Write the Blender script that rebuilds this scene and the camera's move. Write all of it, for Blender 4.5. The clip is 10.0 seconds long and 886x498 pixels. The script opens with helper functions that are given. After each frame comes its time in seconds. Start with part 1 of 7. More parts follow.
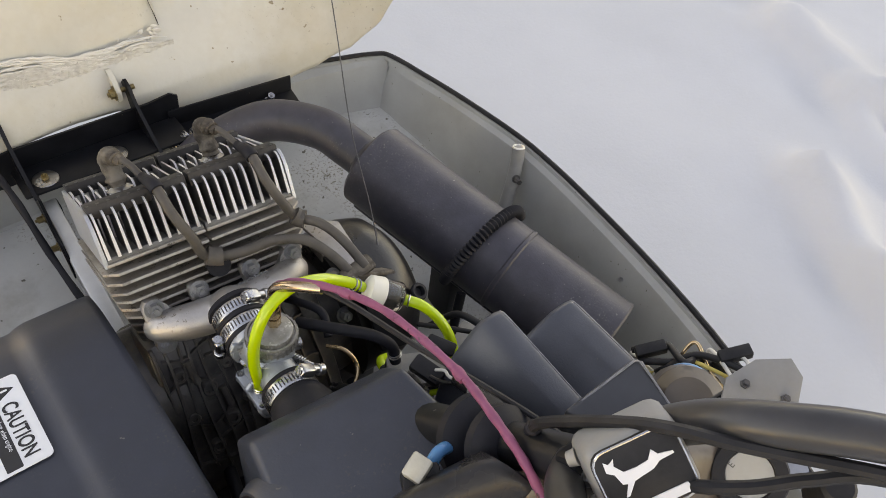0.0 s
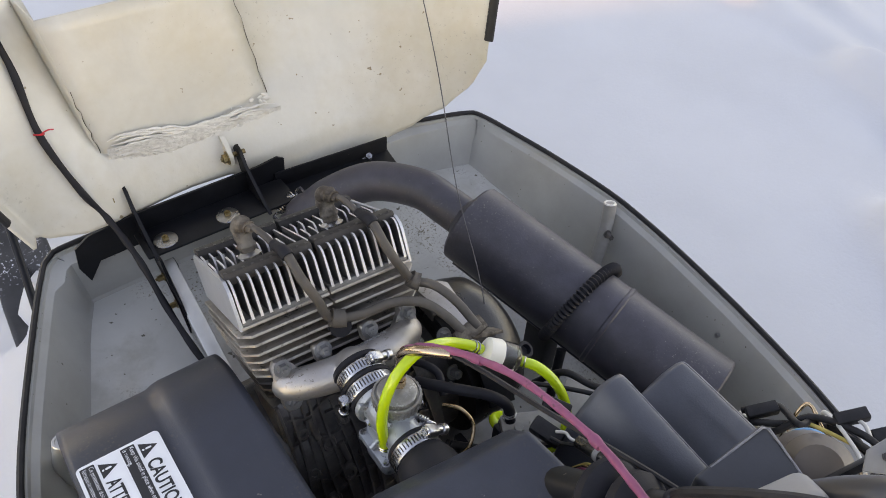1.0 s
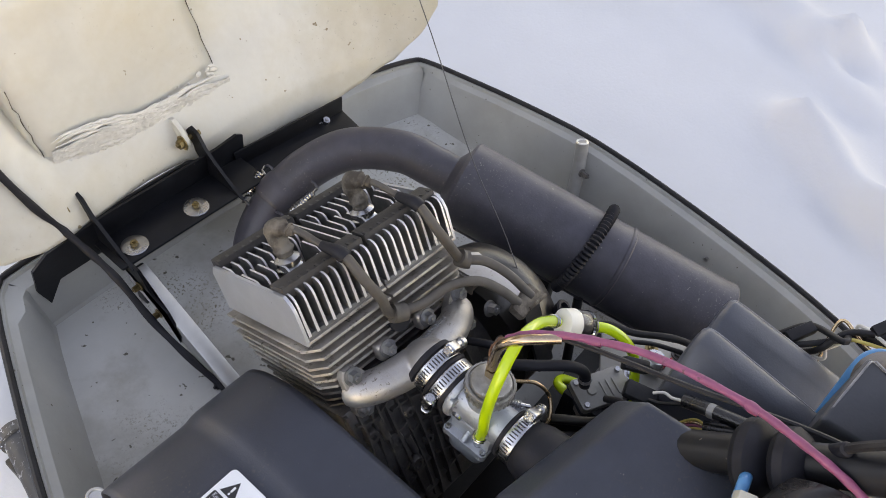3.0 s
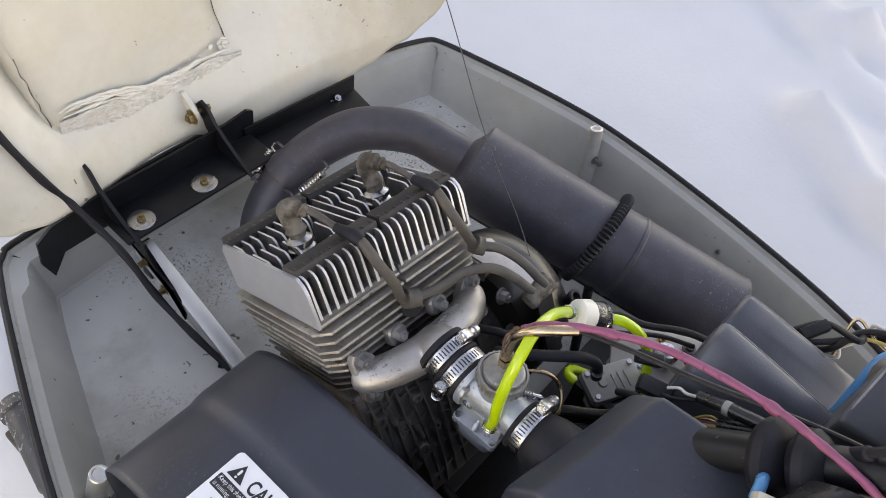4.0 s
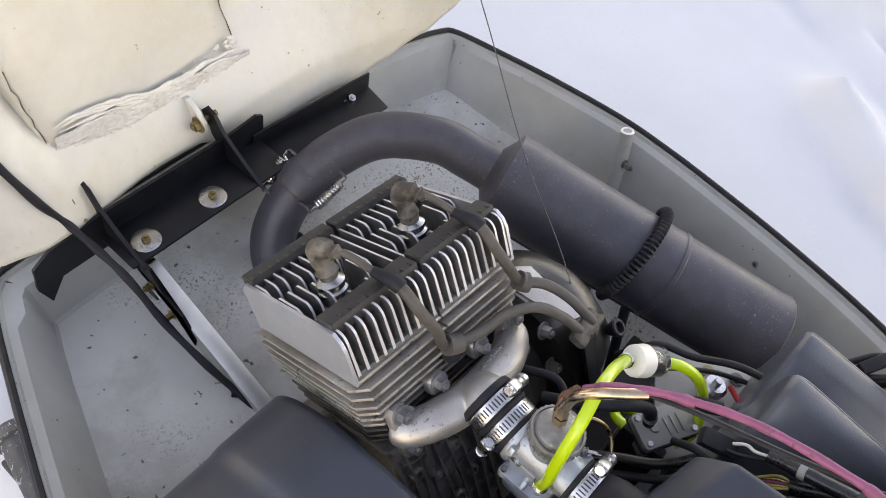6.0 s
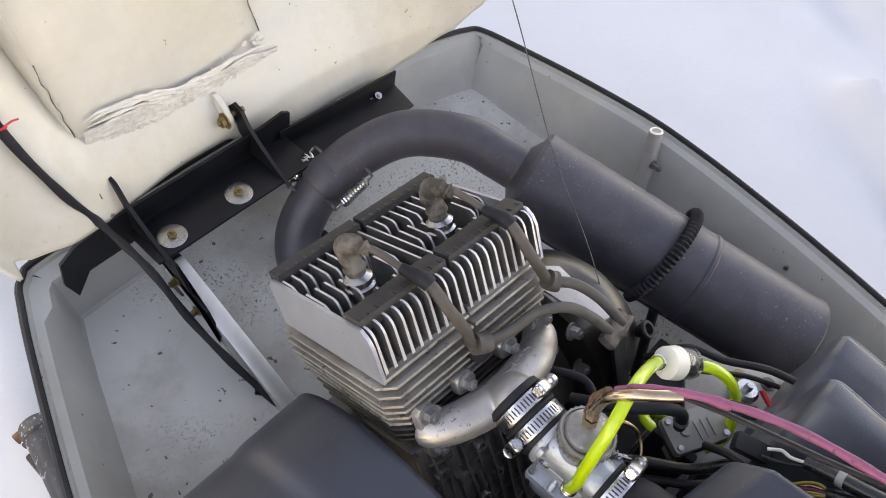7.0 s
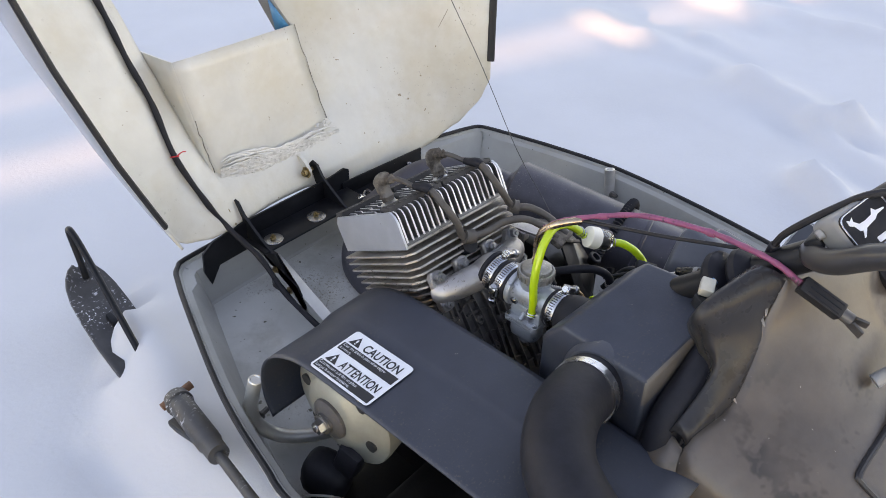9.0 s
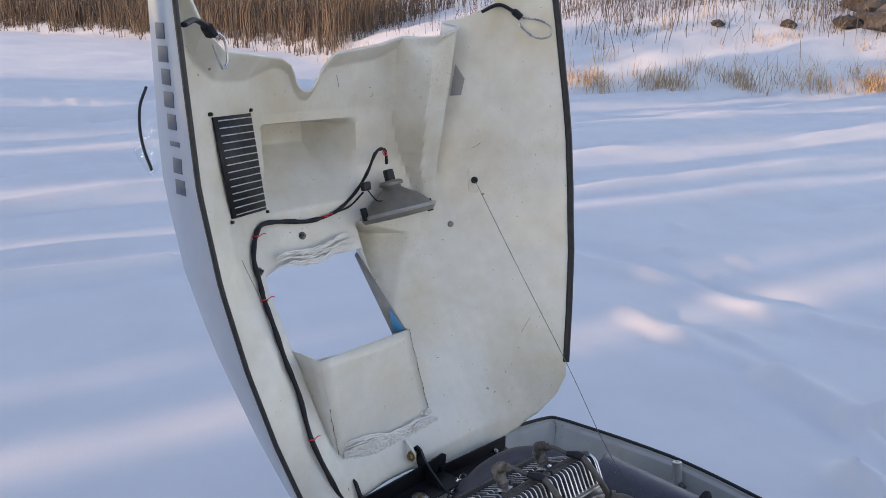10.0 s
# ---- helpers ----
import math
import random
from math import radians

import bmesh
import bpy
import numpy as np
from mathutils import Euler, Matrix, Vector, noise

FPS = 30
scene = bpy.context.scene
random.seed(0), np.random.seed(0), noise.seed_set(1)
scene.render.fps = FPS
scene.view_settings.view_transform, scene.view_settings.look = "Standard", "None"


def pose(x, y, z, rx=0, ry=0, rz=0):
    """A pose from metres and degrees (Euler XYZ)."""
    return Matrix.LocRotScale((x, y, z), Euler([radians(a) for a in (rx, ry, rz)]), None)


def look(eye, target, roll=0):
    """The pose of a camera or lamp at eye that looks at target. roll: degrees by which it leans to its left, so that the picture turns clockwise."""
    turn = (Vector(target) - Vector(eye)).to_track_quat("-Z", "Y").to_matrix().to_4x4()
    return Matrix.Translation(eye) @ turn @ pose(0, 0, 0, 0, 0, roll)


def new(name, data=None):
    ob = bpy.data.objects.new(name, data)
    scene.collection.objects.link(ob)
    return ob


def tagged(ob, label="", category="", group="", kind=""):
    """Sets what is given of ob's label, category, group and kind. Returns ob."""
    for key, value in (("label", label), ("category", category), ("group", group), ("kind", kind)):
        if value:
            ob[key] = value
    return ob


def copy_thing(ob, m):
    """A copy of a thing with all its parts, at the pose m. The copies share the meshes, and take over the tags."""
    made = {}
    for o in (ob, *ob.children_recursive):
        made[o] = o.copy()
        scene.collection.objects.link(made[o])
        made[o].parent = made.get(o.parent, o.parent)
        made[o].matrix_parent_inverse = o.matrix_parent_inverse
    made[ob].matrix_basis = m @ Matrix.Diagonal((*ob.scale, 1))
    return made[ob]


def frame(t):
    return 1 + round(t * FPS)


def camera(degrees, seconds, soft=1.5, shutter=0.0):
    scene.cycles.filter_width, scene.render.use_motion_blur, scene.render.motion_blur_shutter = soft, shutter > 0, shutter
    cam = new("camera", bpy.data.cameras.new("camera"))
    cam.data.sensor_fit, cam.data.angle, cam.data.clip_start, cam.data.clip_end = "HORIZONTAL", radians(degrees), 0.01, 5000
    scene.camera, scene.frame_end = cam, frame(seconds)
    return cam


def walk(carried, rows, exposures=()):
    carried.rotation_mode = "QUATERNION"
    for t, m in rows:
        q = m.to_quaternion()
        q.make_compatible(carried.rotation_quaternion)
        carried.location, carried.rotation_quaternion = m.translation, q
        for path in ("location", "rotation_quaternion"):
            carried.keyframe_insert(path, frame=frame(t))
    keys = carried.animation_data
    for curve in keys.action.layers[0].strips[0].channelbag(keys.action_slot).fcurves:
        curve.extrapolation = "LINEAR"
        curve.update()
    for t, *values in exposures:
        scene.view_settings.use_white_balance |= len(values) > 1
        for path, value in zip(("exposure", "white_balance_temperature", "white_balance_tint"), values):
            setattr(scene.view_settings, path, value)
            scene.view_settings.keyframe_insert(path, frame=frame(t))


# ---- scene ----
cam = camera(59.7, 10.0, soft=0.9)
METRES, EYE, TILT, LEAN, TURN = 1.56, 1.15, -47.46, -5.5, -38.62
ROWS = [
    (0.0, 0.0, 0.0, 0.0, 0.0, 0.0, -0.0),
    (0.5, 0.0031, -0.0291, -0.0014, 4.67, 3.06, -0.44),
    (1.0, -0.0415, -0.0232, 0.0167, 3.99, 2.88, 0.1),
    (1.5, -0.1461, -0.0031, 0.0452, -4.91, -0.63, 3.94),
    (2.0, -0.1736, 0.0007, 0.0542, -7.8, -2.94, 7.22),
    (2.5, -0.1803, 0.0053, 0.0612, -8.02, -3.47, 8.4),
    (4.0, -0.1966, 0.021, 0.0706, -8.0, -5.17, 6.01),
    (4.5, -0.1962, 0.0346, 0.0736, -8.86, -6.45, 5.99),
    (5.0, -0.2021, 0.0524, 0.0829, -9.53, -7.55, 6.03),
    (5.5, -0.2143, 0.0701, 0.1147, -9.81, -8.34, 6.0),
    (7.0, -0.2275, 0.0836, 0.1155, -7.86, -7.95, 5.43),
    (7.5, -0.2085, 0.0578, 0.0927, -6.94, -7.11, 5.95),
    (8.0, -0.1631, -0.0215, 0.0124, -2.93, -3.57, 7.2),
    (8.5, -0.1355, -0.0823, -0.0766, -0.08, 1.25, 8.42),
    (9.0, -0.2351, -0.1832, -0.1392, -2.5, 10.3, 10.19),
    (9.5, -0.3321, -0.3179, -0.1631, -3.51, 24.09, 10.66),
    (10.0, -0.3534, -0.3324, -0.1506, -2.23, 30.47, 8.11),
]
EXPOSURES = [(0.0, 1.0, 12900, 34), (1.0, 0.98, 10700, 35), (2.0, 1.10, 11000, 35.5), (4.2, 1.15, 11000, 36), (5.5, 1.36, 11000, 36.5), (8.0, 1.34, 11000, 37), (9.0, 1.02, 9500, 35), (9.3, 0.76, 8600, 34), (9.5, 0.58, 8200, 33.5), (9.75, 0.42, 7900, 33), (10.0, 0.32, 7850, 33.5)]
walk(cam, [(t, pose(0, 0, EYE, TILT, LEAN, TURN) @ pose(METRES * x, METRES * y, METRES * z, 90 + pitch, roll, yaw)) for t, x, y, z, yaw, pitch, roll in ROWS], EXPOSURES)

# ---- light: a low winter sun behind added unseen trees, and the open sky ----
SUN_EL, SUN_WAY = 9.0, Vector((-0.957, 0.287, 0))
world = bpy.data.worlds.new("sky")
scene.world = world
world.use_nodes = True
nt = world.node_tree
sky = nt.nodes.new("ShaderNodeTexSky")
sky.sky_type, sky.sun_disc = "NISHITA", False
sky.sun_elevation, sky.sun_rotation = radians(SUN_EL), math.atan2(SUN_WAY.x, SUN_WAY.y)
sky.air_density, sky.dust_density, sky.ozone_density = 1.0, 0.0, 1.5
nt.links.new(sky.outputs[0], nt.nodes["Background"].inputs[0])
nt.nodes["Background"].inputs[1].default_value = 0.42
lamp = bpy.data.lights.new("sun", "SUN")
lamp.energy, lamp.angle, lamp.color = 4.6, radians(0.53), (1.0, 0.78, 0.50)
sun = new("sun", lamp)
sun_from = SUN_WAY.normalized() * math.cos(radians(SUN_EL)) + Vector((0, 0, math.sin(radians(SUN_EL))))
sun.matrix_world = look(sun_from * 50, (0, 0, 0))


# ---- materials ----
def mat(name, base, rough=0.6, metal=0.0, var=0.15, scale=40.0, bump=0.15, bscale=None, second=None, sscale=6.0, samount=0.5, spots=None, sharp=0.1, coat=0.0, rvar=0.12, island=0.0, grime=None):
    """A procedural surface: grain (var, scale), stains of a second colour at a larger scale, small spots, fine relief."""
    m = bpy.data.materials.new(name)
    m.use_nodes = True
    n, l = m.node_tree.nodes, m.node_tree.links
    b = n["Principled BSDF"]
    tc = n.new("ShaderNodeTexCoord").outputs["Object"]

    def noisy(sc, detail=5.0, rough_=0.6):
        t = n.new("ShaderNodeTexNoise")
        t.inputs["Scale"].default_value, t.inputs["Detail"].default_value, t.inputs["Roughness"].default_value = sc, detail, rough_
        l.new(tc, t.inputs["Vector"])
        return t.outputs["Fac"]

    def ramp(src, a, c):
        r = n.new("ShaderNodeMapRange")
        r.inputs[1].default_value, r.inputs[2].default_value = a, c
        l.new(src, r.inputs[0])
        return r.outputs[0]

    def mix(fac, a, c, mode="MIX"):
        x = n.new("ShaderNodeMix")
        x.data_type, x.blend_type = "RGBA", mode
        for s, v in ((x.inputs[0], fac), (x.inputs[6], a), (x.inputs[7], c)):
            if isinstance(v, (tuple, float, int)):
                s.default_value = v if isinstance(v, (float, int)) else (*v, 1)
            else:
                l.new(v, s)
        return x.outputs[2]

    g = ramp(noisy(scale), 0.3, 0.7)
    dark = tuple(c * (1 - var) for c in base)
    light = tuple(min(1, c * (1 + var)) for c in base)
    col = mix(g, dark, light)
    if second:
        s = ramp(noisy(sscale, 6.0, 0.65), 0.49 - sharp, 0.49 + sharp + 0.09)
        k = n.new("ShaderNodeMath")
        k.operation = "MULTIPLY"
        k.inputs[1].default_value = samount
        l.new(s, k.inputs[0])
        col = mix(k.outputs[0], col, second)
    if spots:
        colour, sc, cut = spots
        s = ramp(noisy(sc, 2.0, 0.5), cut, cut + 0.04)
        col = mix(s, col, colour)
    if grime:
        colour, lo, hi, cut = grime
        k = n.new("ShaderNodeMath")
        k.operation = "MULTIPLY"
        l.new(ramp(noisy(lo, 4.0, 0.6), 0.46, 0.62), k.inputs[0])
        l.new(ramp(noisy(hi, 3.0, 0.7), cut, cut + 0.07), k.inputs[1])
        col = mix(k.outputs[0], col, colour)
    if island:
        gi = n.new("ShaderNodeNewGeometry").outputs["Random Per Island"]
        col = mix(ramp(gi, 0, 1 / island), col, tuple(c * 0.45 for c in base))
    l.new(col, b.inputs["Base Color"])
    rr = n.new("ShaderNodeMapRange")
    rr.inputs[3].default_value, rr.inputs[4].default_value = max(0.03, rough - rvar), min(1, rough + rvar)
    l.new(noisy(scale * 0.35), rr.inputs[0])
    l.new(rr.outputs[0], b.inputs["Roughness"])
    b.inputs["Metallic"].default_value = metal
    b.inputs["Coat Weight"].default_value = coat
    if bump:
        bp = n.new("ShaderNodeBump")
        bp.inputs["Strength"].default_value, bp.inputs["Distance"].default_value = bump, 0.002
        l.new(noisy(bscale or scale * 2.5), bp.inputs["Height"])
        l.new(bp.outputs[0], b.inputs["Normal"])
    return m


def glass(name, colour, rough=0.05, ior=1.45):
    m = bpy.data.materials.new(name)
    m.use_nodes = True
    b = m.node_tree.nodes["Principled BSDF"]
    b.inputs["Base Color"].default_value = (*colour, 1)
    b.inputs["Roughness"].default_value, b.inputs["IOR"].default_value = rough, ior
    b.inputs["Transmission Weight"].default_value = 1.0
    return m


SNOW = mat("snow", (0.535, 0.548, 0.57), 0.75, var=0.05, scale=2.2, bump=0.35, bscale=90, rvar=0.05, second=(0.58, 0.59, 0.61), sscale=0.8, samount=0.5)
PAN = mat("grey_pan_plastic", (0.35, 0.355, 0.34), 0.5, var=0.06, scale=14, bump=0.1, bscale=260, second=(0.27, 0.265, 0.245), sscale=5.0, samount=0.5, sharp=0.06, spots=((0.10, 0.09, 0.07), 130, 0.735))
FLOORM = mat("oil_spotted_pan_floor", (0.47, 0.475, 0.455), 0.5, var=0.07, scale=14, bump=0.12, bscale=260, second=(0.28, 0.26, 0.22), sscale=5.5, samount=0.6, sharp=0.02, spots=((0.10, 0.09, 0.07), 85, 0.685), grime=((0.17, 0.145, 0.105), 7, 230, 0.545))
RIM = mat("black_rubber_trim", (0.018, 0.018, 0.02), 0.5, var=0.3, scale=60, bump=0.2)
HOODIN = mat("cream_fibreglass", (0.61, 0.596, 0.545), 0.42, var=0.08, scale=11, bump=0.16, bscale=120, second=(0.43, 0.34, 0.19), sscale=2.9, samount=0.62, sharp=0.09, spots=((0.25, 0.19, 0.12), 80, 0.732), coat=0.15, grime=((0.40, 0.37, 0.31), 4, 150, 0.62))
SCRAPE = mat("scraped_fibreglass", (0.20, 0.17, 0.13), 0.7, var=0.3, scale=200)
HOODOUT = mat("silver_hood_paint", (0.30, 0.335, 0.39), 0.38, var=0.03, scale=30, bump=0.02, coat=0.3)
STEELBLACK = mat("black_painted_steel", (0.006, 0.007, 0.010), 0.42, var=0.3, scale=50, bump=0.1, second=(0.014, 0.014, 0.014), sscale=12, samount=0.25, spots=((0.12, 0.11, 0.10), 160, 0.765))
MUFF = mat("matt_black_exhaust_paint", (0.052, 0.051, 0.066), 0.46, var=0.22, scale=35, bump=0.15, bscale=200, second=(0.08, 0.077, 0.084), sscale=7, samount=0.5, spots=((0.16, 0.155, 0.15), 210, 0.725), grime=((0.17, 0.165, 0.16), 8, 300, 0.605))
PLASTIC = mat("black_moulded_plastic", (0.048, 0.054, 0.068), 0.38, var=0.15, scale=25, bump=0.12, bscale=400, second=(0.055, 0.056, 0.062), sscale=5, samount=0.4, spots=((0.13, 0.125, 0.11), 150, 0.755), grime=((0.075, 0.07, 0.064), 8, 260, 0.58))
GUARD = mat("black_guard_paint", (0.031, 0.037, 0.051), 0.42, var=0.12, scale=20, bump=0.1, bscale=500, second=(0.039, 0.042, 0.049), sscale=6, samount=0.3, spots=((0.16, 0.15, 0.13), 140, 0.76), grime=((0.066, 0.065, 0.062), 7, 260, 0.585))
ALU = mat("cast_aluminium", (0.33, 0.34, 0.355), 0.36, 0.8, var=0.18, scale=60, bump=0.4, bscale=260, second=(0.15, 0.145, 0.14), sscale=16, samount=0.65, sharp=0.16)
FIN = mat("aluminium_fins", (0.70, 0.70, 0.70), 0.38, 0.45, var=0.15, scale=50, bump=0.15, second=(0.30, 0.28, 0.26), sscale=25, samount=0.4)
# dusty metal darkened further, with the shade between fins put into its colour
FINDARK = mat("dusty_shaded_fin_gaps", (0.18, 0.185, 0.19), 0.5, 0.5, var=0.25, scale=50, bump=0.2, second=(0.05, 0.046, 0.042), sscale=22, samount=0.5)
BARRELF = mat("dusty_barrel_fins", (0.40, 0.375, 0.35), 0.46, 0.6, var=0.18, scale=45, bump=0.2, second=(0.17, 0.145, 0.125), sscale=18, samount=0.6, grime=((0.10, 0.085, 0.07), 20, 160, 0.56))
MANIM = mat("worn_cast_manifold", (0.40, 0.385, 0.375), 0.42, 0.7, var=0.12, scale=40, bump=0.22, bscale=300, second=(0.30, 0.275, 0.25), sscale=14, samount=0.5, sharp=0.14, grime=((0.12, 0.10, 0.085), 22, 190, 0.58))
HEADSIDE = mat("smooth_grey_casting", (0.46, 0.48, 0.51), 0.42, 0.65, var=0.06, scale=30, bump=0.12, second=(0.35, 0.36, 0.38), sscale=9, samount=0.5, spots=((0.2, 0.2, 0.2), 140, 0.74))
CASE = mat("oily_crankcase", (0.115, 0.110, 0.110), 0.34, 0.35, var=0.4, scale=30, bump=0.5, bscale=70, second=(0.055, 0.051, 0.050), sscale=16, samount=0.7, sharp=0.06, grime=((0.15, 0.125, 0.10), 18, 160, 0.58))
RUBBER = mat("dull_black_rubber", (0.012, 0.0125, 0.017), 0.6, var=0.25, scale=50, bump=0.2)
DAMP = mat("brown_black_damper_rubber", (0.027, 0.025, 0.025), 0.65, var=0.3, scale=60, bump=0.25, second=(0.055, 0.047, 0.042), sscale=20, samount=0.45)
WIRE = mat("dusty_ignition_lead", (0.060, 0.053, 0.048), 0.6, var=0.3, scale=45, bump=0.25, second=(0.105, 0.09, 0.076), sscale=14, samount=0.5)
BOOT = mat("dirty_plug_boot", (0.060, 0.049, 0.041), 0.65, var=0.35, scale=55, bump=0.5, bscale=120, second=(0.21, 0.185, 0.155), sscale=42, samount=0.8, sharp=0.05)
ZINC = mat("bright_zinc", (0.50, 0.51, 0.53), 0.28, 1.0, var=0.15, scale=60, bump=0.15, second=(0.24, 0.235, 0.23), sscale=35, samount=0.6)
CARB = mat("carburettor_zinc_casting", (0.42, 0.46, 0.50), 0.40, 0.55, var=0.16, scale=60, bump=0.4, bscale=200, second=(0.20, 0.21, 0.215), sscale=30, samount=0.65, grime=((0.08, 0.075, 0.07), 25, 150, 0.56))
BOLT = mat("yellow_zinc_bolt", (0.30, 0.22, 0.11), 0.4, 0.9, var=0.3, scale=80, bump=0.2)
RUST = mat("rusty_steel", (0.20, 0.10, 0.06), 0.7, 0.4, var=0.35, scale=60, bump=0.4)
BRASS = mat("brass_elbow", (0.60, 0.43, 0.27), 0.25, 1.0, var=0.15, scale=60, bump=0.1)
RAILM = mat("brushed_aluminium_rail", (0.60, 0.60, 0.58), 0.45, 0.8, var=0.08, scale=30, bump=0.1)
LIME = mat("lime_green_fuel_hose", (0.40, 0.58, 0.02), 0.2, var=0.12, scale=20, bump=0.03, coat=0.4)
PINK = mat("pink_cable_sleeve", (0.30, 0.07, 0.145), 0.55, var=0.2, scale=50, bump=0.25, second=(0.17, 0.04, 0.075), sscale=22, samount=0.5, grime=((0.07, 0.03, 0.035), 12, 140, 0.58))
WHITEP = mat("white_label", (0.78, 0.79, 0.80), 0.4, var=0.03, scale=40, bump=0.02)
INK = mat("black_ink", (0.02, 0.02, 0.022), 0.45, var=0.1, bump=0)
TEXTW = mat("white_ink", (0.75, 0.76, 0.78), 0.45, var=0.05, bump=0)
CONSOLE = mat("scuffed_brown_black_plastic", (0.088, 0.073, 0.062), 0.36, var=0.25, scale=16, bump=0.12, bscale=120, second=(0.17, 0.122, 0.086), sscale=3.4, samount=0.6, sharp=0.14, spots=((0.3, 0.27, 0.24), 110, 0.745), rvar=0.14, coat=0.1, grime=((0.032, 0.027, 0.024), 5, 22, 0.52))
SCUFF = mat("pale_scuff", (0.20, 0.185, 0.17), 0.6, var=0.3, scale=120, bump=0.3)
PADM = mat("grey_soft_pad", (0.27, 0.27, 0.265), 0.42, var=0.12, scale=30, bump=0.12, second=(0.19, 0.18, 0.165), sscale=14, samount=0.5)
BLUE = mat("blue_hose", (0.02, 0.25, 0.50), 0.3, var=0.15, scale=30, bump=0.05)
RED = mat("red_tie", (0.65, 0.03, 0.04), 0.4, var=0.1, bump=0)
NYLON = mat("milky_nylon", (0.72, 0.70, 0.62), 0.35, var=0.05, scale=30, bump=0.05)
CREAM = mat("aged_cream_plastic", (0.50, 0.47, 0.39), 0.4, var=0.1, scale=60, bump=0.1, second=(0.32, 0.28, 0.21), sscale=40, samount=0.5)
CLEAR = glass("clear_plastic", (0.92, 0.95, 0.93))
TRAYM = mat("grey_black_tray_plastic", (0.068, 0.076, 0.094), 0.34, var=0.14, scale=22, bump=0.12, bscale=380, second=(0.07, 0.073, 0.08), sscale=6, samount=0.4, spots=((0.15, 0.145, 0.135), 150, 0.755))
SHROUDM = mat("scuffed_grey_black_shroud", (0.022, 0.022, 0.024), 0.26, var=0.2, scale=20, bump=0.14, bscale=220, second=(0.055, 0.050, 0.046), sscale=9, samount=0.5, sharp=0.08, rvar=0.15, grime=((0.015, 0.014, 0.014), 12, 40, 0.53))
CLUTCH = mat("clutch_casting", (0.36, 0.36, 0.31), 0.45, 0.5, var=0.1, scale=40, bump=0.15, second=(0.34, 0.32, 0.26), sscale=12, samount=0.5)
REED = mat("dry_reeds", (0.112, 0.082, 0.060), 0.8, var=0.4, scale=1.4, bump=0, island=0.7)
STRAW = mat("pale_straw", (0.44, 0.29, 0.15), 0.8, var=0.4, scale=2, bump=0, island=0.6)
BARK = mat("dark_bark", (0.07, 0.055, 0.045), 0.85, var=0.3, scale=8, bump=0.5)
SPRUCE = mat("spruce_needles", (0.03, 0.05, 0.03), 0.8, var=0.3, scale=4, bump=0)
SEAL = mat("smeared_sealant", (0.66, 0.645, 0.61), 0.45, var=0.1, scale=40, bump=0.8, bscale=70)
YELLOW = mat("yellow_wire", (0.55, 0.42, 0.12), 0.5, var=0.2, bump=0)
WHITEW = mat("white_wire", (0.62, 0.60, 0.55), 0.5, var=0.1, bump=0)
OILBLACK = mat("oil_black_steel", (0.009, 0.009, 0.010), 0.35, var=0.4, scale=40, bump=0.3, second=(0.03, 0.026, 0.022), sscale=14, samount=0.4)
SKIM = mat("worn_black_ski", (0.045, 0.045, 0.047), 0.5, var=0.25, scale=20, bump=0.2, grime=((0.75, 0.77, 0.82), 12, 130, 0.58))


# ---- mesh helpers ----
for m_ in (RUBBER, RIM, STEELBLACK, SHROUDM, BOOT):
    m_.node_tree.nodes["Principled BSDF"].inputs["Specular IOR Level"].default_value = 0.28


def part(name, bm, material, parent=None, label="", angle=38):
    me = bpy.data.meshes.new(name)
    bmesh.ops.recalc_face_normals(bm, faces=bm.faces)
    bm.to_mesh(me)
    bm.free()
    for m in material if isinstance(material, (list, tuple)) else [material]:
        me.materials.append(m)
    me.polygons.foreach_set("use_smooth", [True] * len(me.polygons))
    me.set_sharp_from_angle(angle=radians(angle))
    ob = new(name, me)
    if parent is not None:
        top = parent
        off = Vector((0, 0, 0))
        while top is not None:
            off += top.location
            top = top.parent
        me.transform(Matrix.Translation(-off))
        ob.parent = parent
    if label:
        ob["label"] = label
    return ob


def thing(name, at, label, category, group="", kind=""):
    ob = new(name)
    ob.location = at
    ob.empty_display_size = 0.02
    return tagged(ob, label, category, group, kind)


def basis(d, up=(0, 0, 1)):
    d = Vector(d).normalized()
    u = Vector(up)
    if abs(d.dot(u.normalized())) > 0.98:
        u = Vector((1, 0, 0))
    s = d.cross(u).normalized()
    return s, s.cross(d).normalized()


def loft(bm, rings, cap=True):
    """Closed rings of equal length joined into a skin."""
    vs = [[bm.verts.new(p) for p in r] for r in rings]
    k = len(vs[0])
    for a, b in zip(vs, vs[1:]):
        for i in range(k):
            bm.faces.new((a[i], a[(i + 1) % k], b[(i + 1) % k], b[i]))
    if cap:
        bm.faces.new(vs[0][::-1])
        bm.faces.new(vs[-1])
    return bm


def cyl(bm, p0, p1, r0, r1=None, seg=20, bevel=0.0):
    p0, p1 = Vector(p0), Vector(p1)
    r1 = r0 if r1 is None else r1
    s, u = basis(p1 - p0)
    d = (p1 - p0).normalized()
    stations = [(p0, r0), (p1, r1)]
    if bevel:
        stations = [(p0, r0 - bevel), (p0 + d * bevel, r0), (p1 - d * bevel, r1), (p1, r1 - bevel)]
    rings = [[c + (s * math.cos(a) + u * math.sin(a)) * r for a in (2 * math.pi * i / seg for i in range(seg))] for c, r in stations]
    return loft(bm, rings)


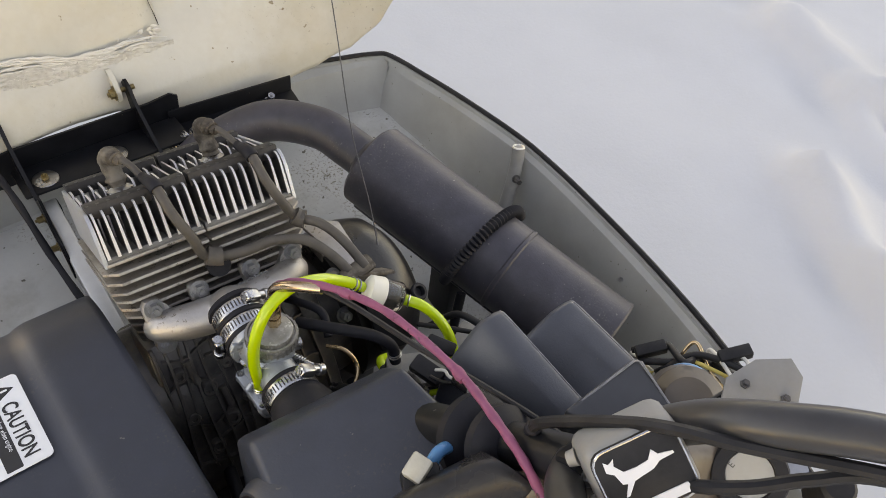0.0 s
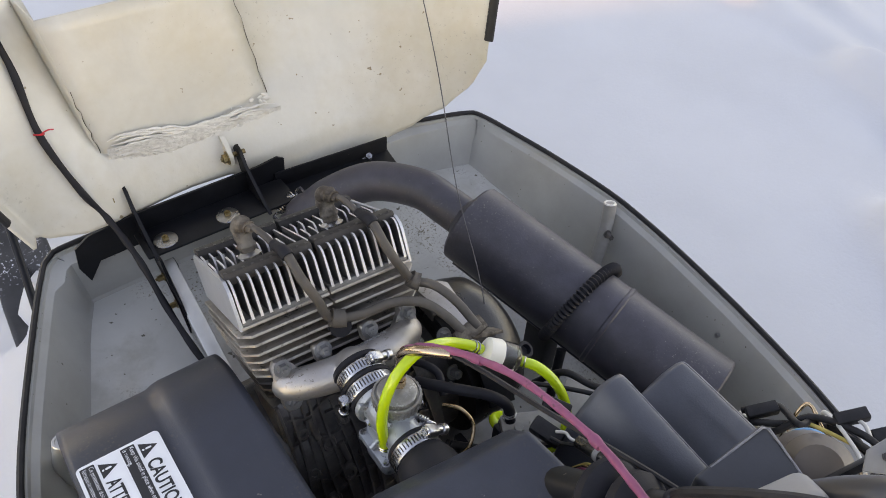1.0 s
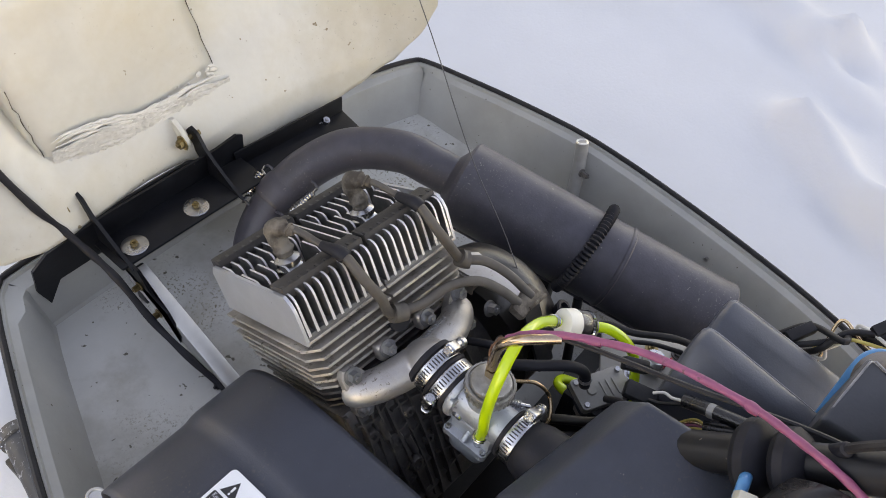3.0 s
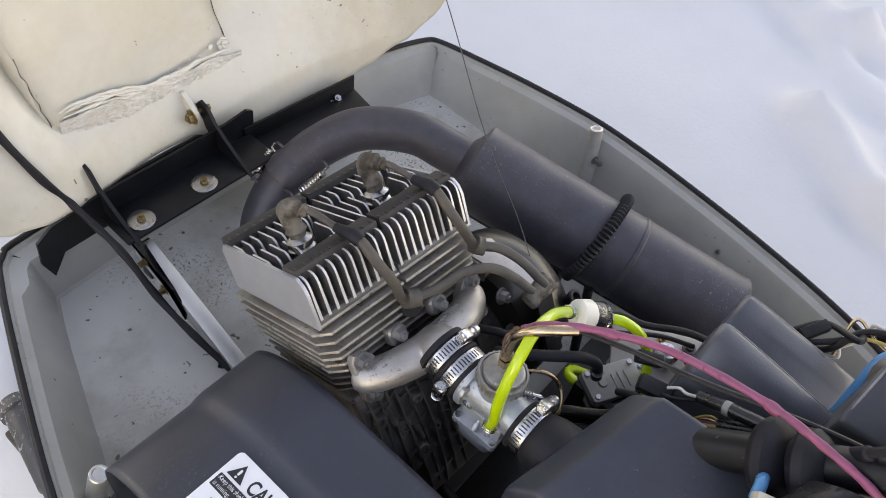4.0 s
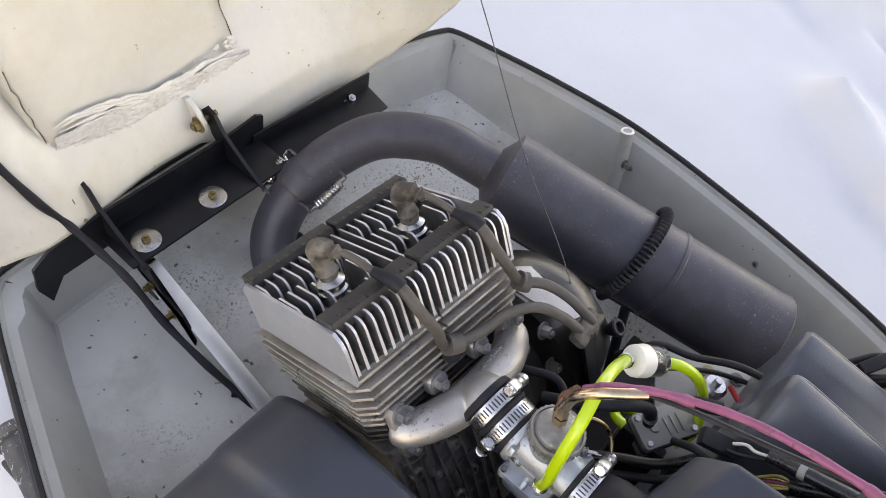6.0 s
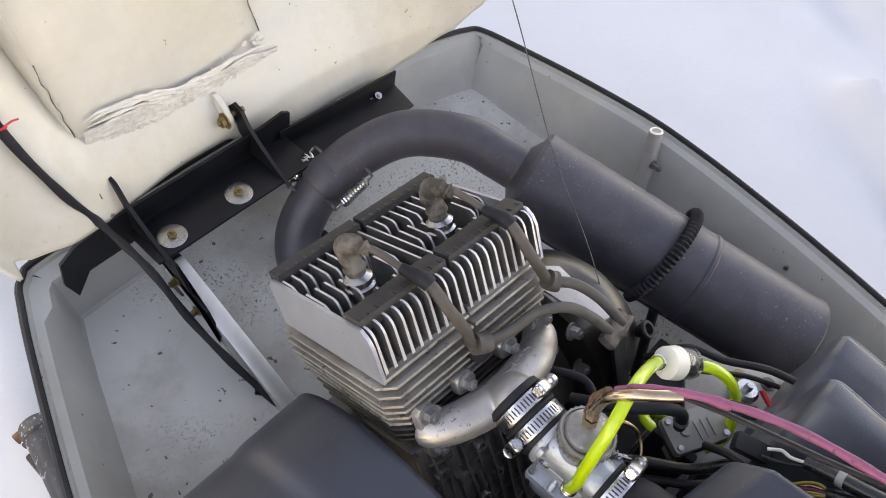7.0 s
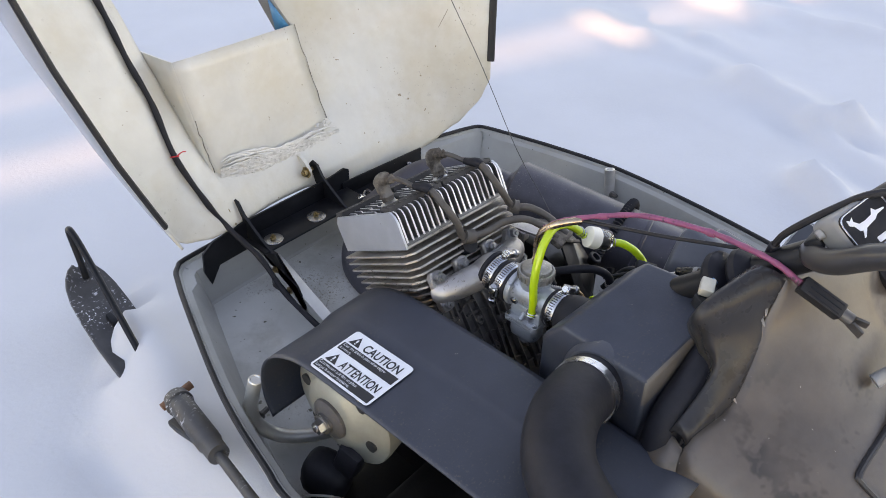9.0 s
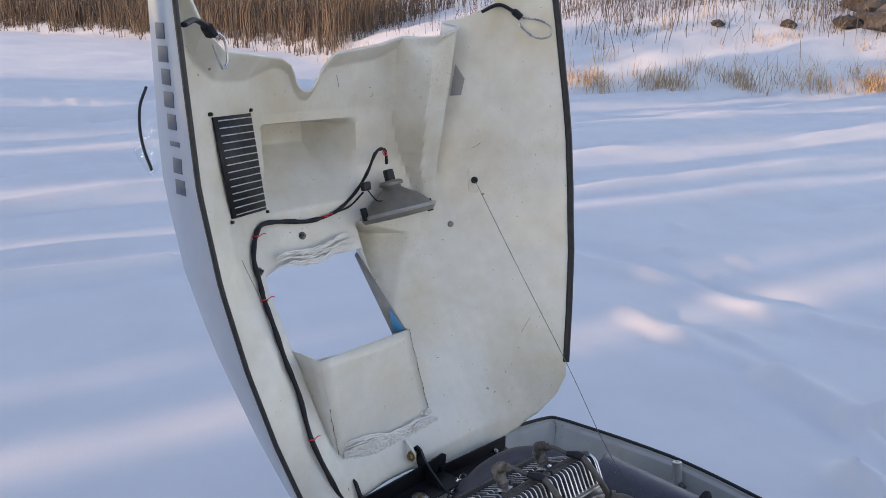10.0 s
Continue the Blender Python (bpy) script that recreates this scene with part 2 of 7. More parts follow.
def lathe(bm, p0, axis, prof, seg=28):
    """prof: (distance along the axis, radius) pairs."""
    p0, d = Vector(p0), Vector(axis).normalized()
    s, u = basis(d)
    return loft(bm, [[p0 + d * h + (s * math.cos(a) + u * math.sin(a)) * max(r, 1e-4) for a in (2 * math.pi * i / seg for i in range(seg))] for h, r in prof])


def spline(pts, per=8):
    p = [Vector(q) for q in pts]
    p = [2 * p[0] - p[1]] + p + [2 * p[-1] - p[-2]]
    out = []
    for i in range(1, len(p) - 2):
        for k in range(per):
            t = k / per
            a, b, c, d = p[i - 1:i + 3]
            out.append(0.5 * ((2 * b) + (c - a) * t + (2 * a - 5 * b + 4 * c - d) * t * t + (3 * b - a - 3 * c + d) * t ** 3))
    return out + [p[-2]]


def tube(bm, pts, r, seg=12, per=8, flat=1.0):
    """A round cable or pipe through the points; r may be a function of 0..1."""
    c = spline(pts, per) if per else [Vector(q) for q in pts]
    n = len(c)
    s = None
    rings = []
    for i, p in enumerate(c):
        d = (c[min(i + 1, n - 1)] - c[max(i - 1, 0)]).normalized()
        if s is None:
            s, u = basis(d)
        s = (s - d * s.dot(d)).normalized()
        u = s.cross(d).normalized()
        rr = r(i / (n - 1)) if callable(r) else r
        rings.append([p + (s * math.cos(a) + u * math.sin(a) * flat) * rr for a in (2 * math.pi * k / seg for k in range(seg))])
    return loft(bm, rings)


def block(bm, m, size, bevel=0.0, taper=(1, 1), segs=2):
    """A box of a size, centred at the pose m, with rounded edges; taper scales its top."""
    g = bmesh.ops.create_cube(bm, size=1.0)
    vs = g["verts"]
    for v in vs:
        k = v.co.z > 0
        v.co = Vector((v.co.x * size[0] * (taper[0] if k else 1), v.co.y * size[1] * (taper[1] if k else 1), v.co.z * size[2]))
    if bevel:
        es = list({e for v in vs for e in v.link_edges})
        r = bmesh.ops.bevel(bm, geom=es, offset=bevel, segments=segs, affect="EDGES", profile=0.5)
        vs = list({v for f in r["faces"] for v in f.verts} | {v for v in vs if v.is_valid})
    bmesh.ops.transform(bm, matrix=m, verts=[v for v in vs if v.is_valid])
    return bm


def prism(bm, poly, thick, m=None, bevel=0.0):
    """A flat polygon (x, y) extruded to a thickness along z, at the pose m."""
    lo = [bm.verts.new((x, y, 0)) for x, y in poly]
    hi = [bm.verts.new((x, y, thick)) for x, y in poly]
    k = len(poly)
    bm.faces.new(lo[::-1])
    bm.faces.new(hi)
    for i in range(k):
        bm.faces.new((lo[i], lo[(i + 1) % k], hi[(i + 1) % k], hi[i]))
    vs = lo + hi
    if bevel:
        es = [e for e in {e for v in hi for e in v.link_edges} if e.verts[0] in hi and e.verts[1] in hi]
        r = bmesh.ops.bevel(bm, geom=es, offset=bevel, segments=2, affect="EDGES", profile=0.5)
        vs = [v for v in set(lo) | {v for f in r["faces"] for v in f.verts} | set(hi) if v.is_valid]
    if m is not None:
        bmesh.ops.transform(bm, matrix=m, verts=vs)
    return bm


def rounded(w, h, r, k=5, x0=0.0, y0=0.0):
    out = []
    for cx, cy, a0 in ((w / 2 - r, h / 2 - r, 0), (-w / 2 + r, h / 2 - r, 90), (-w / 2 + r, -h / 2 + r, 180), (w / 2 - r, -h / 2 + r, 270)):
        for i in range(k):
            a = radians(a0 + 90 * i / (k - 1))
            out.append((x0 + cx + r * math.cos(a), y0 + cy + r * math.sin(a)))
    return out


def axes(o, x, y, z):
    m = Matrix((Vector(x), Vector(y), Vector(z))).transposed().to_4x4()
    m.translation = Vector(o)
    return m


def frame_of(o, z, xhint=(1, 0, 0)):
    z = Vector(z).normalized()
    x = (Vector(xhint) - z * Vector(xhint).dot(z)).normalized()
    return axes(o, x, z.cross(x), z)


def hexbolt(bm, p, axis, r=0.006, h=0.005, washer=True):
    p, d = Vector(p), Vector(axis).normalized()
    if washer:
        cyl(bm, p, p + d * 0.0015, r * 1.45, seg=16)
    cyl(bm, p + d * 0.001, p + d * h, r, r * 0.93, seg=6)
    cyl(bm, p + d * h * 0.9, p + d * (h + 0.003), r * 0.45, r * 0.4, seg=8)
    return bm


def torus(bm, p, axis, R, r, seg=28, k=8):
    s, u = basis(axis)
    d = Vector(axis).normalized()
    p = Vector(p)
    rings = []
    for i in range(seg + 1):
        a = 2 * math.pi * i / seg
        q = s * math.cos(a) + u * math.sin(a)
        rings.append([p + q * (R + r * math.cos(b)) + d * r * math.sin(b) for b in (2 * math.pi * j / k for j in range(k))])
    return loft(bm, rings, cap=False)


def lerp(tab, x):
    return float(np.interp(x, [a for a, _ in tab], [b for _, b in tab]))


B = bmesh.new

# ---- ground, shore and far trees ----
SHORE = [(40, -14), (24, 1), (19, 5), (12.6, 9.4), (13, 16), (17, 25), (18.5, 41), (16.5, 56), (8, 90), (-30, 160)]


def shore_x(y):
    return float(np.interp(y, [p[1] for p in SHORE], [p[0] for p in SHORE]))


# blown-over footprints: head, tail, half width, height
STEPS = [((2.38, 1.68), (2.33, 1.45), 0.075, 0.042), ((2.31, 1.38), (2.24, 1.02), 0.07, 0.035), ((2.17, 0.88), (2.07, 0.62), 0.08, 0.085), ((2.00, 0.58), (1.84, 0.34), 0.055, 0.05), ((2.10, 0.50), (2.04, 0.42), 0.045, 0.075), ((1.60, 0.44), (1.44, 0.22), 0.055, 0.08), ((1.42, 0.18), (1.30, -0.05), 0.055, 0.06),
         ((3.05, 2.08), (3.00, 1.96), 0.055, 0.03), ((3.22, 1.66), (3.16, 1.55), 0.055, 0.03), ((2.90, 1.22), (2.82, 1.10), 0.06, 0.03), ((2.50, 1.22), (2.45, 1.04), 0.05, 0.022), ((4.15, 2.40), (4.10, 2.30), 0.06, 0.03), ((3.70, 1.72), (3.62, 1.60), 0.06, 0.025), ((3.55, 2.10), (3.50, 2.0), 0.05, 0.02)]


# edges of the sled tracks that curve across the ice
BERMS = [((4.0, 3.78), (4.6, 3.58), (6.48, 2.98), (8.98, 2.32), (13.0, 1.4)), ((5.4, 5.3), (7.06, 4.5), (8.47, 3.86), (11.1, 2.89), (15.0, 1.7)), ((6.2, 5.5), (7.36, 4.92), (9.07, 4.13), (11.69, 3.05), (15.0, 2.0)), ((8.4, 7.6), (9.94, 6.33), (11.8, 5.0), (13.6, 3.75), (17.0, 1.8)), ((10.2, 7.5), (11.77, 6.33), (15.5, 4.06)),
         ((1.4, 14.9), (3.2, 13.2), (4.8, 11.8), (6.5, 10.0)), ((0.8, 12.0), (2.35, 10.46), (3.6, 9.3), (5.0, 8.0)), ((-0.8, 5.9), (1.13, 5.84), (2.16, 5.8), (3.4, 5.3)), ((-0.9, 4.8), (0.52, 4.6), (1.39, 4.32), (2.4, 3.9)), ((-0.6, 4.2), (0.49, 4.08), (1.2, 3.9))]


def berm_height(x, y):
    z = 0.0
    for i, line in enumerate(BERMS):
        for (ax_, ay_), (bx_, by_) in zip(line, line[1:]):
            if min(ax_, bx_) - 0.6 < x < max(ax_, bx_) + 0.01 and min(ay_, by_) - 0.9 < y < max(ay_, by_) + 0.9:
                t = (x - ax_) / (bx_ - ax_)
                if 0 <= t < 1:
                    d = y - (ay_ + (by_ - ay_) * t) - 0.05 * noise.noise(Vector((x * 0.9, i, 0)))
                    w = 0.11 + 0.012 * x
                    h = 0.05 * (0.75 + 0.7 * noise.noise(Vector((x * 1.1, i * 3.0, 2))))
                    z += h * (math.exp(-(d / w) ** 2) if d > 0 else math.exp(-(d / (0.55 * w)) ** 2)) - 0.6 * h * math.exp(-((d + 2.2 * w) / (1.1 * w)) ** 2)
    return z


def snow_height(x, y):
    along, across = 0.985 * x - 0.17 * y, 0.17 * x + 0.985 * y
    z = 0.05 * noise.noise(Vector((x * 0.35, y * 0.35, 3.1))) + 0.012 * noise.noise(Vector((x * 2.2, y * 2.2, 7.7)))
    far = min(1, max(0, (math.hypot(x, y) - 3.0) / 4))
    z += far * (0.13 * noise.noise(Vector((along * 0.07, across * 1.0, 1.7))) + 0.09 * noise.noise(Vector((along * 0.16, across * 2.4, 9.2))) + 0.02 * noise.noise(Vector((along * 0.5, across * 6.0, 4.4))))
    for i, ((ax_, ay_), (bx_, by_), w, h) in enumerate(STEPS):
        if abs(x - ax_) < 0.7 and abs(y - ay_) < 0.7:
            dx, dy = bx_ - ax_, by_ - ay_
            ln = math.hypot(dx, dy)
            u, v = ((x - ax_) * dx + (y - ay_) * dy) / ln, (-(x - ax_) * dy + (y - ay_) * dx) / ln
            e = max(0, -u, u - ln) ** 2 + v * v
            z += 0.85 * h * math.exp(-e / (1.5 * w * w)) * (1.15 - 0.7 * min(1, max(0, u / ln))) * (1 + 0.3 * noise.noise(Vector((x * 11, y * 11, i))))
            z -= 0.4 * h * math.exp(-((u - ln - 0.6 * w) ** 2 * 0.4 + (v + 1.3 * w) ** 2) / (w * w))
    # snow heaped over the near ski, and the bank it pushed aside
    if -0.7 < x < 0.3 and 0.3 < y < 1.6:
        c = x + 0.085 + 0.06 * (1.2 - y)
        z += 0.115 * math.exp(-(c / 0.12) ** 2) * min(1, max(0, (1.29 + 1.2 * c - y + 0.10 * noise.noise(Vector((x * 14, y * 14, 4)))) / 0.12)) * (0.8 + 0.5 * noise.noise(Vector((x * 7, y * 5, 2)))) * (0.55 + 0.45 * min(1, max(0, (y - 0.98) / 0.12))) * min(1, max(0, (y - 0.35) / 0.35))
        z -= 0.02 * math.exp(-((c + 0.16) / 0.05) ** 2) * min(1, max(0, (1.2 - y) / 0.2)) * min(1, max(0, (y - 0.35) / 0.35))
    # a trodden ridge beside the sled, its lumps, and the drifts that the wind left
    if 2.4 < x < 3.9 and 0.2 < y < 3.2:
        e = x - 3.0 - 0.10 * noise.noise(Vector((y * 1.6, 2.0, 0)))
        k = min(1, max(0, (y - 0.3) / 0.4)) * min(1, max(0, (3.1 - y) / 0.5))
        z += k * (0.042 * math.exp(-(e / 0.075) ** 2) * (0.7 + 0.9 * noise.noise(Vector((x * 4, y * 4.5, 8)))) - 0.018 * math.exp(-((e - 0.2) / 0.10) ** 2))
    if y > 1.2:
        z += berm_height(x, y)
    d = x - shore_x(y)
    if d > -1:
        z += 4.5 * (1 - math.exp(-max(0, d) / 15)) + 0.12 * min(1, d + 1) * (0.4 + noise.noise(Vector((x * 0.5, y * 0.5, 0)))) + 0.06 * noise.noise(Vector((x * 2, y * 2, 5)))
    return z


def growing(lo, hi, step, rate, far):
    out = list(np.arange(lo, hi, step))
    s = step
    while out[-1] < far:
        s *= rate
        out.append(out[-1] + s)
    s = step
    while out[0] > -far:
        s *= rate
        out.insert(0, out[0] - s)
    return out


xs, ys = growing(-0.8, 4.4, 0.03, 1.03, 1800), growing(-0.3, 4.6, 0.03, 1.03, 1800)
verts = [(x, y, snow_height(x, y)) for y in ys for x in xs]
nx = len(xs)
faces = [(j * nx + i, j * nx + i + 1, (j + 1) * nx + i + 1, (j + 1) * nx + i) for j in range(len(ys) - 1) for i in range(nx - 1)]
me = bpy.data.meshes.new("ground")
me.from_pydata(verts, [], faces)
me.polygons.foreach_set("use_smooth", [True] * len(me.polygons))
me.materials.append(SNOW)
tagged(new("ground", me), "soft trampled snow with footprints and sled tracks", "snow", kind="structure")


def blades(name, spots, material, label, tall, wide, lean=0.25, category="grass"):
    """Dry stalks: thin tapered blades, each a bent strip of two faces."""
    v, f = [], []
    for x, y, k in spots:
        z0 = snow_height(x, y) - 0.03
        h = tall * random.uniform(0.45, 1.15) * k
        a, t = random.uniform(0, 6.28), random.gauss(0, lean)
        dx, dy = math.cos(a) * t * h, math.sin(a) * t * h
        b = random.uniform(0, 6.28)
        wx, wy = math.cos(b) * wide, math.sin(b) * wide
        i = len(v)
        v += [(x - wx, y - wy, z0), (x + wx, y + wy, z0), (x + dx * 0.4 + wx * 0.8, y + dy * 0.4 + wy * 0.8, z0 + h * 0.6), (x + dx * 0.4 - wx * 0.8, y + dy * 0.4 - wy * 0.8, z0 + h * 0.6), (x + dx, y + dy, z0 + h * math.sqrt(max(0.2, 1 - t * t)))]
        f += [(i, i + 1, i + 2, i + 3), (i + 3, i + 2, i + 4)]
    m = bpy.data.meshes.new(name)
    m.from_pydata(v, [], f)
    m.materials.append(material)
    return tagged(new(name, m), label, category, kind="stuff")


rng = random.Random(4)
spots = []
for _ in range(14000):
    y = rng.uniform(22, 75)
    edge = 0.9 + 1.6 * noise.noise(Vector((y * 0.35, 0, 3))) + 0.9 * noise.noise(Vector((y * 1.3, 5, 0)))
    d = abs(rng.gauss(0, 3.5))
    spots.append((shore_x(y) + d + edge, y, 1.0 + 0.35 * noise.noise(Vector((y * 0.8, d * 0.8, 1)))))
for i in range(170):
    y = rng.uniform(20, 60)
    cx = shore_x(y) - 0.3 + abs(rng.gauss(0, 1.6))
    spots += [(cx + rng.gauss(0, 0.14), y + rng.gauss(0, 0.14), rng.uniform(0.2, 0.62)) for _ in range(rng.randint(2, 9))]
blades("reeds", spots, REED, "dense brown dry reeds on the snowy far shore", 2.2, 0.014, 0.33, "reeds")
spots = []
for i in range(240):
    y = rng.uniform(-4, 20)
    cx, cy = shore_x(y) + (abs(rng.gauss(0, 5)) + 0.2 if i % 4 else rng.uniform(-0.3, 1.2)), y
    k, n = rng.uniform(0.25, 1.0), rng.choice((3, 4, 6, 9, 14, 26))
    spots += [(cx + rng.gauss(0, 0.16), cy + rng.gauss(0, 0.16), k) for _ in range(n)]
for cy, n in ((10.4, 120), (9.2, 220), (8.4, 120), (8.1, 160), (7.2, 260), (6.6, 90), (6.1, 140), (5.3, 320), (4.8, 220), (3.9, 160), (11.6, 100), (13.0, 120)):
    cx = shore_x(cy) + 0.35 + rng.uniform(-0.1, 0.3)
    spots += [(cx + rng.gauss(0, 0.22), cy + rng.gauss(0, 0.26), rng.uniform(0.25, 0.75)) for _ in range(n)]
blades("dry_grass", spots, STRAW, "tufts of dry straw-coloured grass in snow", 0.75, 0.0055, 0.5)
spots = []
for i in range(130):
    y = rng.uniform(-8, 26) if i % 2 else rng.uniform(6, 15)
    cx, cy = shore_x(y) + (3 + abs(rng.gauss(0, 5)) if i % 2 else rng.uniform(5, 10)), y
    spots += [(cx + rng.gauss(0, 0.5), cy + rng.gauss(0, 0.5), rng.uniform(0.4, 1.1)) for _ in range(20)]
blades("bare_shrubs", spots, BARK, "bare dark twigs of low shrubs on the bank", 1.25, 0.007, 0.42, "shrub")


def boulder(at, size, seed):
    bm = B()
    bmesh.ops.create_icosphere(bm, subdivisions=3, radius=1)
    for v in bm.verts:
        k = 1 + 0.55 * noise.noise(v.co * 1.7 + Vector((seed, 0, 0))) + 0.30 * noise.noise(v.co * 4 + Vector((0, seed, 0)))
        v.co = Vector((v.co.x * size[0] * k, v.co.y * size[1] * k, v.co.z * size[2] * k)) + Vector(at)
    ob = part("boulder", bm, ROCK)
    return tagged(ob, "dark rough boulder half buried in the bank snow", "boulder", "boulders on the bank")


ROCK = mat("dark_boulder", (0.030, 0.027, 0.026), 0.85, var=0.3, scale=3, bump=0.6, bscale=14, second=(0.12, 0.105, 0.095), sscale=1.2, samount=0.7)
for i, (x, y, s) in enumerate([(23.0, 6.5, 0.75), (24.2, 7.3, 0.8), (22.2, 7.1, 0.45), (24.2, 5.6, 0.7), (20.6, 8.0, 0.28), (18.6, 9.0, 0.22)]):
    boulder((x, y, snow_height(x, y) + 0.14 * s), (0.9 * s, 0.75 * s, 0.45 * s), i * 3.7)

# unseen young trees added between sled and low sun; gaps pass bands of light
GAPS = [(2.10, 2.16), (2.54, 2.58), (4.03, 4.11), (4.62, 4.78), (5.88, 6.0), (6.16, 6.30), (8.2, 8.4), (9.3, 9.5), (10.3, 10.6), (12.7, 13.1)]
side = Vector((-SUN_WAY.y, SUN_WAY.x, 0)).normalized()
if side.y < 0:
    side = -side


def shade_spruce(k, far, h, wide):
    h *= math.tan(radians(SUN_EL)) / 0.114
    p = SUN_WAY.normalized() * far + side * k
    tree = thing("shade_spruce", (p.x, p.y, -0.1), "unseen young dark green spruce added to block the low sun", "tree", "spruces")
    part("trunk", cyl(B(), (p.x, p.y, -0.1), (p.x, p.y, h * 0.92), 0.07, 0.015, 8), BARK, tree)
    bm = B()
    cyl(bm, (p.x, p.y, 0.2), (p.x, p.y, h), wide * 0.62, 0.01, 9)
    for t in range(11):
        z = 0.25 + (h - 0.3) * t / 11
        r = ((1 - t / 11.5) * 0.8 + 0.2) * wide
        for q in range(10):
            a = 6.283 * (q + 0.5 * (t % 2)) / 10 + rng.uniform(-0.1, 0.1)
            rr = r * rng.uniform(0.85, 1.3)
            c, s = math.cos(a), math.sin(a)
            w = 0.10
            bm.faces.new([bm.verts.new(v) for v in ((p.x, p.y, z + 0.25), (p.x + c * rr * 0.6 - s * w, p.y + s * rr * 0.6 + c * w, z + 0.08), (p.x + c * rr, p.y + s * rr, z - 0.06), (p.x + c * rr * 0.6 + s * w, p.y + s * rr * 0.6 - c * w, z + 0.08))])
    part("crown", bm, SPRUCE, tree)


k = -3.0
while k < 17:
    low = any(p - 0.11 < k < q + 0.11 for p, q in GAPS)
    for row in range(3):
        far = 24 + 1.0 * row + rng.uniform(-0.3, 0.3)
        j = k + rng.uniform(-0.05, 0.05) + 0.075 * row
        if low:
            if row == 0:
                shade_spruce(j, far, rng.uniform(1.5, 2.3), 0.4)
        elif k < 9:
            shade_spruce(j, far, rng.uniform(5.2, 5.9), 0.62 if k < 0.3 else 0.32)
        elif k < 13 or rng.random() < 0.7:
            shade_spruce(j, far, rng.uniform(5.2, 5.9), 0.62)
    k += 0.2
# an unseen pine with a bare stem, added to shade the upper hood
p = SUN_WAY.normalized() * 27 + side * 1.2
shade_pine = thing("shade_pine", (p.x, p.y, -0.1), "unseen tall pine with a bare lower trunk, added to shade the hood", "tree")
part("trunk", cyl(B(), (p.x, p.y, -0.1), (p.x, p.y, 9.6), 0.05, 0.03, 10), BARK, shade_pine)
bm = B()
for i in range(360):
    z = rng.uniform(6.0, 9.6)
    a, r = rng.uniform(0, 6.283), rng.uniform(0.1, 0.85) * (1.15 - 0.2 * (z - 6.0))
    q = Vector((p.x + math.cos(a) * r, p.y + math.sin(a) * r, z))
    bmesh.ops.create_icosphere(bm, subdivisions=1, radius=rng.uniform(0.12, 0.22), matrix=Matrix.Translation(q) @ Matrix.Diagonal((1, 1, 0.6, 1)))
part("crown", bm, SPRUCE, shade_pine)

# ---- belly pan ----
RIM_LINE = [(-0.15, -0.25), (-0.19, 0.0), (-0.205, 0.3), (-0.2, 0.49), (-0.188, 0.555), (-0.166, 0.655), (-0.137, 0.75), (-0.084, 0.895), (-0.052, 0.975), (-0.03, 1.012), (0.02, 1.026), (0.3, 1.032), (0.56, 1.018), (0.66, 0.996), (0.722, 0.976), (0.742, 0.955), (0.758, 0.88), (0.775, 0.78), (0.788, 0.66), (0.787, 0.58), (0.778, 0.48), (0.757, 0.33), (0.722, 0.17), (0.66, 0.0), (0.58, -0.25)]
RIM_Z = 0.345


def inset(poly, d):
    """Moves a closed outline inwards; d may depend on the place."""
    n, out = len(poly), []
    for i in range(n):
        a, b, c = Vector(poly[i - 1]), Vector(poly[i]), Vector(poly[(i + 1) % n])
        t = ((b - a).normalized() + (c - b).normalized()).normalized()
        k = d(b) if callable(d) else d
        out.append((b.x + t.y * k, b.y - t.x * k))
    return out


def dense(poly, per=4):
    c = spline([(x, y, 0) for x, y in poly], per)
    return [(p.x, p.y) for p in c]


rim = dense(RIM_LINE)


def floor_z(y):
    return lerp([(0.1, 0.10), (0.45, 0.14), (0.75, 0.235), (0.9, 0.262), (1.1, 0.268)], y)


ledge = lambda b: lerp([(0.56, 0.030), (0.70, 0.019)], b.x) if b.y > 0.96 else 0.019
pan = thing("belly_pan", (0.3, 0.4, 0.0), "grey moulded plastic belly pan of a snowmobile, oil-spotted inside", "belly pan")
outer_low = inset(rim, 0.13)
# the inside follows the same line but turns a sharp corner at the front
INNER = [{(0.722, 0.976): (0.705, 0.984), (0.742, 0.955): (0.750, 0.970)}.get(p, p) for p in RIM_LINE]
rim_in = []
for i, (p, q) in enumerate(zip(INNER, INNER[1:])):
    sharp_ = p[0] > 0.6 and p[1] > 0.9
    for k in range(4):
        rim_in.append((p[0] + (q[0] - p[0]) * k / 4, p[1] + (q[1] - p[1]) * k / 4) if sharp_ else rim[4 * i + k])
rim_in.append(rim[-1])
rings = [[(x, y, 0.035) for x, y in outer_low], [(x, y, 0.16) for x, y in inset(rim, 0.035)], [(x, y, RIM_Z - 0.012) for x, y in rim], [(x, y, RIM_Z) for x, y in inset(rim, 0.002)], [(x, y, RIM_Z) for x, y in inset(rim, 0.008)], [(x, y, RIM_Z - 0.005) for x, y in inset(rim, 0.010)], [(x, y, RIM_Z - 0.010) for x, y in inset(rim_in, ledge)], [(x, y, RIM_Z - 0.014) for x, y in inset(rim_in, lambda b: ledge(b) + 0.002)],
         [(x, y, floor_z(y) + 0.003) for x, y in inset(rim_in, 0.047)], [(x, y, floor_z(y) - 0.002) for x, y in inset(rim_in, 0.052)]]
bm = B()
loft(bm, rings, cap=False)
part("shell", bm, PAN, pan, angle=30)
bm = B()
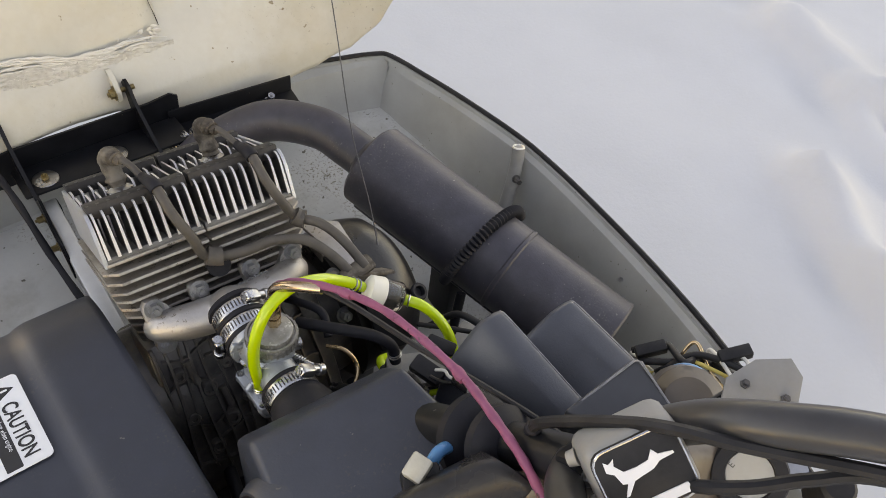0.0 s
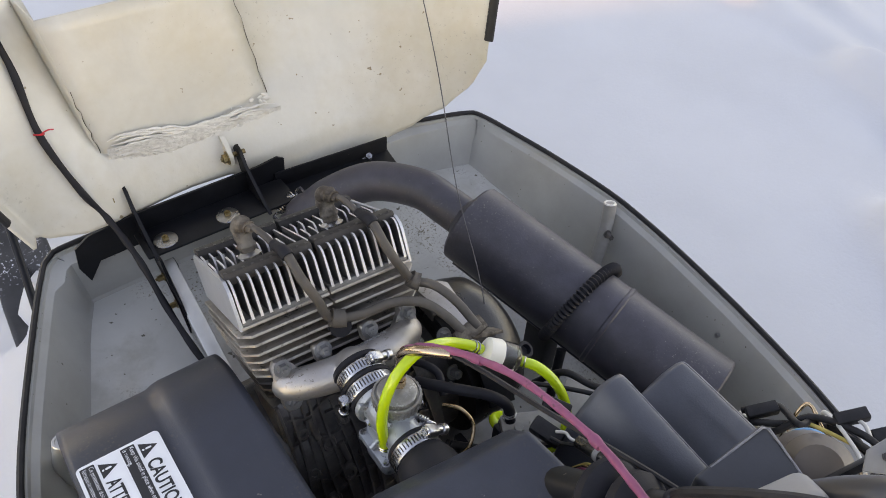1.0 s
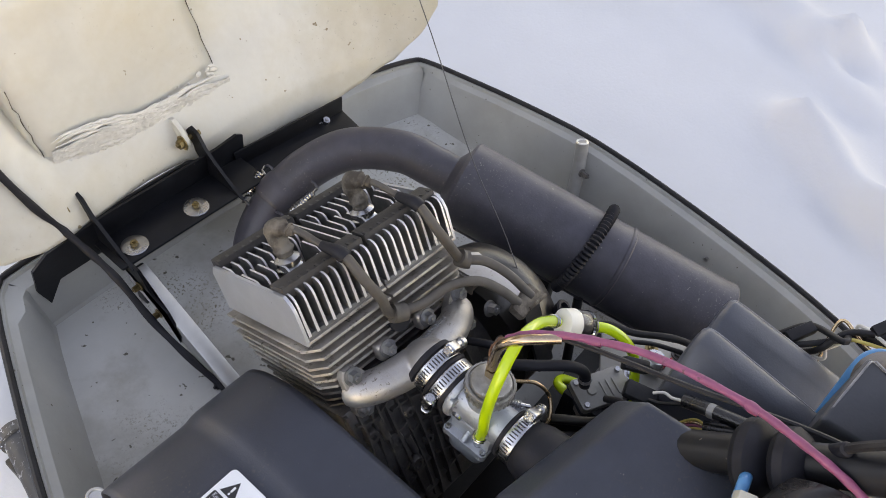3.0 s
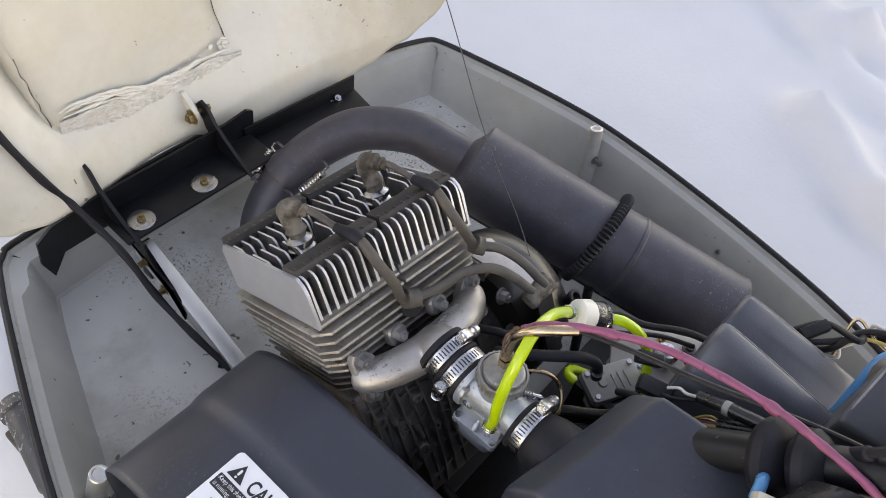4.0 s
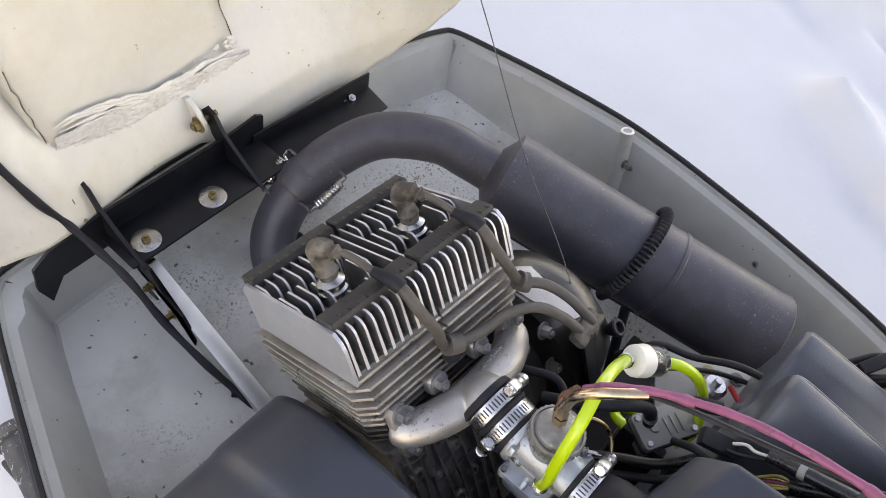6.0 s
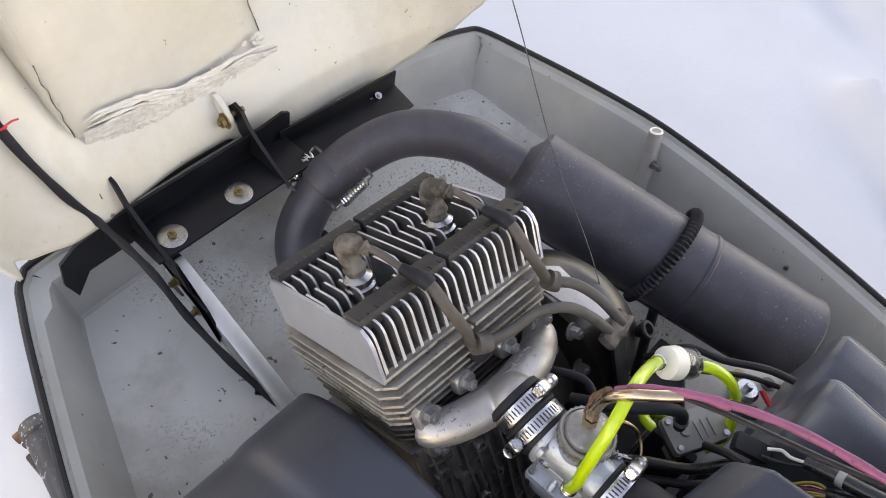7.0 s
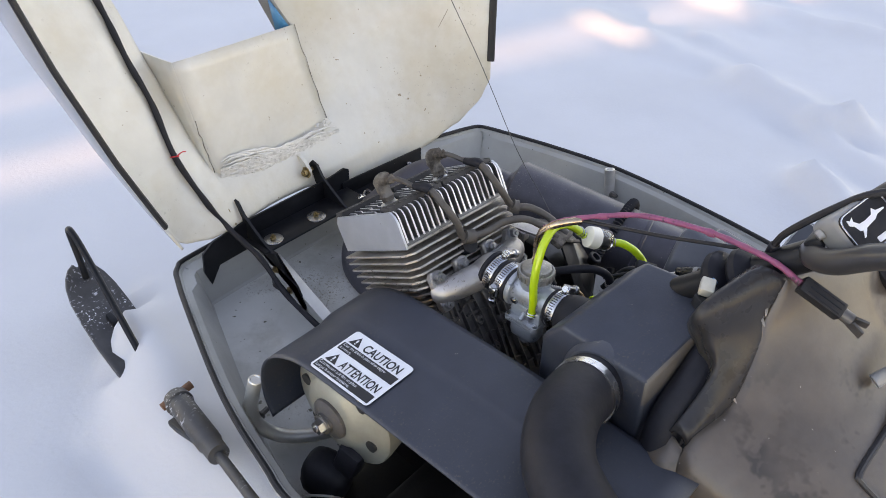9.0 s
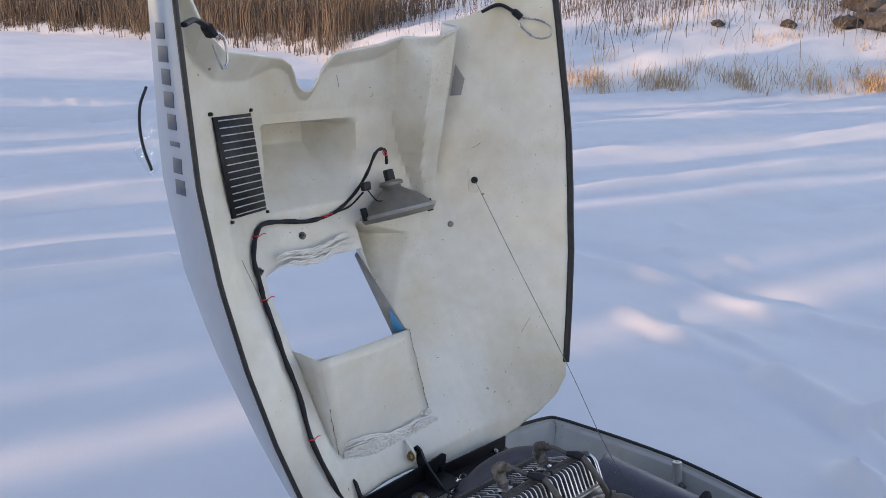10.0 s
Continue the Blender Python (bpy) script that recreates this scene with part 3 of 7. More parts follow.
fl = inset(rim, lambda b: 0.066 if b.x > 0.35 else 0.058)
# floor as strips across
half = len(RIM_LINE)
yy = np.linspace(-0.2, 0.99, 40)
lx = [lerp(sorted((p[1], p[0]) for p in fl if p[0] < 0.03 and p[1] < 0.955), y) for y in yy]
rx = [lerp(sorted((p[1], p[0]) for p in fl if p[0] > 0.67 and p[1] < 0.945), y) for y in yy]
grid = [[bm.verts.new((a - 0.018 + (b - a + 0.040) * k / 24, y, floor_z(y) - 0.001)) for k in range(25)] for y, a, b in zip(yy, lx, rx)]
for p, q in zip(grid, grid[1:]):
    for i in range(24):
        bm.faces.new((p[i], p[i + 1], q[i + 1], q[i]))
part("pan_floor", bm, FLOORM, pan)
bm = B()
tube(bm, [(x, y, RIM_Z + 0.002) for x, y in inset(rim, 0.001)], 0.0045, 8, 0)
part("rim_trim", bm, RIM, pan, "black rubber edge trim")
for p, d in (((0.752, 0.363, 0.30), (-1, 0.1, 0.1)),):
    d = Vector(d).normalized()
    bm = B()
    cyl(bm, Vector(p) - d * 0.01, Vector(p) + d * 0.003, 0.011, seg=16)
    cyl(bm, p, Vector(p) + d * 0.009, 0.007, seg=6)
    cyl(bm, p, Vector(p) + d * 0.02, 0.0035, seg=8)
    part("pan_bolt", bm, ZINC, pan, "zinc bolt with nut and washer")

# ---- hood, standing open on its front hinge ----
EDGE_L = [(0.34, -0.02), (0.40, -0.028), (0.42, -0.037), (0.48, -0.06), (0.6, -0.1), (0.75, -0.14), (0.9, -0.17), (1.06, -0.188), (1.34, -0.19), (1.55, -0.185)]
EDGE_R = [(0.34, 0.69), (0.40, 0.70), (0.45, 0.71), (0.52, 0.722), (0.65, 0.75), (0.79, 0.775), (0.93, 0.785), (1.06, 0.785), (1.33, 0.77), (1.55, 0.75)]
DOME = [(0.33, 0.985), (0.40, 1.005), (0.44, 1.03), (0.5, 1.075), (0.6, 1.13), (0.7, 1.19), (0.8, 1.25), (0.9, 1.285), (1.0, 1.30), (1.13, 1.30), (1.25, 1.28), (1.5, 1.24)]
ROUND = [(-1.0, 0.0), (-0.997, 0.36), (-0.98, 0.44), (-0.92, 0.50), (-0.73, 0.62), (-0.46, 0.93), (-0.38, 0.985), (-0.28, 1.0), (0.30, 1.0), (0.46, 0.96), (0.66, 0.79), (0.78, 0.64), (0.84, 0.52), (0.99, 0.03), (1.0, 0.0)]
HOOD_TOP = [(0, 1.52), (0.04, 1.45), (0.09, 1.30), (0.14, 1.262), (0.24, 1.252), (0.345, 1.24), (0.372, 1.225), (0.386, 1.19), (0.402, 1.172), (0.422, 1.172), (0.438, 1.19), (0.450, 1.225), (0.475, 1.25), (0.6, 1.268), (0.74, 1.30), (0.84, 1.33), (0.9, 1.37), (0.95, 1.44), (1, 1.52)]
HOOD_LOW = [(0, 0.425), (0.02, 0.41), (0.08, 0.395), (0.40, 0.385), (0.48, 0.352), (0.76, 0.348), (0.86, 0.368), (0.93, 0.395), (0.98, 0.44), (1, 0.485)]


def hood_point(u, z):
    a, b = lerp(EDGE_L, z), lerp(EDGE_R, z)
    ea, eb = 0.955 + 0.115 * (z - 0.48), 0.93 + 0.17 * (z - 0.52)
    x = a + (b - a) * u
    e = ea + (eb - ea) * u
    y = e + (lerp(DOME, z) - e) * lerp(ROUND, 2 * u - 1)
    # glove pocket
    k = min(1, max(0, (x - 0.108) / 0.012)) * min(1, max(0, (0.356 - x) / 0.055)) * min(1, max(0, (z - 0.925) / 0.12)) * min(1, max(0, (1.108 - z) / 0.016))
    y += 0.125 * k
    # step beside the scoop
    xl = 0.080 - 0.104 * (z - 0.448)
    k = min(1, max(0, (x - xl) / 0.016)) * min(1, max(0, (0.30 - x) / 0.15)) * min(1, max(0, (z - 0.44) / 0.22)) * min(1, max(0, (0.83 - z) / 0.06))
    y += 0.05 * k
    # stiffening ridge that ends in a boss
    zc = min(1, max(0, (z - 0.83) / 0.34))
    zc = zc * zc * (3 - 2 * zc)
    c = 0.545 + 0.02 * (1 - zc)
    w = 0.03 + 0.055 * zc
    y -= 0.10 * zc * lerp([(0, 0), (0.10, 1), (0.45, 0.9), (0.55, 0.7), (0.74, -0.25), (0.8, -0.25), (1, 0.1)], min(1, max(0, (x - c + w) / (2 * w))))
    # crease that runs down beside the cut window
    g = min(1, max(0, (z - 0.655) / 0.17)) * min(1, max(0, (0.875 - z) / 0.05))
    xe = a + (b - a) * 0.529
    y += 0.105 * g * lerp([(0, 0), (0.2, 0.15), (0.9, 1), (1.0, 1), (1.25, 0.45), (2.4, 0)], min(2.4, max(0, (x - xe) / (0.062 * max(g, 0.05)))))
    # shallow flutes pressed into the flank
    y -= 0.010 * zc * math.exp(-((x - 0.665) / 0.018) ** 2)
    return Vector((x, y, z))


WIN = (0.222, 0.527, 0.62, 0.815)  # u, u, z, z
hood = thing("hood", (0.3, 0.99, 0.40), "open cream fibreglass snowmobile hood, stained inside, silver outside", "hood")
us = list(np.linspace(0, 0.03, 7)[:-1]) + list(np.linspace(0.03, WIN[0], 26)[:-1]) + list(np.linspace(WIN[0], WIN[1], 36)[:-1]) + list(np.linspace(WIN[1], 1, 56))
NA, NB, NP, NC = 40, 30, 84, 40
bm = B()
grid = []
for j in range(NA + NB + NP + NC + 1):
    row = []
    for u in us:
        lo, hi = lerp(HOOD_LOW, u), lerp(HOOD_TOP, u)
        z = lerp([(0, lo), (NA, WIN[2]), (NA + NB, WIN[3]), (NA + NB + NP, 1.125), (NA + NB + NP + NC, hi)], j)
        p = hood_point(u, z)
        # rolled lip along the upper edge
        p.y -= 0.8 * max(0, z - hi + lerp([(0, 0), (0.05, 0), (0.09, 0.055), (0.25, 0.05), (0.33, 0.02), (0.39, 0.012), (0.46, 0.03), (0.62, 0.035), (0.74, 0.01), (0.8, 0), (1, 0)], u))
        row.append(bm.verts.new(p))
    grid.append(row)
for j in range(NA + NB + NP + NC):
    for i in range(len(us) - 1):
        if NA <= j < NA + NB and WIN[0] - 1e-6 <= us[i] < WIN[1] - 1e-6:
            continue
        bm.faces.new((grid[j][i], grid[j][i + 1], grid[j + 1][i + 1], grid[j + 1][i]))
bmesh.ops.delete(bm, geom=[v for v in bm.verts if not v.link_faces], context="VERTS")
shell = part("hood_shell", bm, [HOODIN, HOODOUT], hood, angle=50)
if sum(p.normal.y for p in shell.data.polygons) > 0:
    shell.data.flip_normals()
so = shell.modifiers.new("thick", "SOLIDIFY")
so.thickness, so.offset, so.material_offset, so.material_offset_rim = 0.005, -1, 1, 0


def edge_strip(u, z0, z1, name):
    pts = [hood_point(u, z0 + (z1 - z0) * k / 40) for k in range(41)]
    return part(name, tube(B(), pts, 0.008, 8, 0, 0.6), RIM, hood, "black rubber edge trim")


edge_strip(0.0, 0.475, 1.50, "edge_trim")
edge_strip(1.0, 0.52, 1.50, "edge_trim")

# ---- hinge bracket and frame rail ----
bracket = thing("hinge_bracket", (0.25, 0.97, 0.35), "black painted steel hood hinge bracket bolted to the pan front", "bracket")
bm = B()
block(bm, pose(0.212, 0.945, 0.3605), (0.246, 0.062, 0.005), 0.002)
part("plate", bm, STEELBLACK, bracket)
bm = B()
prism(bm, [(0.002, 0.335), (0.012, 0.303), (0.034, 0.335), (0.345, 0.348), (0.347, 0.396), (0.336, 0.403), (0.300, 0.398), (0.10, 0.396), (0.03, 0.388), (0.006, 0.372)], 0.004, axes((0, 0.978, 0), (1, 0, 0), (0, 0, 1), (0, 1, 0)))
part("upright_flange", bm, STEELBLACK, bracket)
bm = B()
block(bm, pose(0.43, 0.948, 0.342, 10, 0, -4), (0.21, 0.05, 0.005), 0.002)
block(bm, pose(0.43, 0.968, 0.356, 0, 0, -4), (0.21, 0.004, 0.04), 0.0015)
part("side_wing", bm, STEELBLACK, bracket)
for x, y, z in ((0.124, 0.936, 0.363), (0.224, 0.936, 0.363)):
    bm = B()
    lathe(bm, (x, y, z), (0, 0, 1), [(0, 0.018), (0.0016, 0.018), (0.0022, 0.0165), (0.0022, 0.006)])
    part("fender_washer", bm, ZINC, bracket, "wide zinc washer")
    part("bolt", hexbolt(B(), (x, y, z + 0.002), (0, 0, 1), 0.0055, 0.006, False), BOLT, bracket, "yellow zinc bolt")
for x, top in ((0.098, (1.006, 0.425)), (0.280, (1.018, 0.412))):
    poly = [(0.905, 0.36), (0.93, 0.372), (0.96, 0.392), (0.98, 0.408), (0.993, 0.428), (1.008, 0.432), (1.018, 0.42), (1.012, 0.40), (0.998, 0.385), (0.985, 0.37), (0.975, 0.36)]
    bm = B()
    prism(bm, poly, 0.005, axes((x, 0, 0), (0, 1, 0), (0, 0, 1), (1, 0, 0)))
    arm = part("hinge_arm", bm, STEELBLACK, bracket)
    bm = B()
    cyl(bm, (x - 0.014, 1.006, 0.416), (x + 0.014, 1.006, 0.416), 0.004, seg=10)
    hexbolt(bm, (x - 0.0165, 1.003, 0.416), (-1, 0, 0), 0.0078, 0.008)
    part("hinge_bolt", bm, BOLT, arm, "yellow zinc hinge bolt")
    bm = B()
    prism(bm, [(0.996, 0.404), (1.008, 0.400), (1.020, 0.404), (1.036, 0.426), (1.036, 0.440), (1.024, 0.444), (1.008, 0.434), (0.996, 0.420)], 0.008, axes((x - 0.016, 0, 0), (0, 1, 0), (0, 0, 1), (1, 0, 0)), 0.002)
    part("hinge_lug", bm, HOODIN, hood, "cream painted hinge lug")
bm = B()
hexbolt(bm, (0.494, 0.959, 0.345), (0, -0.5, 1), 0.0065, 0.012)
part("bolt", bm, ZINC, bracket)

rail = thing("frame_rail", (0.12, 0.8, 0.24), "bare aluminium frame rail with black strap and bolts", "frame rail")
bm = B()
R0, R1 = Vector((0.114, 0.93, 0.325)), Vector((0.114, 0.60, 0.165))
d = (R1 - R0).normalized()
block(bm, axes((R0 + R1) / 2, (1, 0, 0), d, Vector((1, 0, 0)).cross(d)), (0.023, (R1 - R0).length, 0.03), 0.003)
part("rail_bar", bm, RAILM, rail)
bm = B()
prism(bm, [(0.985, 0.362), (0.90, 0.362), (0.865, 0.30), (0.835, 0.262), (0.83, 0.28), (0.85, 0.315)], 0.004, axes((0.1005, 0, 0), (0, 1, 0), (0, 0, 1), (1, 0, 0)))
part("strap", bm, STEELBLACK, rail)
for y, z in ((0.905, 0.325), (0.872, 0.295)):
    part("rail_bolt", hexbolt(B(), (0.1005, y, z), (-1, 0, 0), 0.005, 0.010), BOLT, rail)
part("rail_bolt", hexbolt(B(), (0.108, 0.76, 0.236), (-1, 0, 0.2), 0.006, 0.012), STEELBLACK, rail)
for y in (0.62, 0.93):
    bm = B()
    block(bm, pose(0.119, y, (floor_z(y) + 0.33 - (0.93 - y) * 0.485) / 2 - 0.005), (0.02, 0.02, max(0.012, 0.325 - (0.93 - y) * 0.485 - floor_z(y))), 0.002)
    part("rail_foot", bm, STEELBLACK, rail)

# ---- engine ----
ME = pose(0.205, 0.590, 0.587, -29, 0, -3.5)


def E(x, y, z):
    return ME @ Vector((x, y, z))


def Ed(x, y, z):
    return (ME.to_3x3() @ Vector((x, y, z))).normalized()


engine = thing("engine", (0.205, 0.6, 0.12), "two-cylinder air-cooled engine with bright aluminium fins, dusty and oily", "engine")


def fin_plate(bm, x, path, zlow, t=0.0034):
    """One upright head fin: a strip along y, its top following the (y, height) path."""
    rows = [[E(x - t / 2, y, zlow), E(x + t / 2, y, zlow), E(x + t * 0.34, y, zt), E(x - t * 0.34, y, zt)] for y, zt in path]
    loft(bm, rows)
    bm.normal_update()
    # sideways faces get the darker metal: shade of the gaps painted in
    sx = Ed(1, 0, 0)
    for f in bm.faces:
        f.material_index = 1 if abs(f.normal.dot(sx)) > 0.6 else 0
    return bm


def fin_run(a, b, front=False):
    """Top of a fin from a to b, rounded off at both ends."""
    head_ = [(a, -0.011), (a + 0.001, -0.006), (a + 0.0035, -0.002), (a + 0.008, 0.0)] if front else [(a, -0.010), (a + 0.002, -0.004), (a + 0.006, -0.001)]
    return head_ + [(b - 0.007, 0.0), (b - 0.003, -0.003), (b - 0.0008, -0.010), (b, -0.018)]


FIN_PITCH = 0.0104
for cx in (-0.0525, 0.0525):
    bm = B()
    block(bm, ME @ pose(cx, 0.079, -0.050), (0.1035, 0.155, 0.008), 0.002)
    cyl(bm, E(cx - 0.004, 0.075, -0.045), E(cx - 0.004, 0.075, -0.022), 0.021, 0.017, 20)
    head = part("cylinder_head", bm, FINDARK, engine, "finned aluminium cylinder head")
    bm = B()
    block(bm, ME @ pose(cx, 0.0025, -0.0540), (0.1035, 0.006, 0.004), 0.0012)
    part("head_lip", bm, BARRELF, head)
    for k in range(10):
        x = cx - 0.0468 + k * FIN_PITCH
        if k == 9 if cx < 0 else k == 0:
            runs = [(0.0, 0.158, True)]
        elif k < 3 or k > 7:
            runs = [(0.0, 0.047, True), (0.064, 0.106, False), (0.117, 0.158, False)]
        elif k in (3, 7):
            runs = [(0.0, 0.047, True), (0.055, 0.096, False), (0.104, 0.158, False)]
        else:
            runs = [(0.0, 0.050 if k % 2 else 0.054, True), (0.098 if k % 2 else 0.102, 0.158, False)]
        for a_, b_, front in runs:
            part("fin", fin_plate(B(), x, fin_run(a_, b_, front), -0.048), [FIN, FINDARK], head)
    # rubber combs that damp the fins
    for y, w, notch in ((0.0235, 0.0225, -0.0085), (0.149, 0.018, -0.0065)):
        bm = B()
        block(bm, ME @ pose(cx + 0.001, y, -0.0005), (0.1015, w, 0.014), 0.0012)
        comb = part("damper_strip", bm, DAMP, head, "brown-black rubber damper strip")
        for k in range(10):
            bm = B()
            block(bm, ME @ pose(cx - 0.0468 + k * FIN_PITCH, y + notch, 0.0066), (0.0030, 0.0062, 0.0010), 0)
            part("slot", bm, INK, comb)
    # spark plug and its boot
    p, up = E(cx - 0.004, 0.075, -0.03), Ed(0, 0, 1)
    bm = B()
    lathe(bm, p, up, [(0, 0.012), (0.018, 0.012), (0.018, 0.0145), (0.0215, 0.0150), (0.0235, 0.0125), (0.0265, 0.0125), (0.0265, 0.0142), (0.030, 0.0142), (0.032, 0.0115), (0.034, 0.0085), (0.044, 0.0075), (0.05, 0.006)], 20)
    part("spark_plug", bm, ZINC, engine, "zinc spark plug body with pale insulator")
    bm = B()
    q = p + up * 0.034
    tube(bm, [q, q + up * 0.009, q + up * 0.019 + Ed(0, 1, 0) * 0.002, q + up * 0.028 + Ed(0.1, 0.6, 0) * 0.003, q + up * 0.0340 + Ed(0.2, -1, 0) * 0.005, q + up * 0.032 + Ed(0.3, -1, 0) * 0.015, q + up * 0.028 + Ed(0.35, -1, 0) * 0.024], lambda t: lerp([(0, 0.0092), (0.10, 0.0098), (0.12, 0.0112), (0.16, 0.0112), (0.18, 0.0100), (0.3, 0.0100), (0.42, 0.0112), (0.5, 0.0114), (0.62, 0.0108), (0.72, 0.0092), (0.80, 0.0094), (0.82, 0.0072), (1, 0.0046)], t) + 0.0005 * math.sin(t * 31 + cx * 40), 18)
    part("plug_boot", bm, BOOT, engine, "grimy rubber spark plug boot")
    part("boot_collar", torus(B(), q + up * 0.0305 + Ed(0.3, -1, 0) * 0.0180, Ed(0.35, -1, -0.6), 0.0070, 0.0015, 18, 6), BOOT, engine)
# smooth end plates of the outer fins
for sx in (-1, 1):
    bm = B()
    poly = [(0.0, -0.056), (-0.001, -0.016), (0.002, -0.006), (0.009, 0.001), (0.150, 0.001), (0.158, -0.008), (0.158, -0.055)]
    prism(bm, poly, 0.004, ME @ axes((-0.106 if sx < 0 else 0.102, 0, 0), (0, 1, 0), (0, 0, 1), (1, 0, 0)), 0.001)
    part("end_plate", bm, HEADSIDE, engine, "smooth bare aluminium head side")
# stacked barrel fins
for cx in (-0.0525, 0.0525):
    bm = B()
    block(bm, ME @ pose(cx, 0.079, -0.115), (0.08, 0.10, 0.13), 0.01)
    barrel = part("barrel", bm, FINDARK, engine, "finned cylinder barrel")
    for k in range(9):
        z = -0.066 - k * 0.0112
        bm = B()
        gap = 0.0016 if k < 4 else 0.0
        inner, outer = gap, 0.110 - 0.0022 * max(0, k - 2)
        x0, x1 = (-outer, -inner) if cx < 0 else (inner, outer)
        y0, y1 = -0.004 + 0.0035 * max(0, k - 2), 0.164 - 0.002 * k
        c_ = 0.016
        edge = [(x0, y0 + c_), (x0 + c_ * 0.8, y0), (x1, y0), (x1, y1), (x0, y1)] if cx < 0 else [(x0, y0), (x1 - c_ * 0.8, y0), (x1, y0 + c_), (x1, y1), (x0, y1)]
        prism(bm, edge, 0.0030, ME @ Matrix.Translation((0, 0, z)), 0.0006)
        # the three lowest fins use the darker crankcase material
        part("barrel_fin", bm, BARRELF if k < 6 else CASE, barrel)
# crankcase: a ribbed oily wall below the intake
bm = B()
block(bm, ME @ pose(0.0, 0.052, -0.255), (0.205, 0.09, 0.20), 0.012)
case = part("crankcase", bm, CASE, engine, "oily dark ribbed crankcase")
bm = B()
block(bm, pose(0.205, 0.57, 0.26), (0.235, 0.19, 0.16), 0.02)
part("case_base", bm, CASE, engine)
part("bearing_housing", cyl(B(), (0.06, 0.55, 0.33), (0.35, 0.55, 0.33), 0.085, seg=28), CASE, engine)
bm = B()
block(bm, pose(0.205, 0.56, 0.165), (0.26, 0.17, 0.09), 0.01)
part("case_foot", bm, CASE, engine)
rc = random.Random(21)
RIB_X = [-0.096, -0.086, -0.071, -0.060, -0.047, -0.033, -0.022, -0.006, 0.010, 0.024, 0.040, 0.056, 0.072]
for k, x in enumerate(RIB_X):
    lean_ = 0.012 * (k - 3) / 9
    deep = 0.0085 + rc.uniform(-0.0025, 0.003)
    bm = B()
    top_, low_z = -0.160 - 0.006 * (k % 3 == 1), -0.335 + rc.uniform(-0.01, 0.012)
    rows = []
    for i in range(7):
        t = i / 6
        z = top_ + (low_z - top_) * t
        w = deep * min(1, 0.35 + 3.2 * t, 0.55 + 3.0 * (1 - t))
        c_ = x + lean_ * t + 0.003 * math.sin(t * 4 + k)
        rows.append([E(c_ - 0.0024, 0.010, z), E(c_ + 0.0024, 0.010, z), E(c_ + 0.0013, 0.007 - w, z), E(c_ - 0.0013, 0.007 - w, z)])
    loft(bm, rows)
    part("case_rib", bm, CASE, case)
for z, x0, x1 in ((-0.178, -0.09, -0.02), (-0.196, -0.045, 0.075), (-0.214, -0.097, -0.03), (-0.238, -0.07, 0.01), (-0.252, 0.0, 0.08), (-0.268, -0.09, -0.04), (-0.290, -0.06, 0.04), (-0.318, -0.09, 0.07)):
    bm = B()
    n_ = 8
    rows = []
    for i in range(n_ + 1):
        x = x0 + (x1 - x0) * i / n_
        zz = z + 0.006 * math.sin(i * 0.8 + z * 90)
        rows.append([E(x, 0.010, zz - 0.0022), E(x, 0.010, zz + 0.0022), E(x, 0.0015, zz + 0.0013), E(x, 0.0015, zz - 0.0013)])
    loft(bm, rows)
    part("case_rib", bm, CASE, case)
for x, z, r in ((-0.078, -0.200, 0.0085), (-0.053, -0.228, 0.0095), (-0.026, -0.206, 0.008), (-0.080, -0.255, 0.0085), (-0.040, -0.276, 0.010), (-0.014, -0.258, 0.008), (0.016, -0.225, 0.009), (0.048, -0.28, 0.010), (-0.066, -0.302, 0.009)):
    bm = B()
    lathe(bm, E(x, 0.010, z), Ed(0, -1, 0), [(0, r + 0.002), (0.008, r), (0.011, r - 0.002), (0.011, r - 0.005), (0.007, r - 0.0055), (0.007, 0.001)], 14)
    part("case_boss", bm, CASE, case)
for x, z, ln in ((-0.066, -0.185, 0.030), (-0.040, -0.232, 0.026), (0.030, -0.2, 0.035)):
    part("case_stud", cyl(B(), E(x, 0.002, z), E(x + 0.003, 0.001, z - ln), 0.0045, seg=10), CASE, case)

# intake manifold: a crescent bowed out from the two ports, with a neck for the boot
bm = B()
bow = [E(u, 0.006 - 0.035 * (1 - (u / 0.082) ** 2) ** 0.65, -0.1345) for u in (-0.082, -0.080, -0.073, -0.055, -0.030, -0.008, 0.016, 0.038, 0.058, 0.073, 0.080, 0.082)]
tube(bm, bow, lambda t: 0.0132 + 0.0073 * math.sin(math.pi * t) ** 0.7, 22, 6)
throat = E(-0.008, -0.0445, -0.1304)
tube(bm, [E(-0.008, -0.024, -0.136), E(-0.008, -0.032, -0.135), throat, Vector(throat) + Vector((-0.0004, -0.006, -0.001))], 0.0245, 24)
mani = part("intake_manifold", bm, MANIM, engine, "cast aluminium intake manifold")
rm = mani.modifiers.new("fuse", "REMESH")
rm.mode, rm.voxel_size, rm.use_smooth_shade = "VOXEL", 0.0020, True
sm = mani.modifiers.new("soften", "SMOOTH")
sm.factor, sm.iterations = 0.5, 8
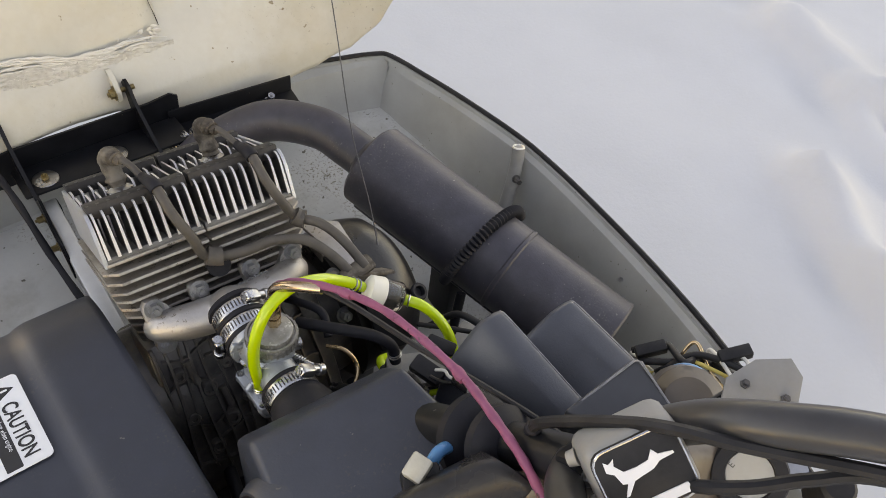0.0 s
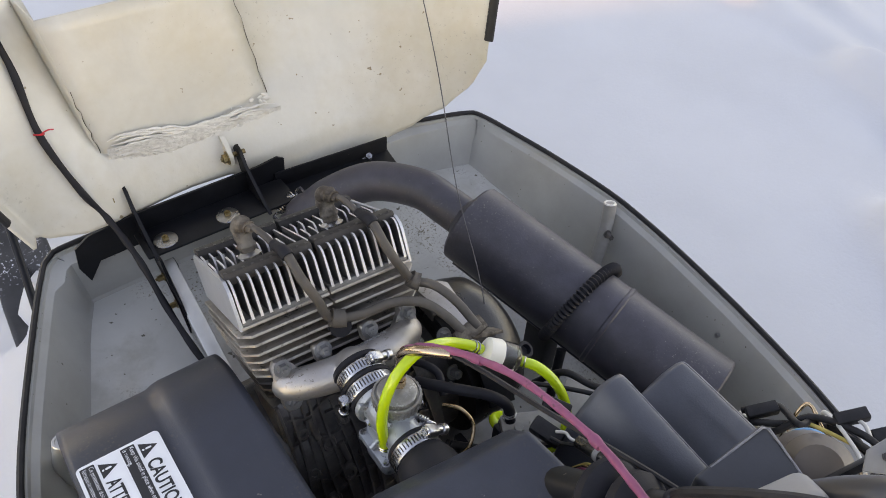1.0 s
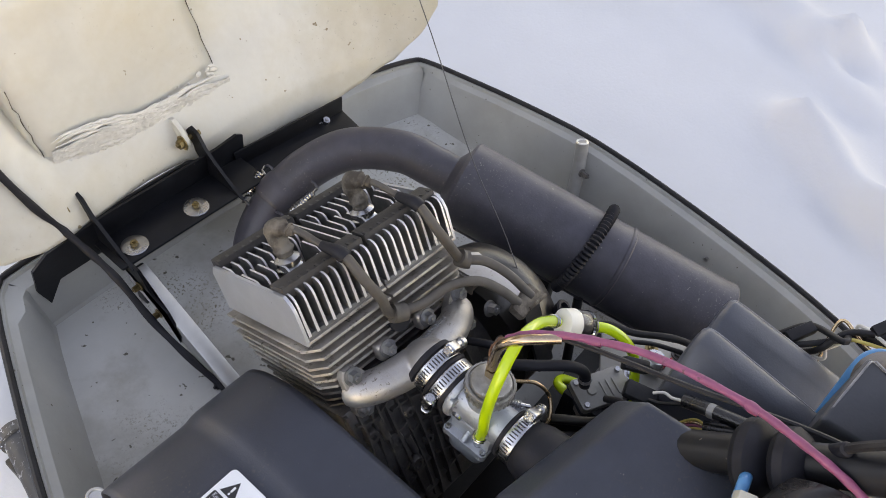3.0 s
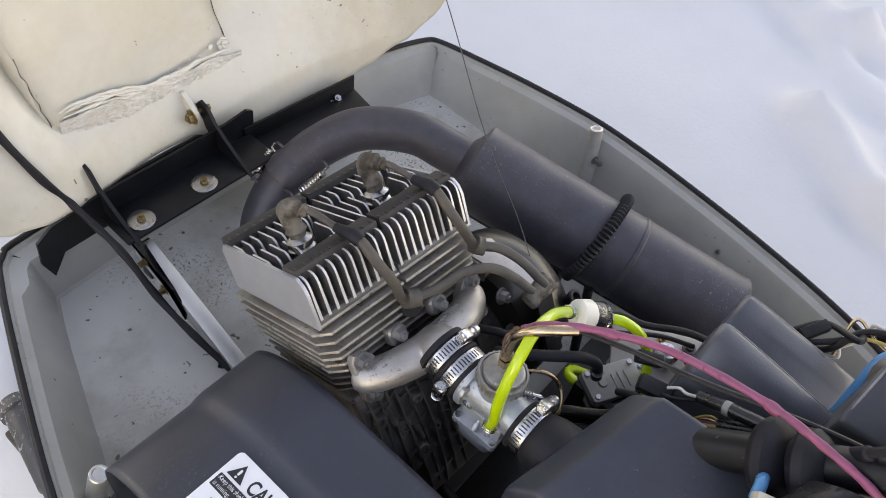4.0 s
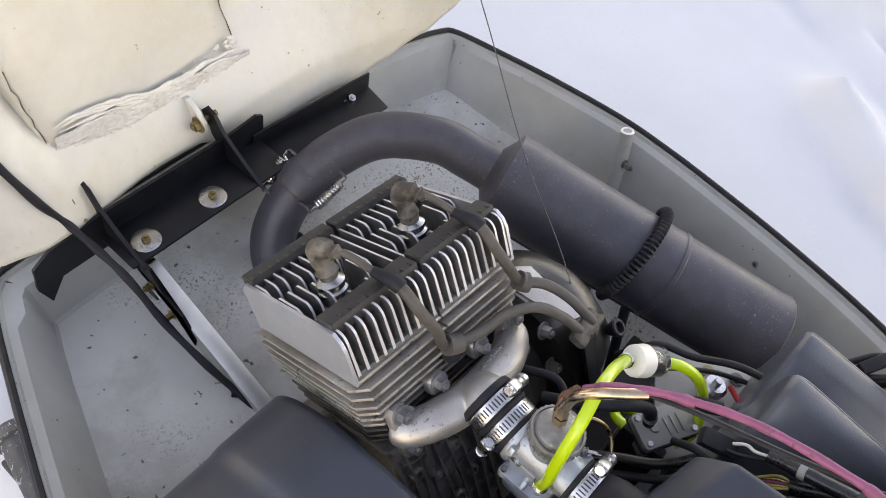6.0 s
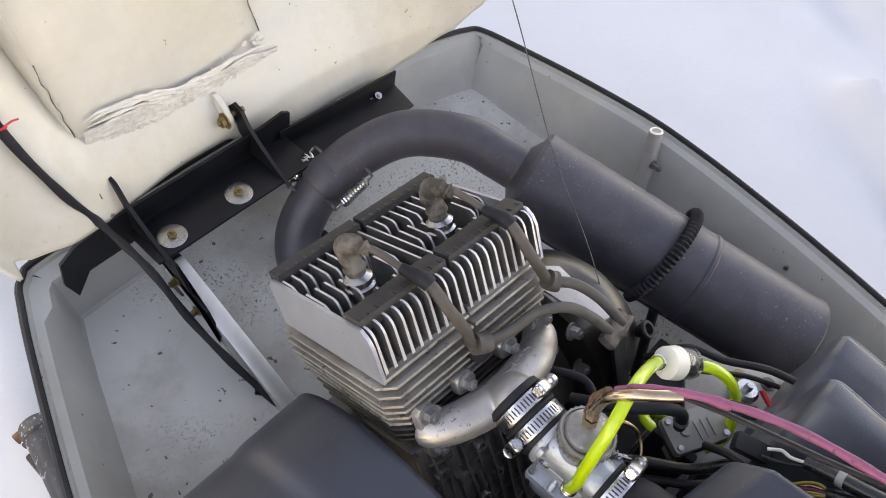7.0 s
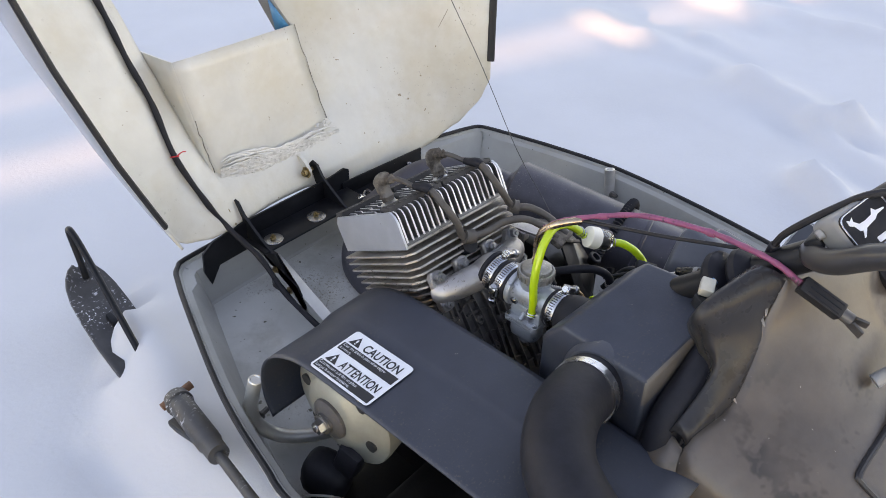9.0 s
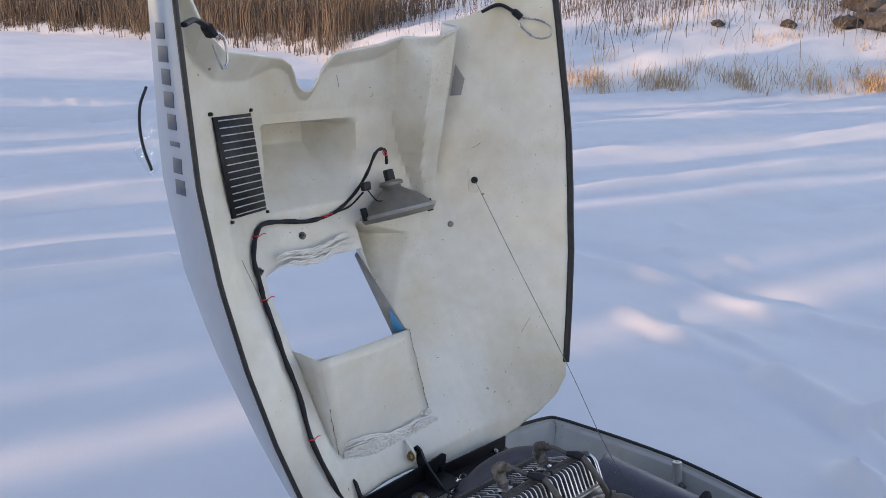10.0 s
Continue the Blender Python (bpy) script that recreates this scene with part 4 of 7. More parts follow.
for cx in (-0.079, 0.080):
    bm = B()
    poly = [(-0.010, -0.158), (-0.006, -0.164), (0.006, -0.164), (0.012, -0.154), (0.022, -0.140), (0.022, -0.124), (0.012, -0.112), (0.008, -0.102), (-0.006, -0.101), (-0.011, -0.108)]
    if cx > 0:
        poly = [(-x, z) for x, z in poly][::-1]
    prism(bm, poly, 0.010, ME @ axes((cx, 0.003, 0), (1, 0, 0), (0, 0, 1), (0, -1, 0)), 0.002)
    fl = part("flange", bm, MANIM, mani)
    for cz in (-0.111, -0.153):
        part("flange_bolt", hexbolt(B(), E(cx + 0.001, -0.007, cz), Ed(0, -1, 0), 0.0072, 0.009), ALU, fl)
# bolts on cast bosses
for cx in (-0.029, 0.030):
    n_ = Ed(0, -1, 0)
    bm = B()
    block(bm, ME @ pose(cx, 0.000, -0.113), (0.021, 0.016, 0.022), 0.005, segs=3)
    boss = part("boss", bm, MANIM, mani)
    part("boss_bolt", hexbolt(B(), E(cx, -0.008, -0.110), n_, 0.0072, 0.009), ALU, boss)
part("gasket_stub", lathe(B(), E(0.0, 0.012, -0.098), Ed(0, -1, 0.25), [(0, 0.013), (0.006, 0.013), (0.007, 0.011), (0.011, 0.011), (0.012, 0.013), (0.016, 0.013), (0.016, 0.001)], 20), RUBBER, engine, "black rubber bush between the ports")

# recoil starter on the far side
STARTM = mat("black_starter_shell", (0.010, 0.010, 0.011), 0.3, var=0.3, scale=40, bump=0.15, bscale=200, second=(0.03, 0.027, 0.024), sscale=12, samount=0.4)
starter = thing("recoil_starter", (0.40, 0.53, 0.16), "black recoil starter housing with mounting bracket", "starter")
bm = B()
lathe(bm, (0.325, 0.53, 0.355), (1, 0, 0), [(0, 0.098), (0.06, 0.098), (0.085, 0.090), (0.10, 0.072), (0.105, 0.03), (0.105, 0.001)], 40)
part("housing", bm, STARTM, starter)
# bent coil bracket: a dirty lip for the leads and a dark web below it
CA, CB_ = Vector((0.316, 0.463, 0.489)), Vector((0.379, 0.472, 0.451))
cx_ = (CB_ - CA).normalized()
cdn = Vector((0.011, -0.030, -0.080)).normalized()
cn = cx_.cross(cdn).normalized()
bm = B()
block(bm, axes((CA + CB_) / 2 + cdn * 0.060, cx_, cdn, cn), (0.058, 0.120, 0.004), 0.0015)
web = part("coil_bracket", bm, STEELBLACK, starter)
bm = B()
block(bm, axes((CA + CB_) / 2 - cn * 0.003, cx_, cn, cdn), (0.066, 0.020, 0.006), 0.0015)
part("bracket_lip", bm, BOOT, web, "brown dirt-caked bracket lip")
bm = B()
lathe(bm, (0.405, 0.452, 0.405), (0.2, -0.5, 0.85), [(0, 0.006), (0.010, 0.010), (0.015, 0.0115), (0.017, 0.010), (0.017, 0.007), (0.010, 0.006), (0.010, 0.0005)], 22)
part("rubber_buffer", bm, RUBBER, starter, "black rubber buffer")
bm = B()
block(bm, pose(0.36, 0.53, 0.21), (0.06, 0.06, 0.17), 0.006)
part("foot", bm, CASE, starter)
bm = B()
prism(bm, [(0.322, 0.575), (0.346, 0.573), (0.364, 0.556), (0.358, 0.515), (0.352, 0.478), (0.338, 0.482), (0.328, 0.53)], 0.004, pose(0, 0, 0.466, 0, 0, 0), 0.001)
block(bm, pose(0.330, 0.545, 0.455), (0.014, 0.03, 0.024), 0.002)
part("shroud_plate", bm, MANIM, starter, "bare aluminium shroud plate")
for p in ((0.318, 0.50, 0.452), (0.318, 0.475, 0.405), (0.318, 0.49, 0.37)):
    part("bolt", hexbolt(B(), p, (0, -0.8, 0.5), 0.007, 0.012), ALU, starter)

# ---- exhaust ----
A0, A1 = Vector((0.513, 0.70, 0.388)), Vector((0.632, 0.298, 0.302))
ax = (A1 - A0).normalized()
L = (A1 - A0).length
muffler = thing("muffler", (0.57, 0.5, 0.2), "matt black cylindrical muffler with scuffed heat-stained paint", "muffler")
RM = 0.0635
bm = B()
lathe(bm, A0, ax, [(-0.012, 0.030), (0.0, 0.05), (0.002, RM - 0.004), (0.006, RM), (L * 0.60, RM), (L * 0.605, RM + 0.0018), (L * 0.615, RM + 0.0018), (L * 0.62, RM), (L - 0.008, RM), (L - 0.003, RM + 0.0015), (L, RM - 0.001), (L, RM - 0.005), (L - 0.003, RM - 0.009), (L - 0.004, 0.001)], 48)
part("canister", bm, MUFF, muffler)
bm = B()
s, u = basis(ax)
low = Vector((-0.72, -0.1, -0.69))
low = (low - ax * low.dot(ax)).normalized()
cyl(bm, A0 + ax * 0.02 + low * RM, A1 - ax * 0.01 + low * RM, 0.0035, seg=8)
part("seam", bm, MUFF, muffler)
bm = B()
block(bm, pose(0.56, 0.55, 0.245), (0.03, 0.05, 0.17), 0.004)
part("mount", bm, STEELBLACK, muffler)
bm = B()
cyl(bm, (0.50, 0.46, 0.335), (0.46, 0.43, 0.25), 0.007, seg=10)
part("mount_stud", bm, STEELBLACK, muffler)
pipe = thing("exhaust_pipe", (0.40, 0.86, 0.26), "matt black bent exhaust pipe joined with springs", "exhaust pipe")
PATH_P = [A0 + ax * 0.01, A0 - ax * 0.04, (0.483, 0.787, 0.405), (0.436, 0.848, 0.398), (0.380, 0.880, 0.372), (0.338, 0.892, 0.342)]
bm = B()
tube(bm, PATH_P, 0.0315, 28, 10)
part("bend", bm, MUFF, pipe)
bm = B()
tube(bm, [(0.356, 0.888, 0.354), (0.338, 0.892, 0.342), (0.326, 0.894, 0.332)], lambda t: 0.0345 if 0.15 < t < 0.95 else 0.0325, 28, 4)
part("collar", bm, MUFF, pipe)
bm = B()
tube(bm, [(0.338, 0.892, 0.342), (0.302, 0.893, 0.310), (0.272, 0.882, 0.274), (0.252, 0.845, 0.250), (0.244, 0.79, 0.26), (0.245, 0.74, 0.30)], 0.031, 28, 10)
part("header", bm, MUFF, pipe)


def spring(p0, p1, r=0.0062, wire=0.0021, turns=9):
    p0, p1 = Vector(p0), Vector(p1)
    d = (p1 - p0).normalized()
    s, u = basis(d)
    ln = (p1 - p0).length
    pts = [p0 - d * 0.012, p0 - d * 0.004]
    for k in range(turns * 8 + 1):
        a = 2 * math.pi * k / 8
        pts.append(p0 + d * ln * k / (turns * 8) + (s * math.cos(a) + u * math.sin(a)) * r)
    pts += [p1 + d * 0.004, p1 + d * 0.012]
    return tube(B(), pts, wire, 5, 0)


for p, q, w in (((0.303, 0.922, 0.345), (0.335, 0.928, 0.362), 0.905), ((0.318, 0.844, 0.352), (0.354, 0.841, 0.368), 0.872)):
    part("spring", spring(p, q), ZINC, pipe, "zinc tension spring")
    d_ = (Vector(q) - Vector(p)).normalized() * 0.013
    for e in (Vector(p) - d_, Vector(q) + d_):
        part("spring_lug", tube(B(), [e + Vector((0, 0, -0.002)), e + Vector((0, 0.3 * (w - e.y), 0.004)), (e.x + 0.004, w, e.z - 0.006)], 0.0022, 6, 4), MUFF, pipe)
bm = B()
block(bm, pose(0.30, 0.86, 0.245), (0.03, 0.03, 0.05), 0.003)
part("pipe_rest", bm, STEELBLACK, pipe)

# corrugated sleeve strapped over the muffler
mid = A0 + ax * L * 0.495
sleeve = thing("corrugated_sleeve", mid, "black corrugated plastic sleeve laid over the muffler", "hose")
pts = []
side_out = Vector((0.70, 0.05, 0.71))
side_out = (side_out - ax * side_out.dot(ax)).normalized()
topv = ax.cross(side_out).normalized()
if topv.x > 0:
    topv = -topv
for k in range(64):
    a = radians(-22 + 172 * k / 63)
    pts.append(mid + ax * (-0.012 + 0.024 * (1 - k / 63)) + (side_out * math.cos(a) + topv * math.sin(a)) * (RM + 0.0085))
c = len(pts) - 1
n_rib = 34
fine = []
for k in range(n_rib * 6 + 1):
    t = k / (n_rib * 6) * c
    i = min(int(t), c - 1)
    fine.append(pts[i].lerp(pts[i + 1], t - i))
part("sleeve", tube(B(), fine, lambda t: 0.0075 + 0.0014 * math.cos(t * n_rib * 2 * math.pi), 12, 0), RUBBER, sleeve)

# ---- clutch guard ----
guard = thing("clutch_guard", (0.0, 0.4, 0.18), "black sheet-metal clutch guard with white warning label", "guard")
PROF = [(0.10, 0.455), (0.30, 0.466), (0.50, 0.470), (0.565, 0.467), (0.60, 0.456), (0.632, 0.436), (0.655, 0.408), (0.668, 0.37), (0.668, 0.33), (0.655, 0.30)]
bm = B()
grid = []
for y, z in [(p.y, p.z) for p in spline([(0, a, b) for a, b in PROF], 6)]:
    row = []
    for k in range(25):
        x = -0.105 + 0.187 * k / 24
        st = min(1, max(0, (x + 0.006) / 0.016))
        row.append(bm.verts.new((x + (0.006 if y > 0.6 else 0) * 0, y, z + 0.007 * st * st * (3 - 2 * st) - 0.10 * max(0, x - 0.072) - 0.08 * max(0, -0.095 - x))))
    grid.append(row)
for p, q in zip(grid, grid[1:]):
    for i in range(24):
        bm.faces.new((p[i], p[i + 1], q[i + 1], q[i]))
sheet = part("guard_sheet", bm, GUARD, guard, angle=60)
so = sheet.modifiers.new("thick", "SOLIDIFY")
so.thickness, so.offset = 0.0025, 0
bm = B()
block(bm, pose(0.06, 0.30, 0.29), (0.006, 0.34, 0.33), 0.001)
block(bm, pose(0.02, 0.25, 0.16), (0.10, 0.05, 0.10), 0.004)
part("guard_stay", bm, STEELBLACK, guard)

# ---- air box ----
BOXM = mat("dusty_air_box_plastic", (0.030, 0.037, 0.052), 0.36, var=0.15, scale=25, bump=0.12, bscale=400, second=(0.048, 0.050, 0.056), sscale=6, samount=0.5, sharp=0.12, spots=((0.15, 0.145, 0.13), 150, 0.755), grime=((0.075, 0.07, 0.064), 7, 240, 0.57))
DUSTM = mat("dust_on_plastic", (0.125, 0.112, 0.098), 0.55, var=0.2, scale=30, bump=0.15, bscale=300, second=(0.06, 0.056, 0.053), sscale=9, samount=0.6)
airbox = thing("air_box", (0.18, 0.26, 0.3), "black moulded plastic air silencer box, dusty on its front edge", "air box")
bm = B()
C = [(0.118, 0.322, 0.536), (0.256, 0.288, 0.576), (0.266, 0.172, 0.576), (0.094, 0.190, 0.546)]
top = [Vector(p) for p in C]
cen = sum(top, Vector()) / 4
low_ = [Vector((cen.x + (p.x - cen.x) * 1.03, cen.y + (p.y - cen.y) * 1.03 + (0.024 if p.y > 0.25 else 0), p.z - 0.030)) for p in top]
bot = [Vector((p.x, p.y, 0.33)) for p in low_]
loft(bm, [bot, low_, top])
bmesh.ops.bevel(bm, geom=[e for e in bm.edges], offset=0.0065, segments=3, affect="EDGES", profile=0.6)
bm.normal_update()
for fc in bm.faces:
    if fc.normal.y > 0.45 and fc.calc_center_median().z > 0.495:
        fc.material_index = 1
part("box_body", bm, [BOXM, DUSTM], airbox, angle=45)
bm = B()
block(bm, pose(0.18, 0.25, 0.235), (0.10, 0.08, 0.23), 0.01)
part("box_foot", bm, PLASTIC, airbox)
bm = B()
lathe(bm, (0.102, 0.255, 0.498), (-0.97, -0.08, 0.1), [(-0.03, 0.048), (-0.002, 0.048), (0.006, 0.044), (0.007, 0.039), (0.022, 0.039)], 32)
part("spigot", bm, PLASTIC, airbox)
duct = thing("intake_duct", (0.03, 0.2, 0.3), "thick black rubber intake duct with a bright band clamp", "duct")
bm = B()
tube(bm, [(0.10, 0.255, 0.499), (0.07, 0.253, 0.506), (0.035, 0.248, 0.516), (-0.005, 0.235, 0.521), (-0.045, 0.208, 0.518), (-0.07, 0.165, 0.508), (-0.08, 0.11, 0.48), (-0.078, 0.06, 0.42), (-0.07, 0.03, 0.32), (-0.06, 0.02, 0.12)], 0.040, 28, 8)
part("duct_hose", bm, RUBBER, duct)
bm = B()
lathe(bm, (0.078, 0.2535, 0.504), (-0.96, -0.10, 0.22), [(0, 0.0395), (0, 0.0418), (0.013, 0.0418), (0.013, 0.0395)], 36)
part("band_clamp", bm, ZINC, duct, "bright steel band clamp")

# ---- moulded tray, console, steering ----
tray = thing("moulded_tray", (0.45, 0.22, 0.25), "black moulded plastic tray with two humps", "tray")


def ridge(sec0, sec1, y0, y1, base):
    """A sawtooth ridge: sections (x, z) at y0 and y1, rounded off at its front end."""
    bm = B()
    rings = []
    for t, dz, k in ((-0.10, -0.05, 0.9), (-0.05, -0.018, 0.97), (0.0, 0.0, 1.0), (0.35, 0, 1), (0.7, 0, 1), (1.0, 0, 1)):
        q = max(0, t)
        ring = []
        cx = sum(p[0] for p in sec0) / len(sec0)
        for (xa, za), (xb, zb) in zip(sec0, sec1):
            x, z = xa + (xb - xa) * q, za + (zb - za) * q
            ring.append((cx + (x - cx) * k if t < 0 else x, y0 + (y1 - y0) * t, max(base, z + dz)))
        ring = [(ring[0][0], ring[0][1], base)] + ring + [(ring[-1][0], ring[-1][1], base)]
        rings.append(ring)
    return loft(bm, rings)


part("small_hump", ridge([(0.385, 0.40), (0.395, 0.43), (0.402, 0.455), (0.408, 0.459), (0.416, 0.459), (0.422, 0.455), (0.44, 0.40)], [(0.395, 0.40), (0.402, 0.42), (0.41, 0.435), (0.414, 0.438), (0.422, 0.438), (0.428, 0.435), (0.445, 0.39)], 0.285, 0.16, 0.20), TRAYM, tray, angle=34)
# pale plastic for edge lines: wear plus a painted-in highlight
EDGEW = mat("worn_edge_highlight", (0.24, 0.24, 0.25), 0.35, var=0.3, scale=90, bump=0.2)
bm = B()
block(bm, pose(0.42, 0.19, 0.17), (0.20, 0.14, 0.10), 0.02)
part("tray_base", bm, PLASTIC, tray)

console = thing("console", (0.25, 0.02, 0.1), "scuffed brown-black plastic console panel with worn edges", "console")


def skin(rows, per=5):
    """A smooth sheet through rows of control points."""
    bm = B()
    lines = [spline(r, per) for r in rows]
    cols = [spline([l[i] for l in lines], per) for i in range(len(lines[0]))]
    g = [[bm.verts.new(p) for p in c] for c in cols]
    for p, q in zip(g, g[1:]):
        for i in range(len(p) - 1):
            bm.faces.new((p[i], p[i + 1], q[i + 1], q[i]))
    return bm


TRAY_S = [(0.300, 0.43), (0.306, 0.49), (0.311, 0.525), (0.318, 0.545), (0.329, 0.561), (0.339, 0.573), (0.345, 0.578), (0.352, 0.580), (0.362, 0.580), (0.369, 0.578), (0.374, 0.571), (0.379, 0.552), (0.386, 0.500), (0.393, 0.470), (0.401, 0.464), (0.412, 0.474), (0.424, 0.489), (0.438, 0.499), (0.452, 0.507), (0.462, 0.511), (0.478, 0.513), (0.486, 0.511), (0.492, 0.503), (0.505, 0.45), (0.52, 0.39)]
TRAY_R = []
for y, k, dz in ((0.294, -0.05, -0.20), (0.292, -0.045, -0.045), (0.290, -0.04, -0.012), (0.286, -0.03, -0.002), (0.276, 0.0, 0.0), (0.235, 0.33, 0.0), (0.20, 0.66, 0.0), (0.165, 1.0, 0.0), (0.13, 1.35, -0.005), (0.11, 1.5, -0.05)):
    TRAY_R.append([(x + (0.014 + 0.10 * max(0, x - 0.40) if x < 0.45 else 0.031) * k, y, z - (0.034 if x < 0.40 else 0.046) * max(0, k) + dz) for x, z in TRAY_S])
tskin = part("tray_skin", skin(TRAY_R, 4), TRAYM, tray, angle=70)
so_ = tskin.modifiers.new("thick", "SOLIDIFY")
so_.thickness, so_.offset = 0.004, -1
# thin pale tubes draw the crest highlights as colour, together with wear
for i in (9, 21):
    part("worn_bright_edge", tube(B(), [Vector(r[i]) + Vector((0.0002, 0, 0.0002)) for r in TRAY_R[3:9]], 0.0009, 6, 4), EDGEW, tray)


def sheet_part(name, rows, m, label="", t=0.005, per=5):
    ob = part(name, skin(rows, per), m, console, label, angle=60)
    so_ = ob.modifiers.new("thick", "SOLIDIFY")
    so_.thickness, so_.offset = t, 0
    return ob


sheet_part("console_skin", [
    [(0.240, 0.134, 0.642), (0.31, 0.11, 0.640), (0.38, 0.08, 0.625), (0.47, 0.05, 0.595)],
    [(0.236, 0.120, 0.645), (0.30, 0.095, 0.640), (0.37, 0.065, 0.622), (0.46, 0.035, 0.59)],
    [(0.202, 0.122, 0.585), (0.26, 0.075, 0.585), (0.33, 0.03, 0.562), (0.42, 0.0, 0.54)],
    [(0.153, 0.115, 0.520), (0.20, 0.05, 0.520), (0.25, 0.0, 0.507), (0.34, -0.05, 0.49)],
    [(0.090, 0.130, 0.490), (0.115, 0.05, 0.478), (0.16, -0.02, 0.472), (0.25, -0.08, 0.46)],
    [(0.068, 0.122, 0.41), (0.08, 0.04, 0.40), (0.12, -0.06, 0.40), (0.22, -0.12, 0.39)],
    [(0.06, 0.12, 0.12), (0.07, 0.04, 0.12), (0.11, -0.06, 0.12), (0.21, -0.12, 0.12)]], CONSOLE)
sheet_part("corner_shroud", [
    [(0.232, 0.165, 0.635), (0.165, 0.185, 0.60), (0.17, 0.17, 0.56), (0.165, 0.15, 0.52), (0.115, 0.165, 0.45)],
    [(0.226, 0.152, 0.655), (0.150, 0.172, 0.630), (0.153, 0.158, 0.592), (0.148, 0.140, 0.556), (0.095, 0.152, 0.492)],
    [(0.230, 0.140, 0.658), (0.178, 0.150, 0.634), (0.172, 0.142, 0.594), (0.150, 0.131, 0.556), (0.092, 0.146, 0.502)],
    [(0.238, 0.122, 0.651), (0.209, 0.130, 0.618), (0.200, 0.120, 0.585), (0.156, 0.118, 0.540), (0.090, 0.134, 0.500)],
    [(0.240, 0.118, 0.642), (0.213, 0.124, 0.606), (0.203, 0.117, 0.575), (0.158, 0.113, 0.524), (0.092, 0.128, 0.486)]], SHROUDM, "black moulded corner shroud with worn edges", 0.004, 6)
sheet_part("side_flank", [
    [(0.105, 0.158, 0.488), (0.092, 0.142, 0.490), (0.088, 0.130, 0.486)],
    [(0.06, 0.168, 0.42), (0.055, 0.150, 0.42), (0.066, 0.122, 0.415)],
    [(0.05, 0.17, 0.12), (0.045, 0.15, 0.12), (0.058, 0.118, 0.12)]], CONSOLE)
crease = spline([(0.240, 0.119, 0.646), (0.212, 0.125, 0.610), (0.203, 0.1175, 0.579), (0.157, 0.114, 0.529), (0.091, 0.129, 0.492)], 12)
rs = random.Random(11)
for k in range(22):
    p = crease[rs.randrange(3, len(crease) - 3)]
    q = p + Vector((rs.uniform(-0.006, 0.006), rs.uniform(-0.010, 0.002), rs.uniform(-0.012, 0.004)))
    bm = B()
    bmesh.ops.create_icosphere(bm, subdivisions=2, radius=rs.uniform(0.002, 0.006), matrix=frame_of(p, (-0.5, -0.5, 0.7), q - p) @ Matrix.Diagonal((rs.uniform(0.8, 2.2), 0.35, 0.10, 1)))
    part("scuff", bm, SCUFF, console, "pale scuffed plastic")

steering = thing("steering_post", (0.25, 0.15, 0.3), "black steering post with rubber collars", "steering post")
bm = B()
cyl(bm, (0.266, 0.090, 0.690), (0.245, 0.27, 0.53), 0.018, seg=20)
part("post", bm, STEELBLACK, steering)
for k, (y, r) in enumerate(((0.188, 0.036), (0.165, 0.032))):
    bm = B()
    t = (y - 0.075) / (0.27 - 0.075)
    c = Vector((0.262, 0.075, 0.70)).lerp(Vector((0.245, 0.27, 0.53)), t)
    lathe(bm, c, (-0.06, 0.75, -0.65), [(-0.014, 0.020), (-0.008, r - 0.004), (-0.003, r), (0.005, r), (0.012, r - 0.006), (0.014, 0.02)], 28)
    part("collar", bm, RUBBER, steering)
bars = thing("handlebar", (0.28, 0.06, 0.7), "black tubular handlebar clamped to the post", "handlebar")
BARM = mat("satin_black_bar", (0.032, 0.032, 0.035), 0.34, var=0.15, scale=40, bump=0.08, second=(0.06, 0.055, 0.05), sscale=14, samount=0.4)
for arm in ([(0.272, 0.105, 0.69), (0.286, 0.090, 0.715), (0.298, 0.072, 0.743), (0.303, 0.053, 0.768), (0.316, 0.027, 0.786), (0.344, -0.010, 0.797), (0.43, -0.11, 0.80)],
            [(0.258, 0.108, 0.682), (0.236, 0.098, 0.69), (0.216, 0.074, 0.708), (0.203, 0.035, 0.742), (0.185, -0.03, 0.775), (0.13, -0.14, 0.80)]):
    part("bar_arm", tube(B(), arm, 0.0135, 18), BARM, bars)
bm = B()
block(bm, frame_of((0.266, 0.100, 0.690), (-0.06, 0.75, -0.65), (1, 0, 0)), (0.050, 0.034, 0.020), 0.004)
clampb = part("bar_clamp", bm, STEELBLACK, bars)
for sx in (-1, 1):
    part("clamp_bolt", hexbolt(B(), Vector((0.266 + 0.016 * sx, 0.092, 0.697)), (0.06, -0.75, 0.65), 0.005, 0.006), ZINC, clampb)


# ---- parts of the hood ----
def on_hood(x, z, lift=0.0):
    a, b = lerp(EDGE_L, z), lerp(EDGE_R, z)
    u = (x - a) / (b - a)
    p = hood_point(u, z)
    n = (hood_point(u + 0.01, z) - p).cross(hood_point(u, z + 0.01) - p).normalized()
    if n.y > 0:
        n = -n
    return p + n * lift, n


def quad_patch(bm, c, k=10, fn=None):
    """A sheet between four corners (two rows: bottom left, bottom right, top left, top right)."""
    g = []
    for j in range(k + 1):
        a, b = Vector(c[0]).lerp(Vector(c[2]), j / k), Vector(c[1]).lerp(Vector(c[3]), j / k)
        g.append([bm.verts.new(a.lerp(b, i / k) + (fn(i / k, j / k) if fn else Vector())) for i in range(k + 1)])
    for p, q in zip(g, g[1:]):
        for i in range(k):
            bm.faces.new((p[i], p[i + 1], q[i + 1], q[i]))
    return bm


